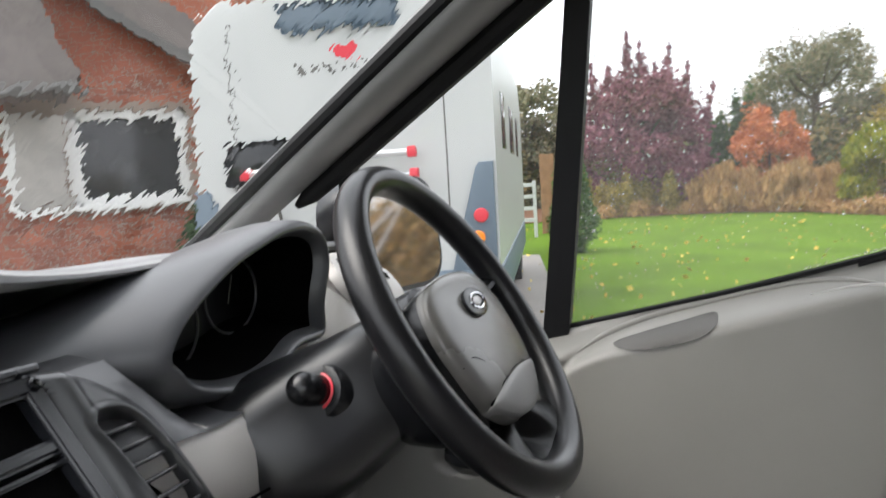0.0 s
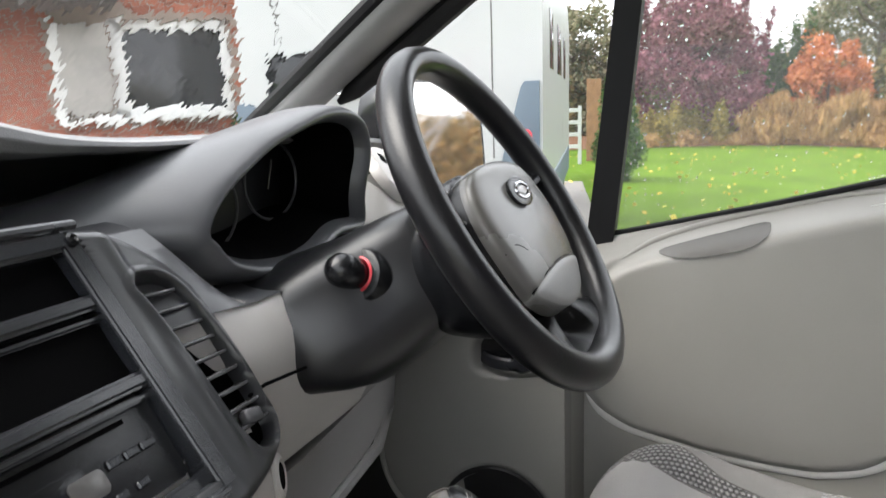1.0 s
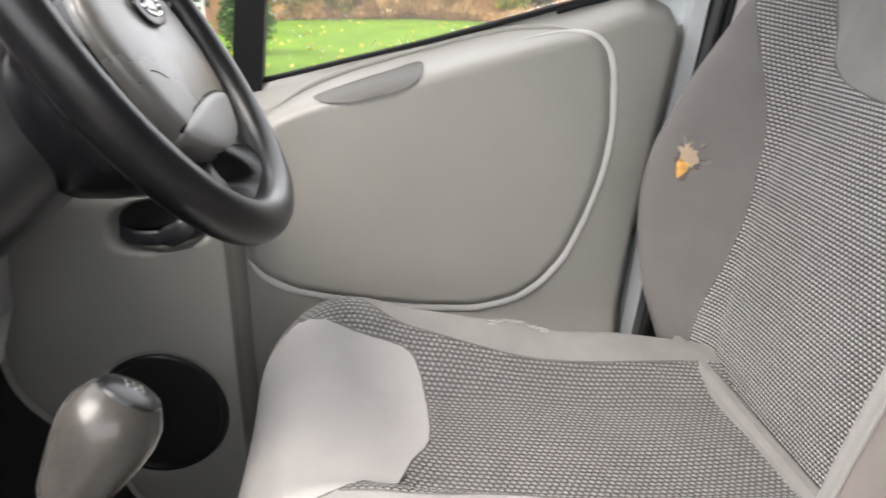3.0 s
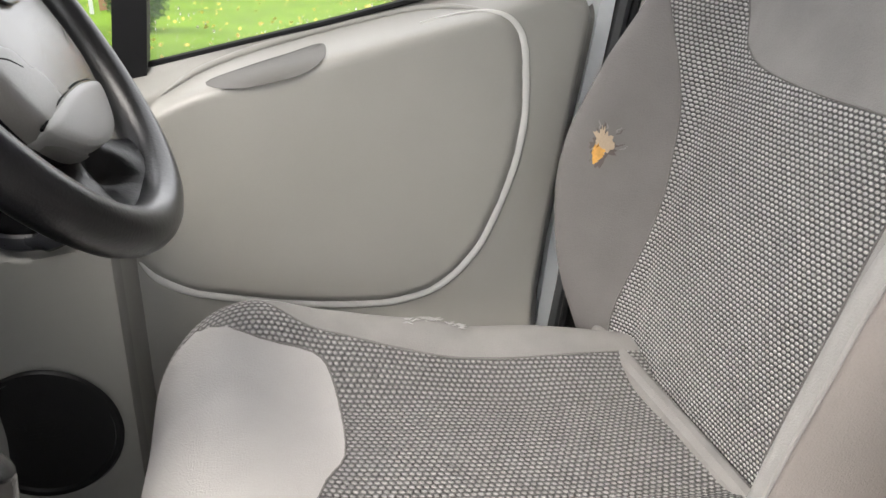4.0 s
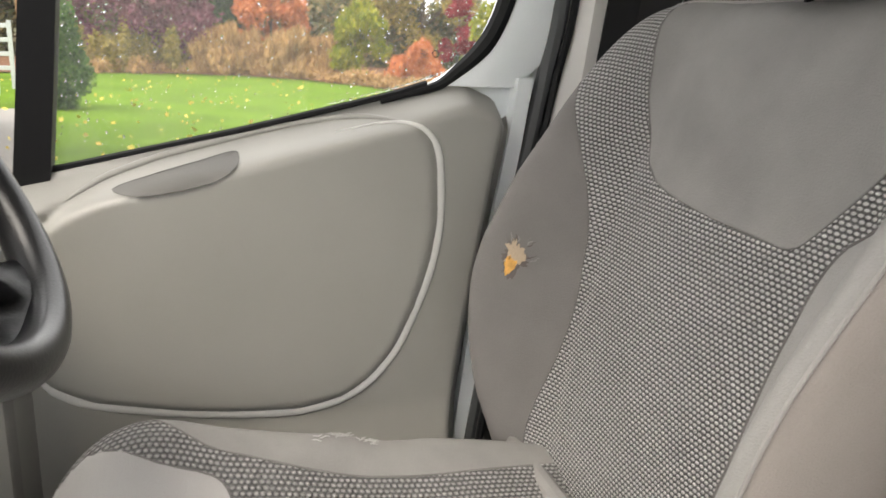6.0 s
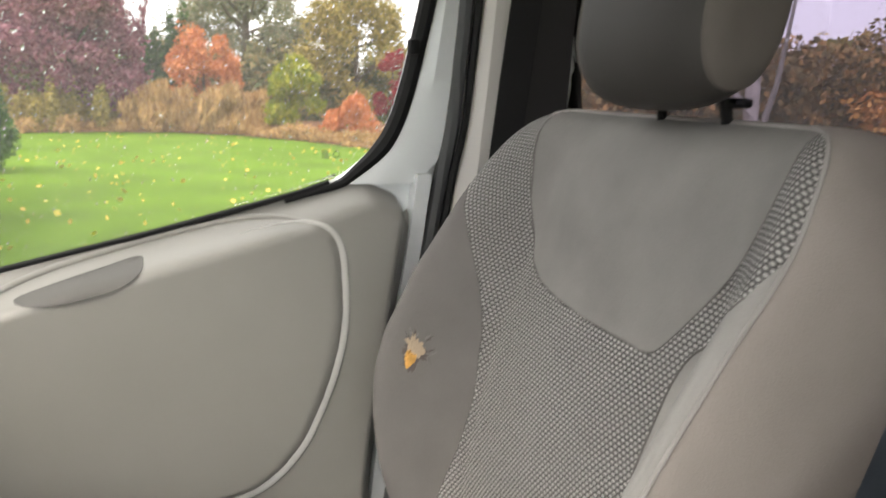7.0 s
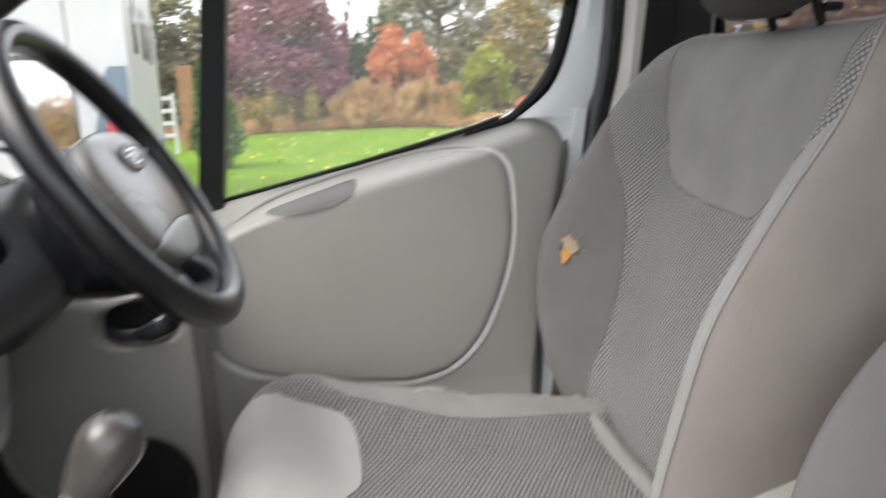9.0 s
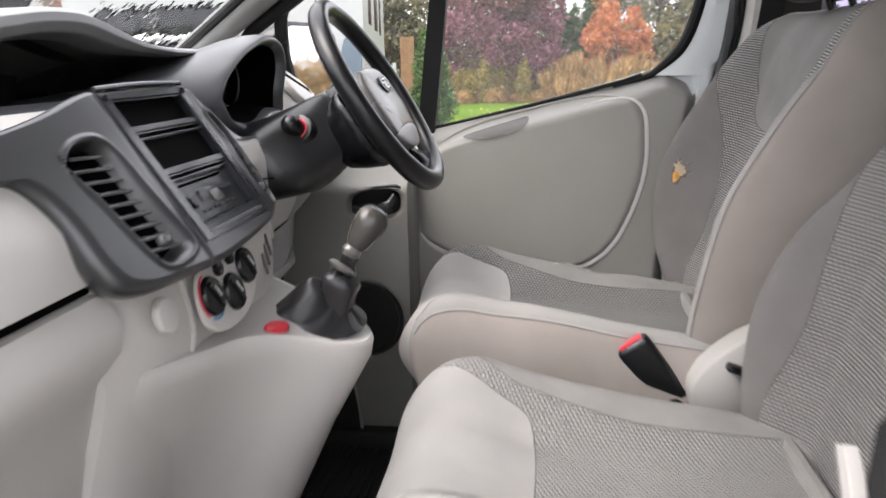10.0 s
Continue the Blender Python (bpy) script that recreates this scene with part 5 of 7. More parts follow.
def upholster(at, length, nu, nv, fields):
    """Covers the pad at(a, s) with one mesh for each field (the first positive one wins) and one for the rest."""
    us = [math.copysign(1 - (1 - abs(t)) ** 1.5, t) for t in [-1 + 2 * i / nu for i in range(nu + 1)]]
    ss = [(math.copysign(1 - (1 - abs(q)) ** 1.5, q) + 1) / 2 * length for q in [-1 + 2 * j / nv for j in range(nv + 1)]]
    meshes = [bmesh.new() for _ in range(len(fields) + 1)]
    # cloth lengths across and along, for the weave
    run_a, run_s = [0.0], [0.0]
    for p, q in zip(us, us[1:]):
        run_a.append(run_a[-1] + (at(q, 0.5 * length) - at(p, 0.5 * length)).length)
    for p, q in zip(ss, ss[1:]):
        run_s.append(run_s[-1] + (at(0.0, q) - at(0.0, p)).length)
    weave = [m.loops.layers.uv.new("weave") for m in meshes]
    seen = [{} for _ in meshes]
    memo = [{} for _ in fields]

    def value(k, p):
        if p not in memo[k]:
            memo[k][p] = fields[k](*p)
        return memo[k][p]
    for i in range(nu):
        for j in range(nv):
            rest = [(us[i], ss[j]), (us[i + 1], ss[j]), (us[i + 1], ss[j + 1]), (us[i], ss[j + 1])]
            for k in range(len(meshes)):
                if k < len(fields):
                    take, rest = cut(rest, [value(k, p) for p in rest])
                else:
                    take, rest = rest, []
                if len(take) > 2:
                    vs = []
                    for p in take:
                        key = (round(p[0], 5), round(p[1], 5))
                        if key not in seen[k]:
                            seen[k][key] = meshes[k].verts.new(at(*p))
                        if seen[k][key] not in vs:
                            vs.append(seen[k][key])
                    if len(vs) > 2:
                        try:
                            fc = meshes[k].faces.new(vs)
                        except ValueError:
                            continue
                        where = {seen[k][(round(p[0], 5), round(p[1], 5))]: p for p in take}
                        for lp in fc.loops:
                            p = where[lp.vert]
                            lp[weave[k]].uv = (np.interp(p[0], us, run_a), np.interp(p[1], ss, run_s))
                if len(rest) < 3:
                    break
    return meshes


def seat(name, cx, dy, dz, label, driver=False):
    """A van seat: cushion and backrest in panels of plain and knitted cloth, side panels, headrest."""
    root = thing(name, label, "seat", group="cab seats")
    root.location = (cx, dy, dz)
    # cushion ------------------------------------------------------
    L = 0.565

    def cw(a, s):
        if a > 0:
            return along([(0, 0.235), (0.2, 0.250), (0.45, 0.245), (0.565, 0.225)], s)
        return along([(0, 0.225), (0.2, 0.232), (0.45, 0.232), (0.565, 0.215)], s)

    def cbulge(a, s):
        crown = soft_along([(0, 0.926), (0.1, 0.928), (0.2, 0.934), (0.37, 0.958), (0.44, 0.980), (0.49, 0.985), (0.53, 0.974), (0.565, 0.955)], s)
        if a > 0:
            rim = soft_along([(0, 0.030), (0.1, 0.044), (0.18, 0.050), (0.27, 0.056), (0.38, 0.064), (0.45, 0.060), (0.52, 0.044), (0.565, 0.03)], s)
        else:
            rim = soft_along([(0, 0.045), (0.1, 0.060), (0.18, 0.070), (0.3, 0.082), (0.40, 0.074), (0.50, 0.050), (0.565, 0.03)], s)
        rim *= step(0.30, 0.84, abs(a))
        sag = 0.003 * noise.noise(Vector((a * 3, s * 9, cx * 7)))
        dent = 0
        if driver and a > 0.4:
            dent = -0.007 * math.exp(-((s - 0.20) / 0.035) ** 2 - ((a - 0.80) / 0.12) ** 2) + 0.003 * math.exp(-((s - 0.255) / 0.03) ** 2 - ((a - 0.76) / 0.07) ** 2)
        return crown + rim + sag + dent

    def csurf(a, s, lift=0.0):
        b = 2 * s / L - 1
        edge = max(0.0, 1 - abs(a) ** 10) ** 0.4 * max(0.0, 1 - max(0.0, b) ** 10) ** 0.45
        low = (1 - edge) * step(0.36, 0.565, s)
        tuck_in = 0.075 * low * step(0.45, 0.95, -a) + (0.085 * low ** 3 - 0.044 * low * (1 - low)) * step(0.95, 0.45, -a)
        return Vector((a * cw(a, s), s - 0.10 - tuck_in, 0.83 + (cbulge(a, s) - 0.83) * edge + lift))
    if driver:
        FRONT = [(0.76, 0.70), (0.735, 0.52), (0.71, 0.503), (0.585, 0.443), (0.56, 0.39), (0.48, 0.373), (0.29, 0.367), (0.0, 0.370), (-0.17, 0.390), (-0.45, 0.412), (-0.72, 0.445), (-0.80, 0.49), (-0.84, 0.52), (-0.84, 0.70)]
    else:
        FRONT = [(0.80, 0.70), (0.78, 0.52), (0.72, 0.485), (0.585, 0.420), (0.54, 0.385), (0.46, 0.366), (0.2, 0.36), (-0.2, 0.36), (-0.46, 0.366), (-0.54, 0.385), (-0.585, 0.420), (-0.72, 0.485), (-0.78, 0.52), (-0.80, 0.70)]
    FRONT = [(q.x, q.y) for q in smooth_path([(a, b, 0) for a, b in FRONT], 3)]

    def lim_r(s):
        return soft_along([(0, 0.64), (0.07, 0.61), (0.22, 0.58), (0.30, 0.61), (0.36, 0.65), (0.40, 0.68), (0.445, 0.79), (0.47, 0.90), (0.565, 0.96)], s)

    def lim_l(s):
        return soft_along([(0, 0.66), (0.1, 0.66), (0.22, 0.70), (0.34, 0.74), (0.42, 0.76), (0.46, 0.74), (0.565, 0.66)], s)
    cf = [lambda a, s: a - 0.93, lambda a, s: -a - 0.885, lambda a, s: off_poly(FRONT, a, s), lambda a, s: a - lim_r(s), lambda a, s: -a - lim_l(s)]
    rim_m, rim2_m, front_m, br_m, bl_m, knit_m = upholster(csurf, L, 90, 100, cf)
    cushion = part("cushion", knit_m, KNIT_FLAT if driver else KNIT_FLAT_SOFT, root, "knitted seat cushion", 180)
    # driver's front panel takes the lightened cloth, as lit from above
    part("front_panel", front_m, CLOTH_LIT if driver else CLOTH, cushion, "plain cloth front panel", 180)
    part("bolster", br_m, CLOTH_SHADED, cushion, "plain grey cloth cushion edge", 180)
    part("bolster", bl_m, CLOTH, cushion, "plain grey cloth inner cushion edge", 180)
    part("border", rim_m, CLOTH_SIDE, cushion, "plain beige cloth cushion border", 180)
    part("border", rim2_m, CLOTH_SIDE, cushion, "plain beige cloth cushion border", 180)
    part("seam", tube([csurf(-0.885, s, 0.0005) for s in [0.02 + 0.51 * k / 40 for k in range(41)]], 0.0022, 6), SEAM, cushion, "pale piping round the cushion")
    part("seam", tube([csurf(lim_r(s), s, -0.0004) for s in [0.03 + 0.43 * k / 40 for k in range(41)]], 0.0013, 6), BOLSTER, cushion)
    part("seam", tube([csurf(-lim_l(s), s, -0.0004) for s in [0.03 + 0.42 * k / 40 for k in range(41)]], 0.0013, 6), BOLSTER, cushion)
    part("seam", tube([csurf(a, b, -0.0004) for a, b in FRONT if b < 0.52], 0.0013, 6), BOLSTER, cushion)
    part("side_skirt", loft([[Vector((x * w, y, z)) for x, y in ((-1, -0.08), (-1, f - 0.06), (-0.93, f - 0.015), (-0.8, f), (0.8, f), (0.93, f - 0.015), (1, f - 0.06), (1, -0.08))] for z, w, f in ((0.70, 0.190, 0.26), (0.76, 0.204, 0.305), (0.80, 0.213, 0.340), (0.845, 0.221, 0.375), (0.87, 0.222, 0.39))]), CLOTH_SIDE, root, "beige cloth-covered cushion side", 60)
    part("pedestal", rbox((0.36, 0.36, 0.22), pose(0, 0.12, 0.60), 0.02), TRIMBLACK, root, "black seat base")
    if driver:
        # pilled streak along the worn edge by the door
        random.seed(21)
        for k in range(26):
            s0 = 0.205 + 0.085 * random.random()
            a0 = 0.755 + 0.04 * random.random() + 0.03 * math.sin(s0 * 60)
            m = csurf(a0, s0, 0.0008)
            part("pilling", tube([m + Vector((random.uniform(-1, 1) * 0.004, q * 0.005, random.uniform(0, 1) * 0.0012)) for q in (-1, 0, 1)], [0.0004, 0.0009, 0.0004], 5), FRAY_GREY, cushion)
    # backrest -----------------------------------------------------
    lean = Vector((0, -0.235, 0.972)).normalized()
    fwd = Vector((0, lean.z, -lean.y))
    foot = Vector((0, -0.10, 0.905))
    BL = 0.61
    KS = (0, 0.1, 0.2, 0.3, 0.4, 0.5, 0.57, 0.61)
    if driver:
        WR, BR = (0.047, 0.098, 0.126, 0.123, 0.101, 0.067, 0.039, 0.022), (0.283, 0.305, 0.320, 0.320, 0.310, 0.294, 0.275, 0.255)
        WN, BN = (0.098, 0.110, 0.117, 0.114, 0.089, 0.053, 0.036, 0.019), (0.194, 0.209, 0.228, 0.240, 0.249, 0.254, 0.238, 0.212)
    else:
        WR, BR = (0.085, 0.105, 0.113, 0.092, 0.046, 0.006, -0.02, -0.03), (0.225, 0.238, 0.245, 0.245, 0.236, 0.215, 0.185, 0.150)
        WN, BN = WR, (0.215, 0.225, 0.235, 0.236, 0.230, 0.212, 0.185, 0.150)
    tables = [list(zip(KS, v)) for v in (WR, BR, WN, BN)]

    def bw(s, right):
        return soft_along(tables[1 if right else 3], s)

    def bbulge(a, s):
        wing = soft_along(tables[0 if a > 0 else 2], s)
        side = wing * (step(0.575, 0.872, a) if a > 0 else step(0.573, 0.922, -a)) * (1 - 0.25 * step(0.93, 1.0, abs(a)))
        crown = soft_along([(0, 0.0), (0.08, 0.012), (0.25, 0.018), (0.40, 0.010), (0.52, 0.008), (0.61, -0.004)], s) * (1 - 0.3 * a * a)
        # slack cloth: slow waves and a few pulls towards the wings
        slack = 0.0022 * noise.noise(Vector((a * 3, s * 8, cx * 5 + 3))) + 0.0010 * noise.noise(Vector((a * 9, s * 5, cx * 3)))
        if driver and a > 0.5:
            near_tear = math.exp(-((s - 0.256) / 0.055) ** 2 - ((a - 0.75) / 0.13) ** 2)
            slack -= 0.004 * math.exp(-((s - 0.256) / 0.022) ** 2 - ((a - 0.74) / 0.05) ** 2)
            slack += 0.0030 * near_tear * noise.noise(Vector((a * 26, s * 60, 4))) + 0.0016 * (1 - abs(noise.noise(Vector((a * 8, s * 11, 7))) * 2))
        return side + crown + slack

    def at_back(a, s, lift=0.0):
        b = 2 * s / BL - 1
        edge = max(0.0, 1 - abs(a) ** 12) ** 0.4 * max(0.0, 1 - max(0.0, b) ** 14) ** 0.45
        droop = 0.055 * (1 - max(0.0, 1 - abs(a) ** 12) ** 0.4) * step(0.38, 0.58, s)
        return Vector((a * bw(s, a > 0), 0, 0)) + foot + lean * (s - droop) + fwd * (-0.085 + (bbulge(a, s) + 0.085) * edge + lift)
    PATCH = [(0.212, 0.605), (0.205, 0.564), (0.195, 0.515), (0.189, 0.475), (0.170, 0.425), (0.147, 0.399), (0.105, 0.386), (0.025, 0.378), (-0.04, 0.376), (-0.078, 0.376), (-0.100, 0.396), (-0.137, 0.448), (-0.165, 0.495), (-0.188, 0.545), (-0.178, 0.583), (-0.170, 0.605)]
    PATCH = [(q.x, q.y) for q in smooth_path([(a, b, 0) for a, b in PATCH], 3)]

    def lim_right(s):
        return soft_along([(0, 0.200), (0.066, 0.202), (0.187, 0.196), (0.30, 0.204), (0.37, 0.217), (0.455, 0.244), (0.50, 0.272), (0.53, 0.34), (0.61, 0.4)], s) * (1.0 if driver else 0.87)

    def lim_left(s):
        return soft_along([(0, 0.085), (0.05, 0.088), (0.19, 0.106), (0.31, 0.113), (0.387, 0.128), (0.42, 0.165), (0.445, 0.206), (0.474, 0.222), (0.53, 0.24), (0.61, 0.3)], s)

    def trimmed(a, s):
        lim = 0.97 if a > 0 else 0.905
        return (abs(a) / lim) ** 10 + (s / 0.600) ** 40 - 1
    bf = [trimmed, lambda a, s: off_poly(PATCH, a * bw(s, a > 0), s), lambda a, s: a * bw(s, True) - lim_right(s), lambda a, s: -a * bw(s, False) - lim_left(s)]
    edge_m, patch_m, wr_m, wl_m, knit_m = upholster(at_back, BL, 100, 110, bf)
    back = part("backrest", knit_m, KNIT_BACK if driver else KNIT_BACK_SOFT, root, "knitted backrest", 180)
    # shade on shoulder panel and right wing is put into darker cloth tones
    part("shoulder_panel", patch_m, CLOTH_SHADED, back, "plain grey shoulder panel", 180)
    part("wing", wr_m, BOLSTER, back, "plain side wing, grey darkened for shade", 180)
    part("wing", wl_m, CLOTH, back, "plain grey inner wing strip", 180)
    part("edge_cloth", edge_m, CLOTH_SIDE, back, "plain beige cloth round the backrest edge", 180)
    shell = []
    for q, g, dd in ((0.0, 0.985, 0.0), (0.1, 0.985, 0.0), (0.2, 0.985, 0.0), (0.3, 0.985, 0.0), (0.37, 0.98, 0.0), (0.42, 0.965, 0.002), (0.46, 0.935, 0.006), (0.495, 0.88, 0.012), (0.52, 0.80, 0.020), (0.54, 0.70, 0.030)):
        w, v = bw(q, False) * g, bw(q, True) * g
        shell.append([Vector((x, 0, 0)) + foot + lean * q + fwd * (h + dd) for x, h in ((-w, -0.07), (-w * 0.985, -0.088), (-w * 0.93, -0.102), (-w * 0.8, -0.112), (v * 0.8, -0.112), (v * 0.93, -0.102), (v * 0.985, -0.088), (v, -0.07))])
    part("back_shell", loft(shell), CLOTH_SIDE, back, "cloth backrest shell", 60)

    def bsurf(x, s, lift=0.0015):
        return at_back(x / bw(s, x > 0), s, lift)
    part("seam", tube([bsurf(x, s, -0.0003) for x, s in PATCH if s < 0.597], 0.0012, 6, up=(0, 1, 0)), BOLSTER, back)
    part("seam", tube([bsurf(lim_right(s), s, -0.0003) for s in [0.02 + 0.46 * k / 40 for k in range(41)]], 0.0014, 6, up=(0, 1, 0)), BOLSTER, back)
    part("seam", tube([bsurf(-lim_left(s), s, -0.0003) for s in [0.02 + 0.44 * k / 40 for k in range(41)]], 0.0014, 6, up=(0, 1, 0)), BOLSTER, back)
    rim = [(-0.905, s) for s in [0.02 + 0.50 * k / 30 for k in range(31)]]
    rim += [(a, 0.600 * (1 - (abs(a) / (0.97 if a > 0 else 0.905)) ** 10) ** (1 / 40)) for a in [-0.9045, -0.90, -0.89, -0.87, -0.84, -0.8, -0.74] + [-0.7 + 0.05 * k for k in range(31)] + [0.86, 0.9]]
    part("seam", tube([at_back(a, s, 0.0008) for a, s in rim], 0.0021, 6, up=(0, 1, 0)), SEAM, back, "pale piping round the backrest front")
    tuck = smooth_path([(-0.200, -0.070, 0.946), (-0.16, -0.084, 0.926), (-0.06, -0.088, 0.923), (0.08, -0.082, 0.929), (0.16, -0.074, 0.938), (0.215, -0.070, 0.946)], 6)
    part("tuck", tube(tuck, [0.0135 * min(1.0, 0.45 + k / 9, 0.45 + (30 - k) / 9) for k in range(31)], 10), CLOTH_SHADED, back, "grey cloth tuck between cushion and backrest")
    # headrest -----------------------------------------------------
    hc = Vector((0.0, -0.240, 1.590))

    def hr_ring(x, depth, tall, dy=0.0, dz=0.0):
        """An upright oval across the headrest, fuller in front and leaning back towards the top."""
        ring = []
        for m in range(44):
            t = 2 * math.pi * m / 44
            c, q = math.cos(t), math.sin(t)
            z = tall * math.copysign(abs(q) ** 0.86, q)
            y = depth * math.copysign(abs(c) ** 0.90, c) * (1.0 if c > 0 else 0.85)
            ring.append(hc + Vector((x, y + dy - 0.16 * z, z + dz)))
        return ring

    def hr_at(u, grow=0.0):
        f = max(0.0, 1 - abs(u) ** 2.3) ** 0.5
        x = -0.006 + 0.106 * math.copysign(1 - (1 - abs(u)) ** 1.4, u)
        return hr_ring(x + math.copysign(grow, u), 0.022 + 0.036 * f + grow, 0.036 + 0.064 * f + grow, 0.008 * f, -0.010 + 0.010 * f)
    hr = part("headrest", loft([hr_at(-1 + 2 * k / 44) for k in range(45)]), HEADMAT, root, "dark charcoal padded headrest", 180)
    for sx in (-1, 1):
        part("side_pad", loft([hr_at(sx * (0.79 + 0.21 * k / 16), 0.0022 * min(1.0, 0.1 + k / 3)) for k in range(17)]), HEADSIDE, hr, "paler side pad of the headrest", 70)
        part("post", tube([(sx * 0.048, -0.292, 1.42), (sx * 0.048, -0.250, 1.54)], 0.006, 10), BLACK, hr)
        part("post_guide", rbox((0.030, 0.022, 0.010), pose(sx * 0.048, -0.276, 1.499), 0.004), BLACK, hr)
    return root, bsurf


driver, wing_at = seat("driver_seat", 0.42, 0.0, 0.0, "worn grey cloth driver's seat with a torn side wing", True)
mid, _ = seat("middle_seat", -0.115, -0.05, -0.04, "grey cloth middle passenger seat beside the driver")
outer, _ = seat("passenger_seat", -0.60, -0.05, -0.04, "grey cloth outer passenger seat by the open door")

# tear in the driver's wing
TEAR = [(0.003, 0.026), (0.006, 0.016), (0.007, 0.004), (0.005, -0.010), (0.000, -0.026), (-0.004, -0.013), (-0.007, -0.002), (-0.006, 0.010), (-0.001, 0.019)]
TX, TS = 0.242, 0.256


def tear_patch(grow, lift, dx=0.0, ds=0.0, lo=-9, rough=0.3):
    bm = bmesh.new()
    ol = [(q.x, q.y) for q in smooth_path([(a, b, 0) for a, b in TEAR if b > lo], 5, closed=True)]
    rings = []
    for k, f in enumerate((1.0, 0.7, 0.35)):
        ring = []
        for a, b in ol:
            n = 1 + rough * noise.noise(Vector((a * 500, b * 500, grow * 9)))
            ring.append(bm.verts.new(wing_at(TX + dx + a * grow * f * n, TS + ds + b * grow * f * n, 0.0006 + lift * (1 - f) * (1 + 0.8 * noise.noise(Vector((a * 700, b * 700, k * 3.0)))))))
        rings.append(ring)
    for r0, r1 in zip(rings, rings[1:]):
        for i in range(len(ol)):
            j = (i + 1) % len(ol)
            bm.faces.new((r0[i], r0[j], r1[j], r1[i]))
    bm.faces.new(rings[-1])
    return bm


# dark patch under the tear: worn cloth edge plus painted shade around it
split = part("tear", tear_patch(0.96, 0.0006, rough=0.6), TORNEDGE, driver, "worn edge of the torn cloth, darkened for shade", 180)
part("frayed_cloth", tear_patch(0.80, 0.0035, 0.0002, 0.004, rough=0.6), FRAY, split, "pale frayed backing threads", 60)
part("foam", tear_patch(0.56, 0.008, 0.0008, -0.008, rough=0.4), FOAM, split, "yellow foam in the tear", 60)
random.seed(4)
for k in range(16):
    # puckers run along the tear: most above it, some below and a few short ones beside it
    mid, wide, far = ((1.571, 0.95, 2.0), (1.571, 0.6, 2.1), (-1.571, 0.6, 1.5), (3.0, 0.6, 1.9))[k % 4]
    x0, s0 = 0.0085 * math.cos(mid + wide * random.uniform(-1, 1)), 0.019 * math.sin(mid) * random.uniform(0.75, 1.0) + random.uniform(-0.004, 0.004)
    reach = 0.007 * far * random.uniform(0.5, 0.8) * math.copysign(1, s0)
    run = [(x0 * (1 + 0.10 * q) + 0.0006 * math.sin(q * 1.7 + k), s0 + reach * q / 5) for q in range(6)]
    # paler and darker tones paint the puckers' highlights and shade
    part("wrinkle", tube([wing_at(TX + a, TS + b, 0.0001) for a, b in run], [0.0003, 0.0007, 0.0008, 0.0007, 0.0005, 0.0002], 5, up=(0, 1, 0)), (BOLSTER, CLOTH_SHADED, TORNEDGE)[k % 3], split)

# recliner cover and belt buckle between the seats
COVER = [(q.y, q.z) for q in smooth_path([(0, -0.020, 0.900), (0, -0.022, 0.928), (0, -0.050, 0.965), (0, -0.090, 0.998), (0, -0.13, 1.015), (0, -0.2, 1.03), (0, -0.21, 0.90), (0, -0.10, 0.845), (0, -0.055, 0.850), (0, -0.030, 0.872)], 4, closed=True)]
COVERMAT = material("recliner_cover_plastic", (0.36, 0.35, 0.335), 0.5, bump=0.3, scale=700, vary=0.08)
cover = thing("recliner_cover", "pale plastic recliner cover on the driver's seat side", "recliner cover")
part("shield", loft([[(0.160 + e, -0.08 + (y + 0.08) * g, 0.945 + (z - 0.945) * g) for y, z in COVER] for e, g in ((0.05, 1.0), (0.018, 1.0), (0.009, 0.985), (0.003, 0.95), (0.0, 0.88))]), COVERMAT, cover, "", 70)
part("lever", rbox((0.02, 0.035, 0.012), pose(0.155, -0.085, 0.955, 20, 0, 0), 0.004), BLACK, cover, "black recliner lever")
buckle = thing("belt_buckle", "black seat belt buckle with a red release button", "belt buckle")
BK = Matrix.Translation((0.208, 0.041, 0.940)) @ pose(0, 0, 0, -37, 0, 0)
part("housing", rbox((0.028, 0.056, 0.125), BK @ pose(0, 0, -0.020), 0.009, 3), BLACK, buckle)
part("release_button", rbox((0.018, 0.040, 0.006), BK @ pose(0, 0, 0.042), 0.002), RED, buckle, "red release button")
part("strap", tube(smooth_path([BK @ Vector((0, 0, -0.075)), (0.19, -0.01, 0.88), (0.175, -0.05, 0.83)], 5), 0.012, 8, flat=0.35), BLACK, buckle)

# strap and pale bracket on the middle seat's outer edge
catch = thing("belt_bracket", "pale metal bracket with a black strap beside the middle seat", "belt bracket")
BP = axes((0, -0.015, 0), (1, 0, 0), (0, 0, 1))
part("bracket_plate", prism([(-0.404, 1.129), (-0.418, 1.135), (-0.437, 1.116), (-0.454, 1.083), (-0.474, 1.044), (-0.461, 1.038), (-0.441, 1.075), (-0.424, 1.102)], BP, 0.012, 0.003), PALE, catch, "pale grey bracket")
part("strap", prism([(-0.431, 1.113), (-0.437, 1.161), (-0.470, 1.199), (-0.539, 1.212), (-0.539, 1.032), (-0.474, 1.032)], BP @ pose(0, 0, 0.013), 0.018, 0.004), BELTMAT, catch, "black strap")

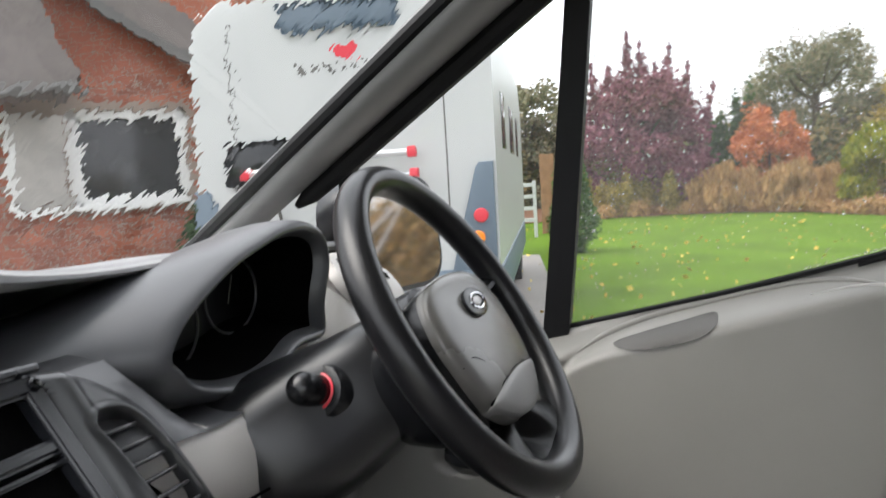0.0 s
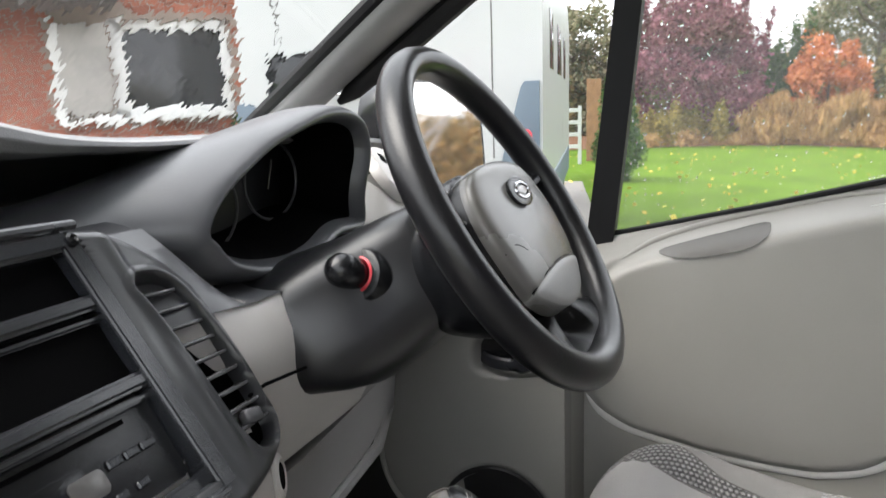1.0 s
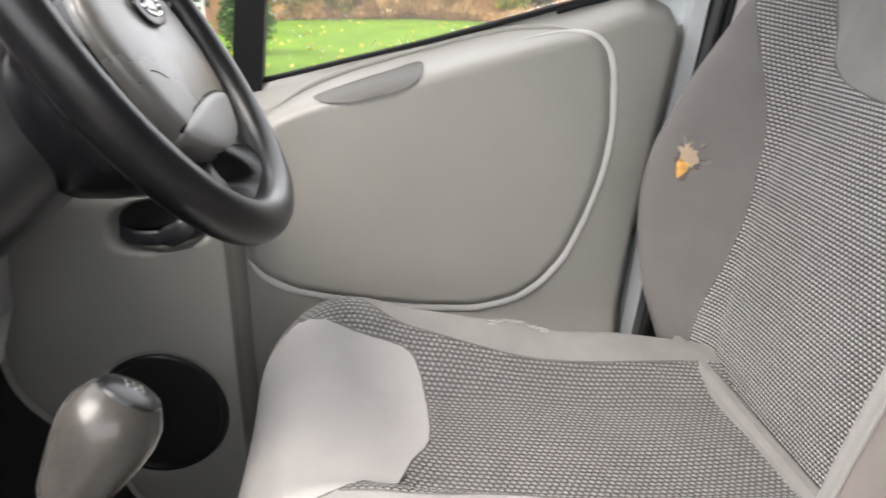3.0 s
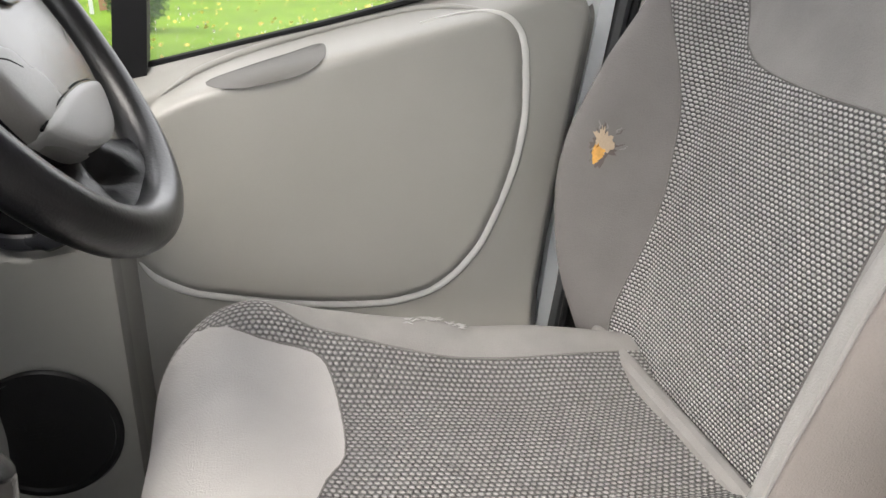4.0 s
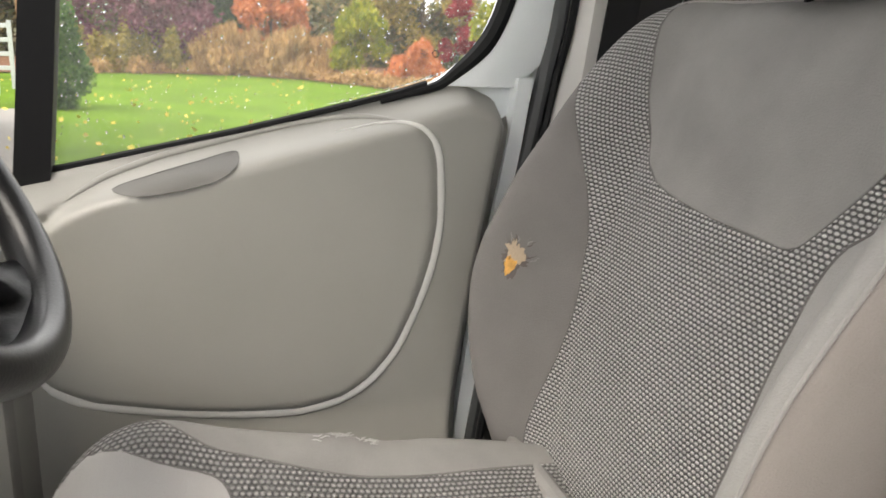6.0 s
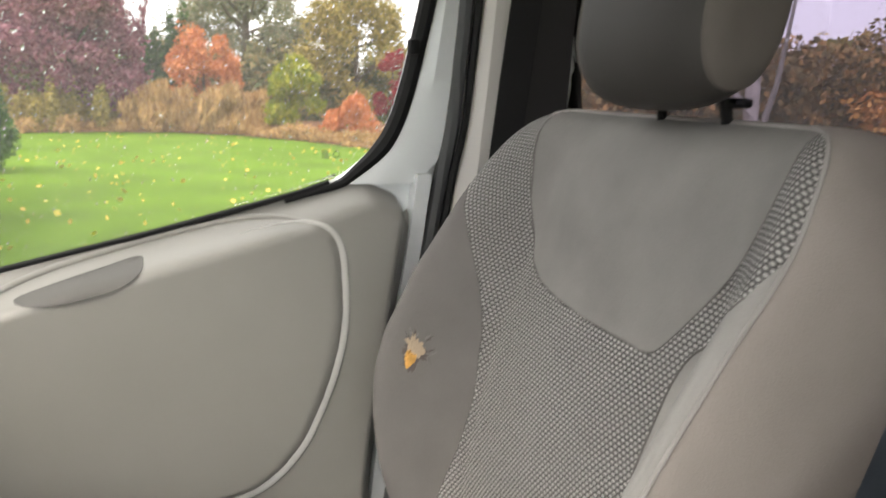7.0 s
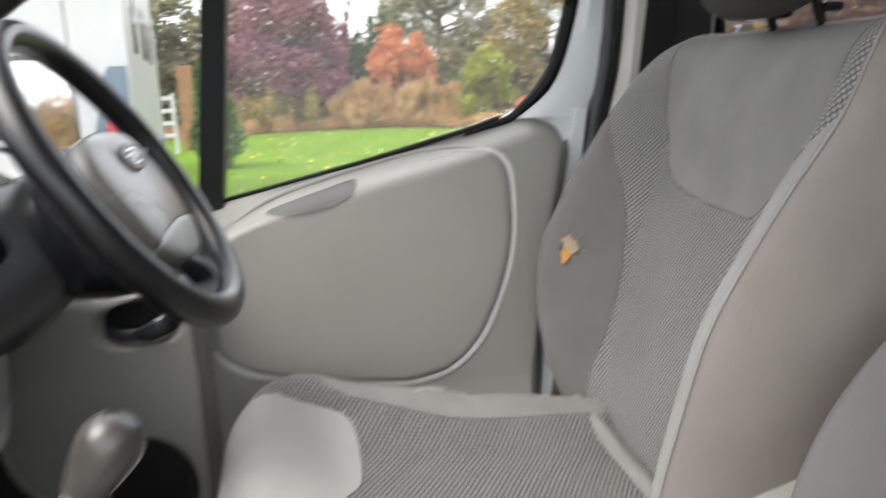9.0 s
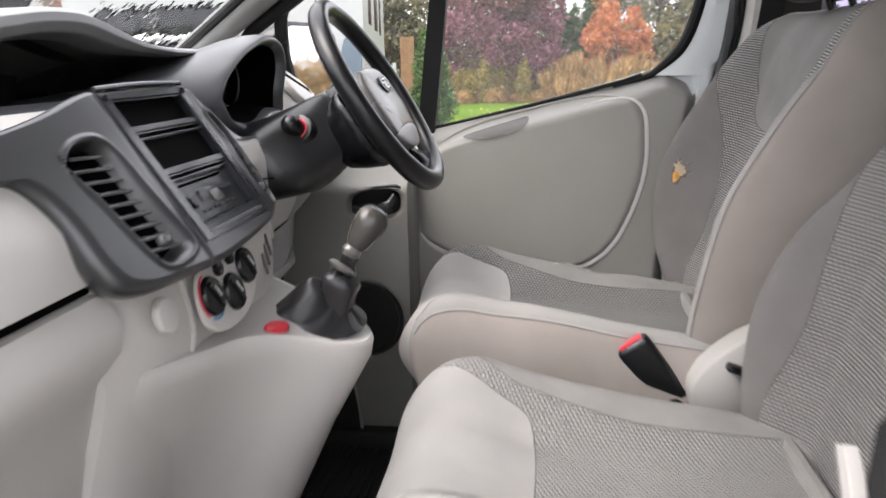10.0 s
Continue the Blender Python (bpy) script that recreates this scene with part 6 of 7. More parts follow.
# door mirror outside
mirror = thing("door_mirror", "dark door mirror outside the quarter-light", "door mirror")
MM = axes((1.01, 0.80, 1.400), (0.95, -0.30, 0.0), (0.0, 0.092, 1.0))
part("housing", loft([[MM @ Vector((a * g, b * g, h)) for a, b in rounded(0.262, 0.215, 0.06, 6)] for g, h in ((1.0, 0.0), (1.04, -0.02), (1.0, -0.08), (0.7, -0.12))]), DARK, mirror)
part("mirror_glass", prism(rounded(0.242, 0.195, 0.055, 6), MM, 0.003), MIRROR, mirror, "mirror glass")
part("arm", tube([(0.91, 0.86, 1.20), (0.96, 0.86, 1.23), (1.01, 0.84, 1.30)], 0.026, 10), DARK, mirror)

# ---- outside: motorhome, house, garden ----
WHITE = material("motorhome_white", (0.46, 0.475, 0.47), 0.3, vary=0.04, blotch=1.2)
SLATE = material("motorhome_grey_plastic", (0.10, 0.14, 0.18), 0.45, vary=0.08)
GLASSDARK = material("dark_window", (0.012, 0.014, 0.016), 0.06, vary=0.2, blotch=2)
AMBER = material("amber_lens", (0.85, 0.25, 0.02), 0.2)
BRICK = material("brick_red", (0.34, 0.115, 0.068), 0.85, bump=0.8, scale=60, vary=0.3, blotch=5)
MORTAR = material("mortar", (0.30, 0.24, 0.20), 0.9, bump=0.5, scale=60)
ROOFMAT = material("roof_tile_grey", (0.16, 0.14, 0.13), 0.8, bump=0.6, scale=20, vary=0.2)
UPVC = material("white_window_frame", (0.78, 0.78, 0.76), 0.35, vary=0.04)
FENCE = material("fence_board", (0.26, 0.14, 0.07), 0.85, bump=0.8, scale=30, vary=0.25)
BARK = material("bark", (0.10, 0.075, 0.055), 0.9, bump=1.0, scale=30, vary=0.3)
BIRCH = material("birch_bark", (0.36, 0.33, 0.31), 0.8, bump=0.6, scale=30, vary=0.3, stretch=(1, 1, 4))

# rear face of the motorhome: across is its width, seen from behind it runs left to right
MH = axes((5.271, 3.001, 0.0), (0.174, -0.985, 0), (0, 0, 1))
camper = thing("motorhome", "white coach-built motorhome parked with its tail to the van", "motorhome")


def mh(x, y, z, w, h, d, mat, name, bevel=0.02, label="", parent=None):
    """A block on the motorhome's tail: x across, z up, y out towards the viewer."""
    return part(name, rbox((w, h, d), MH @ pose(x, z, y), bevel, 3), mat, parent or camper, label)


part("body", prism([(q.x, q.y) for q in smooth_path([(-1.20, 0.42, 0), (-1.205, 1.4, 0), (-1.20, 2.75, 0), (-1.10, 3.05, 0), (-0.7, 3.12, 0), (0.7, 3.12, 0), (1.20, 3.05, 0), (1.325, 2.75, 0), (1.335, 1.4, 0), (1.325, 0.42, 0)], 4)], MH @ pose(0, 0, -6.8), 6.8, 0.06, 4), WHITE, camper, "white coach-built body", 50)
mh(-0.35, 0.005, 1.82, 1.20, 0.35, 0.03, GLASSDARK, "rear_window", 0.05, "dark tinted rear window")
mh(0.03, 0.005, 2.93, 0.95, 0.22, 0.03, SLATE, "top_window", 0.05, "blue-grey upper panel")
mh(0.045, 0.02, 0.62, 2.50, 0.36, 0.10, SLATE, "bumper", 0.05, "blue-grey rear bumper")
for sx, wide in ((-1, 0.0), (1, 0.085)):
    c = part("lamp_panel", prism([((q[0] + wide) * sx, q[1]) for q in ((1.23, 0.72), (0.86, 0.72), (0.94, 1.02), (1.04, 1.38), (1.09, 1.58), (1.12, 1.62), (1.23, 1.62))], MH @ pose(0, 0, -0.02), 0.055, 0.015), SLATE, camper, "blue-grey corner lamp panel")
    part("red_lamp", lathe([(0.055, 0.0), (0.055, 0.022), (0.045, 0.032), (0, 0.036)], MH @ pose(sx * (1.12 + wide), 1.215, 0.03), 24), RED, c, "round red tail lamp")
    part("amber_lamp", lathe([(0.055, 0.0), (0.055, 0.022), (0.045, 0.032), (0, 0.036)], MH @ pose(sx * (1.09 + wide), 1.045, 0.03), 24), AMBER, c, "round amber indicator")
    part("seam", rbox((0.012, 1.9, 0.006), MH @ pose(sx * (0.88 + wide), 2.0, 0.0), 0.002, 1), GREY_DEEP, camper)
rack = thing("bike_rack", "silver tube bicycle rack with red end caps on the motorhome tail", "bike rack")
for zz, x0, x1 in ((1.725, -0.74, 0.72), (1.56, -0.72, 0.73)):
    rail = part("rail", tube([MH @ Vector((x0, zz, 0.14)), MH @ Vector((x1, zz, 0.14))], 0.028 if zz > 1.6 else 0.014, 12), CHROME if zz < 1.6 else material("rack_alloy", (0.7, 0.71, 0.73), 0.35, metal=0.8), rack)
    for xx in (x0, x1):
        part("end_cap", rbox((0.07, 0.085, 0.075), MH @ pose(xx, zz, 0.14), 0.015), RED, rack, "red plastic end cap")
for xx in (-0.45, 0.3):
    part("bracket", tube([MH @ Vector((xx, 1.95, 0.0)), MH @ Vector((xx, 1.80, 0.10)), MH @ Vector((xx, 1.50, 0.14)), MH @ Vector((xx, 1.2, 0.02))], 0.014, 8), GREY_DEEP, rack)
# maker's mark as a plain shape and an unreadable line of print
part("emblem", prism([(q.x, q.y) for q in smooth_path([(-0.10, 0.0, 0), (-0.06, 0.06, 0), (0.0, 0.03, 0), (0.05, 0.07, 0), (0.10, 0.01, 0), (0.04, -0.05, 0), (-0.05, -0.05, 0)], 4, closed=True)], MH @ pose(0.08, 2.65, 0.001), 0.004), RED, camper, "plain red emblem shape")
for k in range(6):
    part("print_bar", rbox((0.06, 0.05, 0.004), MH @ pose(-0.28 + 0.11 * k, 2.53, 0.002), 0), GREY_DEEP, camper)
for k, (yy, w) in enumerate(((-1.3, 0.55), (-3.0, 0.9), (-4.6, 0.6))):
    part("side_window", rbox((0.03, 0.5, w), MH @ pose(1.330, 2.0, yy), 0.01), GLASSDARK, camper, "dark side window")
part("side_skirt", rbox((0.04, 0.35, 6.2), MH @ pose(1.325, 0.62, -3.3), 0.01), SLATE, camper)
for yy in (-1.6, -5.3):
    wh = part("wheel", lathe([(0.0, -0.1), (0.33, -0.1), (0.335, 0.0), (0.33, 0.1), (0.2, 0.1), (0.18, 0.07), (0, 0.07)], MH @ pose(1.20, 0.335, yy) @ pose(0, 0, 0, 0, 90, 0), 28), RUBBER, camper)
for yy in (-1.6, -5.3):
    part("wheel", lathe([(0.0, -0.1), (0.33, -0.1), (0.335, 0.0), (0.33, 0.1), (0.2, 0.1), (0, 0.07)], MH @ pose(-1.03, 0.335, yy) @ pose(0, 0, 0, 0, 90, 0), 28), RUBBER, camper)

# brick house behind
HO = axes((6.6, 6.6, 0.0), (0.70, -0.71, 0), (0, 0, 1))
house = thing("house", "red brick house with a white framed window and grey tiled roof", "house")


def house_wall():
    """Wall backing with an opening for the window, as blocks round it."""
    bm = bmesh.new()
    for x0, x1, z0, z1 in ((-6.0, -0.30, 0, 5.0), (0.96, 2.6, 0, 5.0), (-0.30, 0.96, 0, 1.62), (-0.30, 0.96, 2.66, 5.0)):
        bmesh.ops.create_cube(bm, size=1.0, matrix=HO @ pose((x0 + x1) / 2, (z0 + z1) / 2, -0.1465) @ Matrix.Diagonal((x1 - x0, z1 - z0, 0.3, 1)))
    return bm


hwall = part("wall", house_wall(), MORTAR, house, "pale mortar behind the bricks")
win = part("window", rbox((1.20, 0.98, 0.02), HO @ pose(0.33, 2.14, -0.16), 0), GLASSDARK, house, "dark casement window")
for x, z, w, h in ((0.33, 1.67, 1.26, 0.11), (0.33, 2.61, 1.26, 0.10), (-0.24, 2.14, 0.14, 1.02), (0.91, 2.14, 0.10, 1.02)):
    part("frame", rbox((w, h, 0.08), HO @ pose(x, z, -0.09), 0.012), UPVC, win, "white plastic frame")
part("sill", rbox((1.8, 0.07, 0.2), HO @ pose(0.05, 1.60, 0.04), 0.012), UPVC, win)
CURTAIN = material("pale_bay_panel", (0.42, 0.40, 0.37), 0.7, vary=0.25, blotch=4)
bay = part("bay_panel", rbox((0.52, 0.96, 0.10), HO @ pose(-0.58, 2.14, 0.02), 0.015), CURTAIN, house, "pale grey bay window panel")
part("frame", rbox((0.09, 1.02, 0.12), HO @ pose(-0.86, 2.14, 0.04), 0.012), UPVC, bay, "white plastic frame")
part("roof", prism([(-7, 6.8), (-0.55, 4.25), (0.19, 3.68), (1.07, 3.12), (3.0, 1.95), (3.1, 2.25), (1.2, 3.5), (0.3, 4.1), (-0.4, 4.7), (-7, 7.3)], HO @ pose(0, 0, -4), 4.35), ROOFMAT, house, "grey tiled roof")
part("bargeboard", prism([(-0.55, 4.15), (0.19, 3.60), (1.07, 3.05), (3.0, 1.88), (3.0, 2.0), (1.07, 3.17), (0.19, 3.72), (-0.55, 4.27)], HO @ pose(0, 0, 0.3), 0.05), GREY_DEEP, house)
porch = part("porch_roof", prism([(-4.2, 2.66), (-0.30, 2.74), (-0.12, 2.90), (-0.30, 3.25), (-0.46, 3.9), (-4.2, 4.4)], HO @ pose(0, 0, 0.2), 0.6), ROOFMAT, house, "grey slate porch roof")
part("gutter", tube([HO @ Vector((-4.2, 2.66, 0.84)), HO @ Vector((-0.12, 2.78, 0.84))], 0.06, 8), GREY_DEEP, porch, "grey gutter")
brick_bm = rbox((0.215, 0.065, 0.10), Matrix.Identity(4), 0.006, 1)
brick_mesh = bpy.data.meshes.new("brick")
brick_bm.to_mesh(brick_mesh)
brick_bm.free()
BRICK_VARIED = BRICK.copy()
bn, bl = BRICK_VARIED.node_tree.nodes, BRICK_VARIED.node_tree.links
info = bn.new("ShaderNodeObjectInfo")
hsv = bn.new("ShaderNodeHueSaturation")
vr = bn.new("ShaderNodeMapRange")
vr.inputs["To Min"].default_value, vr.inputs["To Max"].default_value = 0.65, 1.35
bl.new(info.outputs["Random"], vr.inputs["Value"])
bl.new(vr.outputs[0], hsv.inputs["Value"])
bsdf = bn["Principled BSDF"]
bl.new(bsdf.inputs["Base Color"].links[0].from_socket, hsv.inputs["Color"])
bl.new(hsv.outputs[0], bsdf.inputs["Base Color"])
brick_mesh.materials.append(BRICK_VARIED)


def lay_bricks(x0, x1, z0, z1):
    """Running bond of single bricks on the house wall."""
    out = []
    for r in range(int(z0 / 0.075), int(z1 / 0.075) + 1):
        x = x0 + (0.1125 if r % 2 else 0.0)
        while x < x1:
            z = r * 0.075
            if not (-0.44 < x < 1.08 and 1.56 < z < 2.72):
                out.append((x, z))
            x += 0.225
    return out


near = lay_bricks(-0.95, 1.9, 0.75, 1.60) + lay_bricks(-0.10, 1.9, 2.72, 3.0) + lay_bricks(1.10, 1.6, 1.60, 2.72)
rest = [q for q in lay_bricks(-3.0, 2.4, 0.0, 4.2) if not (q[0] > -0.95 and 0.72 < q[1] < 3.05) and q[1] < 4.9 - 0.55 * q[0]]
rnd = random.Random(8)
for x, z in near[:300]:
    o = new("brick", brick_mesh)
    o.matrix_world = HO @ pose(x + rnd.uniform(-0.002, 0.002), z + rnd.uniform(-0.002, 0.002), -0.042 + rnd.uniform(-0.002, 0.002))
    o.parent = hwall
joined = bmesh.new()
for x, z in rest + near[300:]:
    bmesh.ops.create_cube(joined, size=1.0, matrix=HO @ pose(x, z, -0.042) @ Matrix.Diagonal((0.215, 0.065, 0.10, 1)))
rest_ob = part("bricks", joined, BRICK, house)
rest_ob["kind"] = "stuff"


def leaf_material(name, a, b, c=None):
    """Leaf colour that changes from leaf to leaf."""
    m = bpy.data.materials.new(name)
    m.use_nodes = True
    n, l = m.node_tree.nodes, m.node_tree.links
    p = n["Principled BSDF"]
    p.inputs["Roughness"].default_value = 0.75
    p.inputs["Specular IOR Level"].default_value = 0.2
    g = n.new("ShaderNodeNewGeometry")
    r = n.new("ShaderNodeValToRGB")
    a, b, c = [tuple(min(0.9, 1.28 * v) for v in q) if q else None for q in (a, b, c)]
    r.color_ramp.elements[0].color, r.color_ramp.elements[1].color = (*a, 1), (*b, 1)
    if c:
        e = r.color_ramp.elements.new(0.5)
        e.color = (*c, 1)
    l.new(g.outputs["Random Per Island"], r.inputs[0])
    l.new(r.outputs[0], p.inputs["Base Color"])
    return m


PURPLE = leaf_material("purple_leaf", (0.075, 0.022, 0.038), (0.28, 0.125, 0.155), (0.16, 0.055, 0.080))
ORANGE = leaf_material("orange_leaf", (0.30, 0.085, 0.035), (0.52, 0.22, 0.09), (0.42, 0.14, 0.055))
BROWNGRASS = leaf_material("brown_grass_blade", (0.18, 0.11, 0.045), (0.44, 0.27, 0.12), (0.30, 0.18, 0.075))
OAK = leaf_material("oak_leaf", (0.09, 0.10, 0.06), (0.24, 0.20, 0.13), (0.16, 0.15, 0.09))
DEEPGREEN = leaf_material("evergreen_leaf", (0.012, 0.03, 0.012), (0.05, 0.09, 0.03))
BOXGREEN = leaf_material("clipped_box_leaf", (0.02, 0.05, 0.012), (0.09, 0.16, 0.04))
YELLOWGREEN = leaf_material("yellow_green_leaf", (0.10, 0.13, 0.015), (0.30, 0.27, 0.03), (0.17, 0.19, 0.02))
OLIVE = leaf_material("autumn_olive_leaf", (0.10, 0.095, 0.03), (0.34, 0.25, 0.07), (0.21, 0.16, 0.045))
CRIMSON = leaf_material("crimson_leaf", (0.10, 0.01, 0.015), (0.26, 0.03, 0.035))
BEECH = leaf_material("beech_hedge_leaf", (0.07, 0.06, 0.025), (0.38, 0.22, 0.08), (0.19, 0.13, 0.05))
COPPER = leaf_material("copper_beech_leaf", (0.26, 0.10, 0.03), (0.60, 0.34, 0.10), (0.42, 0.20, 0.05))
GOLD = leaf_material("fallen_leaf", (0.30, 0.20, 0.04), (0.62, 0.50, 0.12), (0.45, 0.30, 0.06))
EYE0 = Vector((-0.25, 0.25, 0))


def spot(bearing, d, z=0.0):
    a = radians(bearing)
    return EYE0 + Vector((-math.sin(a) * d, math.cos(a) * d, z))


def leaves(blobs, size, seed, upright=0.0, shape=1.6):
    """Small leaf blades strewn through lumpy blobs: (centre, radii, how many)."""
    rnd = np.random.default_rng(seed)

    def unit(v):
        return v / np.linalg.norm(v, axis=1)[:, None]
    quads = []
    for c, r, count in blobs:
        if count < 1:
            continue
        d = unit(rnd.normal(size=(count, 3)))
        ph = rnd.uniform(0, 6.28, 6)
        lump = 0.80 + 0.12 * (np.sin(4.1 * d[:, 0] + ph[0]) + np.sin(3.7 * d[:, 1] + ph[1]) + np.sin(5.3 * d[:, 2] + ph[2])) + 0.06 * np.sin(11 * d[:, 0] + 9 * d[:, 2] + ph[3])
        k = lump * rnd.random(count) ** 0.45
        p = np.array(tuple(c)) + d * np.array(r) * k[:, None]
        p[:, 2] = np.where(p[:, 2] < 0.02, 0.02 + 0.1 * rnd.random(count), p[:, 2])
        ax = rnd.normal(size=(count, 3))
        ax[:, 2] += 3 * upright
        ax = unit(ax)
        w = unit(np.cross(ax, rnd.normal(size=(count, 3))))
        sz = (size * (0.6 + 0.8 * rnd.random(count)))[:, None]
        quads.append(np.stack([p - ax * sz * shape / 2, p + w * sz / 2, p + ax * sz * shape / 2, p - w * sz / 2], 1))
    v = np.concatenate(quads).reshape(-1, 3)
    me = bpy.data.meshes.new("leaves")
    n = len(v) // 4
    me.vertices.add(len(v))
    me.vertices.foreach_set("co", v.ravel())
    me.loops.add(len(v))
    me.loops.foreach_set("vertex_index", np.arange(len(v)))
    me.polygons.add(n)
    me.polygons.foreach_set("loop_start", np.arange(n) * 4)
    me.update(calc_edges=True)
    return me


def foliage(name, me, mat, parent=None, label=""):
    """Links a mesh of leaves."""
    me.name = name
    me.materials.append(mat)
    ob = new(name, me)
    if parent:
        ob.parent = parent
    if label:
        ob["label"] = label
    return ob


def limbs(base, top, n, spread, r, seed):
    """A tapered trunk that splits into limbs."""
    rnd = random.Random(seed)
    base, top = Vector(base), Vector(top)
    bm = tube([base, base.lerp(top, 0.35) + Vector((0.05 * spread, 0, 0)), base.lerp(top, 0.7), top], [r, r * 0.75, r * 0.5, r * 0.15], 8)
    h = (top - base).length
    for k in range(n):
        s = base.lerp(top, 0.25 + 0.6 * k / n)
        a = rnd.random() * 6.28
        e = s + Vector((math.cos(a) * spread, math.sin(a) * spread, h * (0.15 + 0.25 * rnd.random()))) * (1 - 0.5 * k / n)
        m = s.lerp(e, 0.5) + Vector((0, 0, -0.06 * h * rnd.random()))
        t = tube([s, m, e], [r * 0.45 * (1 - 0.5 * k / n), r * 0.25, r * 0.06], 5)
        me = bpy.data.meshes.new("limb")
        t.to_mesh(me)
        t.free()
        bm.from_mesh(me)
        bpy.data.meshes.remove(me)
    return bm


def plant(name, label, category, blobs, size, mat, seed, upright=0.0, trunk=None, shape=1.6, group=""):
    t = thing(name, label, category, group=group)
    if trunk:
        part("trunk", limbs(*trunk), BARK, t)
    foliage("crown", leaves(blobs, size, seed, upright, shape), mat, t)
    return t


def lumps(b0, b1, d, z0, z1, n, count, seed, thick=1.0):
    """Blobs filling a stretch of bearings between two heights, uneven along the top."""
    rnd = random.Random(seed)
    out = []
    for k in range(n):
        b = b0 + (b1 - b0) * (k + 0.5) / n + rnd.uniform(-0.3, 0.3) * abs(b1 - b0) / n
        w = abs(radians(b1 - b0)) * d / n
        top = z0 + (z1 - z0) * rnd.uniform(0.72, 1.0)
        out.append((spot(b, d + rnd.uniform(-0.6, 0.6) * thick, (z0 + top) / 2), (w * 0.9, w * 0.9, (top - z0) * 0.62), count // n))
    return out


def dome(b0, b1, d, z0, z1, n, count, seed, r=0.6, flat=2.2):
    """A rounded, ragged crown between two bearings made of many small clumps."""
    rnd = random.Random(seed)
    half, mid_b = abs(radians(b1 - b0)) * d / 2, (b0 + b1) / 2
    out = []
    for k in range(n):
        u = rnd.uniform(-1, 1)
        env = (1 - abs(u) ** flat) ** 0.5
        z = z0 + (z1 - z0) * env * rnd.uniform(0.0, 1.0) ** 0.6
        rr = r * rnd.uniform(0.55, 1.15) * (0.6 + 0.4 * env)
        out.append((spot(mid_b + math.degrees(u * (half - 0.5 * r) / d), d + rnd.uniform(-0.5, 0.5) * half * env, max(z0 * 0.5 + rr * 0.6, z - 0.5 * rr)), (rr, rr, rr * rnd.uniform(0.75, 1.1)), count // n))
    return out


# purple-leaved tree with upright shoots
pt = dome(-81.6, -91.2, 27, 0.9, 4.7, 64, 36000, 1, 0.85, 3.6)
for b, z, slant in ((-83.4, 5.1, 0.04), (-85.9, 6.0, -0.03), (-86.7, 5.7, 0.06), (-88.6, 5.5, -0.08), (-89.8, 4.9, -0.12), (-91.4, 4.2, -0.25), (-82.3, 4.6, 0.1), (-87.7, 5.0, 0.0), (-84.6, 5.0, 0.0)):
    for q in range(5):
        pt.append((spot(b - slant * q, 27, z - 0.25 - 0.38 * q), (0.10 + 0.10 * q, 0.10 + 0.10 * q, 0.30), 60 + 70 * q))
plant("tree", "purple-leaved tree with upright shoots at the lawn's far edge", "tree", pt, 0.075, PURPLE, 3, trunk=(spot(-86.8, 27), spot(-86.6, 27, 5.0), 9, 1.6, 0.13, 5))
plant("shrub", "dark undergrowth beneath the purple tree", "shrub", lumps(-82.6, -91.6, 26.2, 0.0, 1.6, 12, 14000, 93), 0.06, OLIVE, 24)
plant("tree", "wide grey-green oak far behind the garden", "tree", dome(-92.6, -102.6, 44, 2.6, 7.8, 64, 30000, 11, 1.15, 3.0), 0.10, OAK, 4, trunk=(spot(-97.6, 44), spot(-97.6, 44, 7.4), 22, 3.4, 0.3, 6))
plant("shrub", "bright orange rounded shrub in the border", "shrub", dome(-91.9, -97.6, 27.5, 0.5, 3.4, 26, 16000, 21, 0.6), 0.06, ORANGE, 7, trunk=(spot(-94.8, 27.5), spot(-94.8, 27.5, 2.4), 6, 0.8, 0.06, 8))
plant("shrub", "dark evergreen shrub behind the orange one", "shrub", lumps(-90.6, -94.0, 30, 0.2, 4.1, 4, 9000, 31), 0.09, DEEPGREEN, 9)
plant("shrub", "green climber at the corner of the house", "shrub", [(HO @ Vector((0.95, 0.9, 0.35)), (0.28, 0.28, 0.75), 1500)], 0.06, DEEPGREEN, 26)
plant("shrub", "clipped green bush standing on the lawn", "shrub", [(spot(-81.7, 15, 0.75), (0.60, 0.60, 1.25), 14000)], 0.04, BOXGREEN, 10)
plant("shrub", "yellow-green feathery shrub in the border", "shrub", dome(-98.6, -102.8, 24.6, 0.2, 2.7, 20, 9000, 41, 0.45), 0.05, YELLOWGREEN, 11, upright=0.6, shape=4.0)
plant("tree", "autumn olive and gold tree behind the border", "tree", dome(-100.2, -109.4, 31, 0.8, 5.4, 60, 30000, 51, 0.9), 0.075, OLIVE, 12, trunk=(spot(-105, 31), spot(-105, 31, 4.6), 9, 1.6, 0.14, 14))
plant("shrub", "low orange-brown mound of grasses", "grass clump", dome(-102.2, -106.8, 22.4, 0.0, 1.25, 16, 9000, 61, 0.4), 0.04, ORANGE, 13, upright=0.6, shape=6.0)
plant("shrub", "small crimson shrub in the border", "shrub", dome(-106.1, -109.0, 25, 0.8, 3.3, 14, 6000, 71, 0.4), 0.065, CRIMSON, 15, trunk=(spot(-107.5, 25), spot(-107.5, 25, 2.6), 5, 0.6, 0.05, 16))
plant("shrub", "yellow-green shrub by the pillar", "shrub", dome(-107.6, -113, 20.6, 0.0, 2.6, 18, 9000, 81, 0.5), 0.07, YELLOWGREEN, 17)
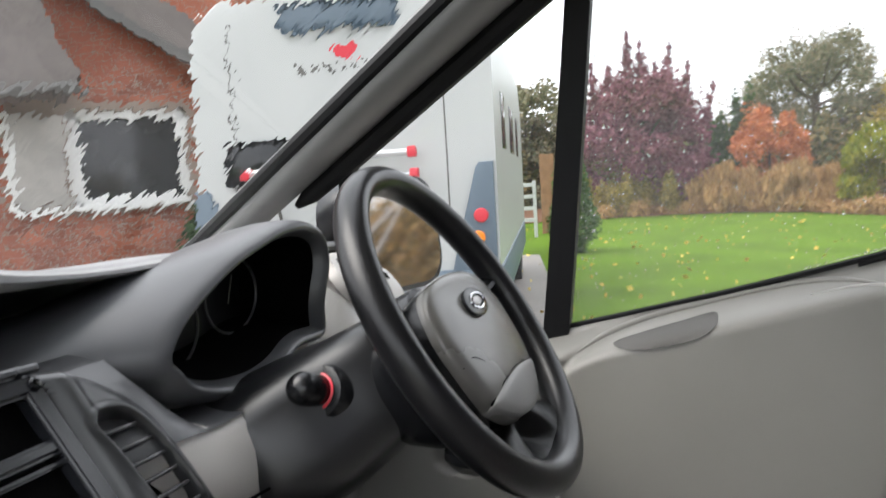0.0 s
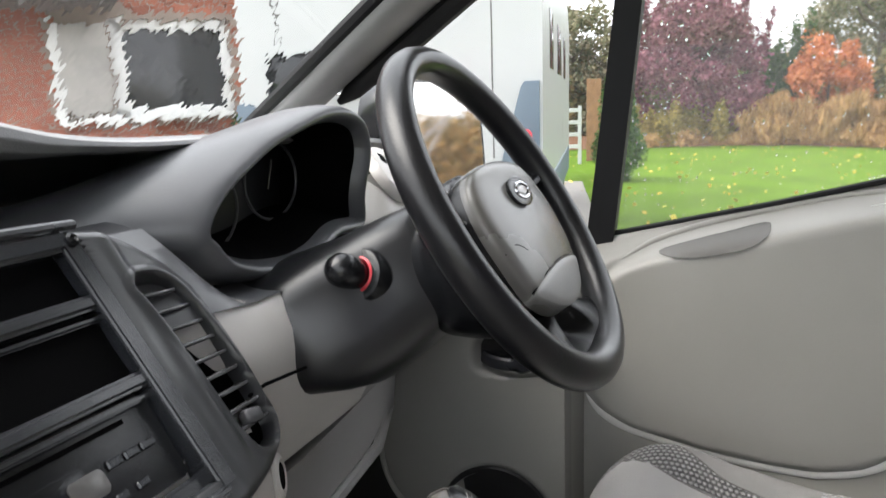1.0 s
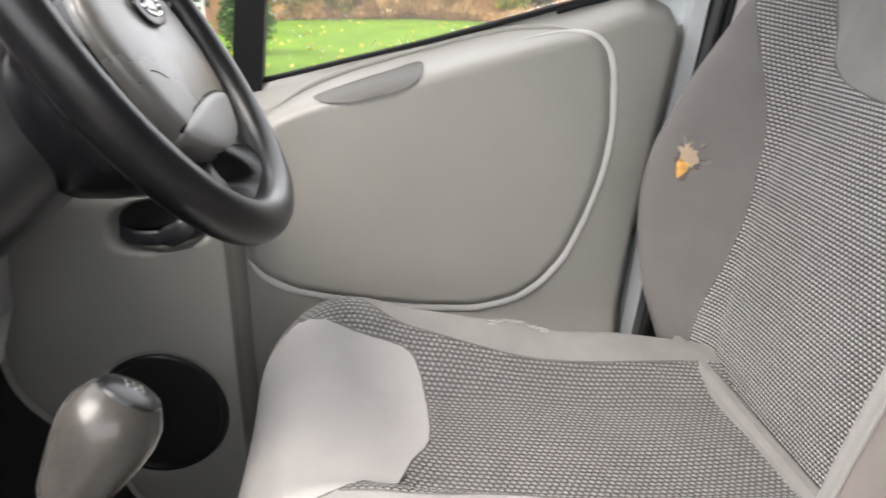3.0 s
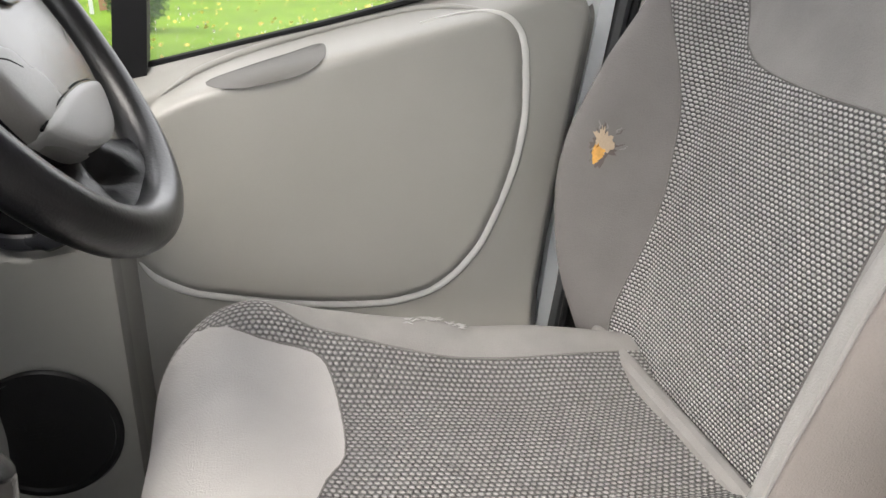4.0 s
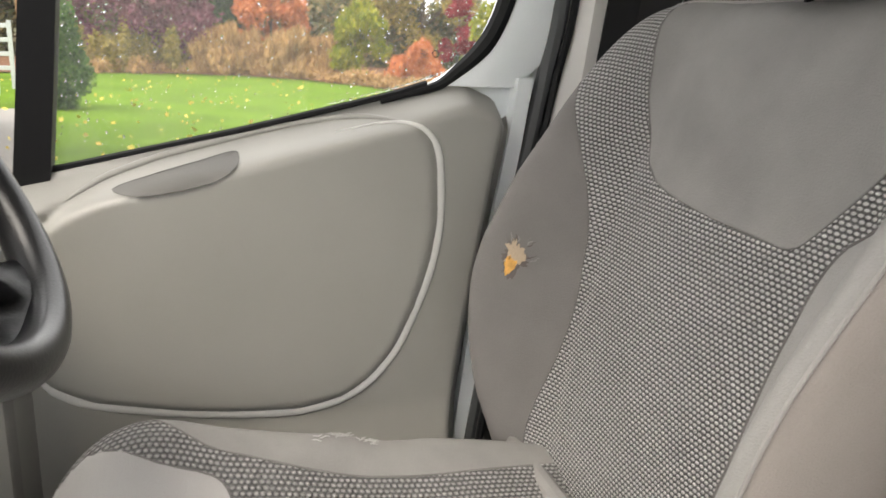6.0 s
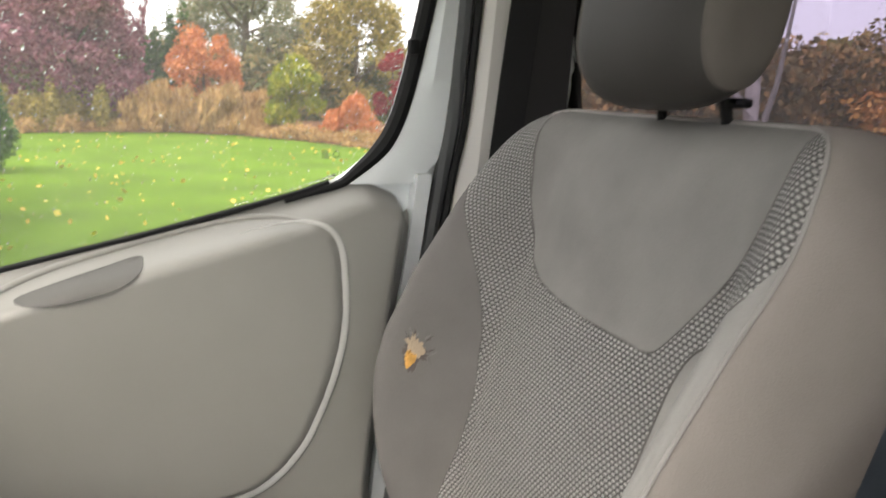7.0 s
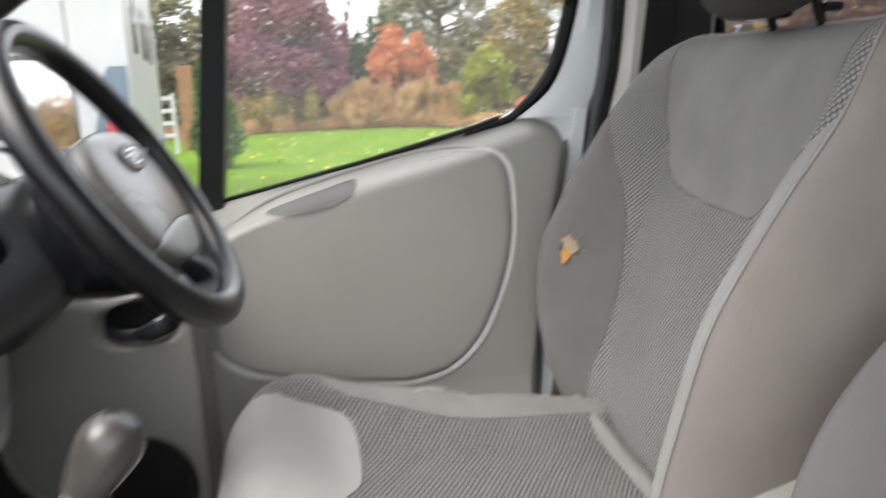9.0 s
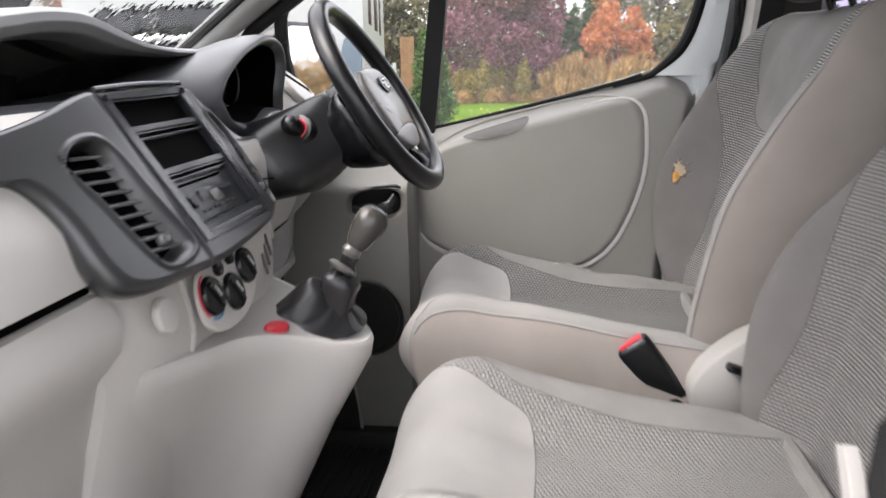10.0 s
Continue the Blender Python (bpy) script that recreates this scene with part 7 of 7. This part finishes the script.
plant("shrub", "pale brown ornamental grasses along the lawn", "grass clump", dome(-89.3, -94.7, 26.2, 0.0, 1.45, 26, 16000, 91, 0.5, 4.0), 0.03, BROWNGRASS, 18, upright=1.1, shape=11.0)
plant("shrub", "tall tawny grasses along the lawn", "grass clump", dome(-94.0, -100.2, 25.6, 0.0, 1.45, 28, 17000, 92, 0.5, 4.0), 0.03, BROWNGRASS, 19, upright=1.1, shape=11.0)


def bed_edge(b):
    """How far off the lawn's far edge lies on a bearing."""
    return soft_along([(-114, 18.0), (-108, 19.0), (-102, 22.0), (-95, 25.0), (-88, 25.6), (-76, 24.0)], b)


rnd = random.Random(94)
low = []
for k in range(90):
    b = -81 - 32 * (k + rnd.random()) / 90
    h = rnd.uniform(0.12, 0.40)
    low.append((spot(b, bed_edge(b) + rnd.uniform(0.1, 1.0), h * 0.6), (rnd.uniform(0.25, 0.5), 0.4, h), 230))
plant("shrub", "low russet planting at the lawn's edge", "shrub", low, 0.04, BROWNGRASS, 28, upright=0.5, shape=3.0)
plant("tree", "dark green tree beyond the drive", "tree", dome(-74.6, -82.8, 32, 0.3, 5.6, 40, 16000, 95, 0.9), 0.1, OAK, 20, trunk=(spot(-78.6, 32), spot(-78.6, 32, 5), 7, 1.6, 0.16, 21))
wood = foliage("far_wood", leaves(lumps(-70, -118, 32, 0.0, 2.9, 60, 60000, 96, 2) + lumps(-66, -118, 37, 0.0, 3.8, 50, 50000, 97, 3) + lumps(-66, -118, 52, 0.5, 5.4, 40, 26000, 98, 4), 0.14, 22), leaf_material("mixed_wood_leaf", (0.045, 0.06, 0.026), (0.20, 0.14, 0.06), (0.10, 0.095, 0.04)))
tagged(wood, "mixed autumn woodland behind the garden", "woodland", kind="stuff")
wood2 = foliage("far_wood", leaves(lumps(-118, -300, 34, 0.0, 4.6, 40, 16000, 99, 4), 0.4, 23), OLIVE)
tagged(wood2, "autumn trees round the rest of the garden", "woodland", kind="stuff")
EARTH = material("border_leaf_litter", (0.13, 0.055, 0.02), 0.95, bump=1.0, scale=20, vary=0.45, blotch=3)
bed = part("flower_bed", grid(lambda u, v: spot(-76 - 38 * u, bed_edge(-76 - 38 * u) + 0.15 * math.sin(u * 60) + 10 * v, 0.03 + 0.2 * v), 60, 6), EARTH)
tagged(bed, "flower bed covered with brown fallen leaves", "flower bed", kind="structure")
lit = foliage("fallen_leaves", leaves([(spot(-74 - 40 * k / 59, 6.5 + 17 * ((k * 7) % 13) / 12, 0.0), (1.6, 1.6, 0.01), 8) for k in range(60)], 0.056, 31, 0.0, 1.2), GOLD)
tagged(lit, "yellow fallen leaves scattered on the grass", "leaves", kind="stuff")

# beech hedge and birch close behind the van's side window
HX = lambda y: 3.9 + 0.06 * (y + 3)
hb = []
for k in range(26):
    y = -2.6 - 0.42 * k
    for zz, cnt in ((0.30, 1500), (0.85, 2400), (1.38, 2600), (1.66, 1800)):
        hb.append(((HX(y), y, zz + 0.06 * math.sin(y * 5)), (0.42, 0.36, 0.36), cnt))
hedge = thing("hedge", "tall beech hedge in green and copper autumn leaf", "hedge")
foliage("leaf_mass", leaves(hb, 0.030, 41), BEECH, hedge)
foliage("copper_leaves", leaves([((HX(y) - 0.34, y, z), (0.12, 0.4, 0.25), 700) for y, z in ((-5.2, 1.2), (-6.0, 0.95), (-4.4, 1.4), (-5.6, 0.6), (-6.6, 0.7), (-7.2, 1.2))], 0.032, 43), COPPER, hedge, "bright copper leaves")
birch = thing("tree", "slender bare birch beside the hedge", "tree")
part("trunk", limbs(spot(-133.6, 4.9), spot(-133.0, 4.9, 4.6), 12, 0.9, 0.055, 44), BIRCH, birch)
foliage("twig_leaves", leaves([(spot(-132, 5.0, 2.9), (1.2, 1.2, 0.9), 260)], 0.03, 45), BEECH, birch)
birch2 = thing("tree", "bare thin-stemmed tree beside the van", "tree")
part("trunk", limbs(spot(-124.5, 7.5), spot(-124.0, 7.5, 5.2), 14, 1.3, 0.06, 47), BIRCH, birch2)

# board fence by the drive
fence = thing("fence", "brown wooden board fence end beyond the motorhome", "fence")
for k in range(4):
    part("board", rbox((0.03, 0.085, 2.0 - 0.02 * (k % 3)), pose(19.33, 3.86 - 0.088 * k, 1.0, 0, 0, 8), 0.004, 1), FENCE, fence)
for z in (0.4, 1.6):
    part("rail", tube([(19.38, 3.92, z), (19.38, 3.55, z)], 0.035, 6), FENCE, fence)
gate = thing("garden_gate", "white painted timber gate at the end of the drive", "gate")
for z in (0.42, 0.70, 0.98, 1.26):
    part("rail", rbox((0.04, 0.95, 0.09), pose(18.3, 4.32, z), 0.006, 1), WHITE, gate)
for y in (3.87, 4.78):
    part("stile", rbox((0.05, 0.08, 1.36), pose(18.3, y, 0.68), 0.006, 1), WHITE, gate)

# ---- rain on the glass ----
WATER = bpy.data.materials.new("water_drop")
WATER.use_nodes = True
wb = WATER.node_tree.nodes["Principled BSDF"]
wb.inputs["Transmission Weight"].default_value, wb.inputs["IOR"].default_value, wb.inputs["Roughness"].default_value = 1.0, 1.33, 0.0


def rain(place, count, seed, r0, r1, cluster=0.0):
    """Small domed drops on a pane; place(u, v) gives a spot and the outward normal is +x or -x."""
    rnd = random.Random(seed)
    verts, faces = [], []
    for _ in range(count):
        u, v = rnd.random(), rnd.random()
        if cluster:
            u = u ** cluster
        c = Vector(place(u, v))
        r = r0 + (r1 - r0) * rnd.random() ** 3
        tall = 1.0 + 0.8 * rnd.random()
        i = len(verts)
        for ring, h in ((1.0, 0.0), (0.7, 0.45)):
            for k in range(7):
                a = 2 * math.pi * k / 7
                verts.append((c.x + h * r, c.y + ring * r * math.cos(a), c.z + tall * ring * r * math.sin(a)))
        verts.append((c.x + 0.62 * r, c.y, c.z))
        for k in range(7):
            m = (k + 1) % 7
            faces.append((i + k, i + m, i + 7 + m, i + 7 + k))
            faces.append((i + 7 + k, i + 7 + m, i + 14))
    me = bpy.data.meshes.new("raindrops")
    me.from_pydata([tuple(q) for q in verts], [], faces)
    b = bmesh.new()
    b.from_mesh(me)
    bpy.data.meshes.remove(me)
    return b


def on_door(u, v):
    z = 1.27 + 0.6 * v
    yb = 0.462 - 0.118 * (z - 1.25)
    yr = along([(b, a) for a, b in REAR_EDGE], z) if z > 1.366 else -0.02
    lo = along(SILL, yb + (yr - yb) * u) + 0.01
    z = max(z, lo)
    return (lean_x(z) + 0.001, yb + (yr - yb) * u, z)


d1 = part("raindrops", rain(on_door, 900, 5, 0.0005, 0.0016), WATER, door, "raindrops on the side glass", 180)
d1["kind"] = "stuff"
d2 = part("raindrops", rain(lambda u, v: on_door(1 - 0.30 * u * u, v), 620, 6, 0.0006, 0.0019), WATER, door, "raindrops near the glass edge", 180)
d2["kind"] = "stuff"
d3 = part("raindrops", rain(lambda u, v: on_door(0.12 * u, v), 90, 7, 0.0006, 0.0022), WATER, door, "raindrops near the bar", 180)
d3["kind"] = "stuff"
d4 = part("raindrops", rain(lambda u, v: (0.885, -0.45 - 0.86 * u, 1.31 + 0.47 * v), 700, 9, 0.0008, 0.0022), WATER, wall_right, "raindrops on the tinted glass", 180)
d4["kind"] = "stuff"
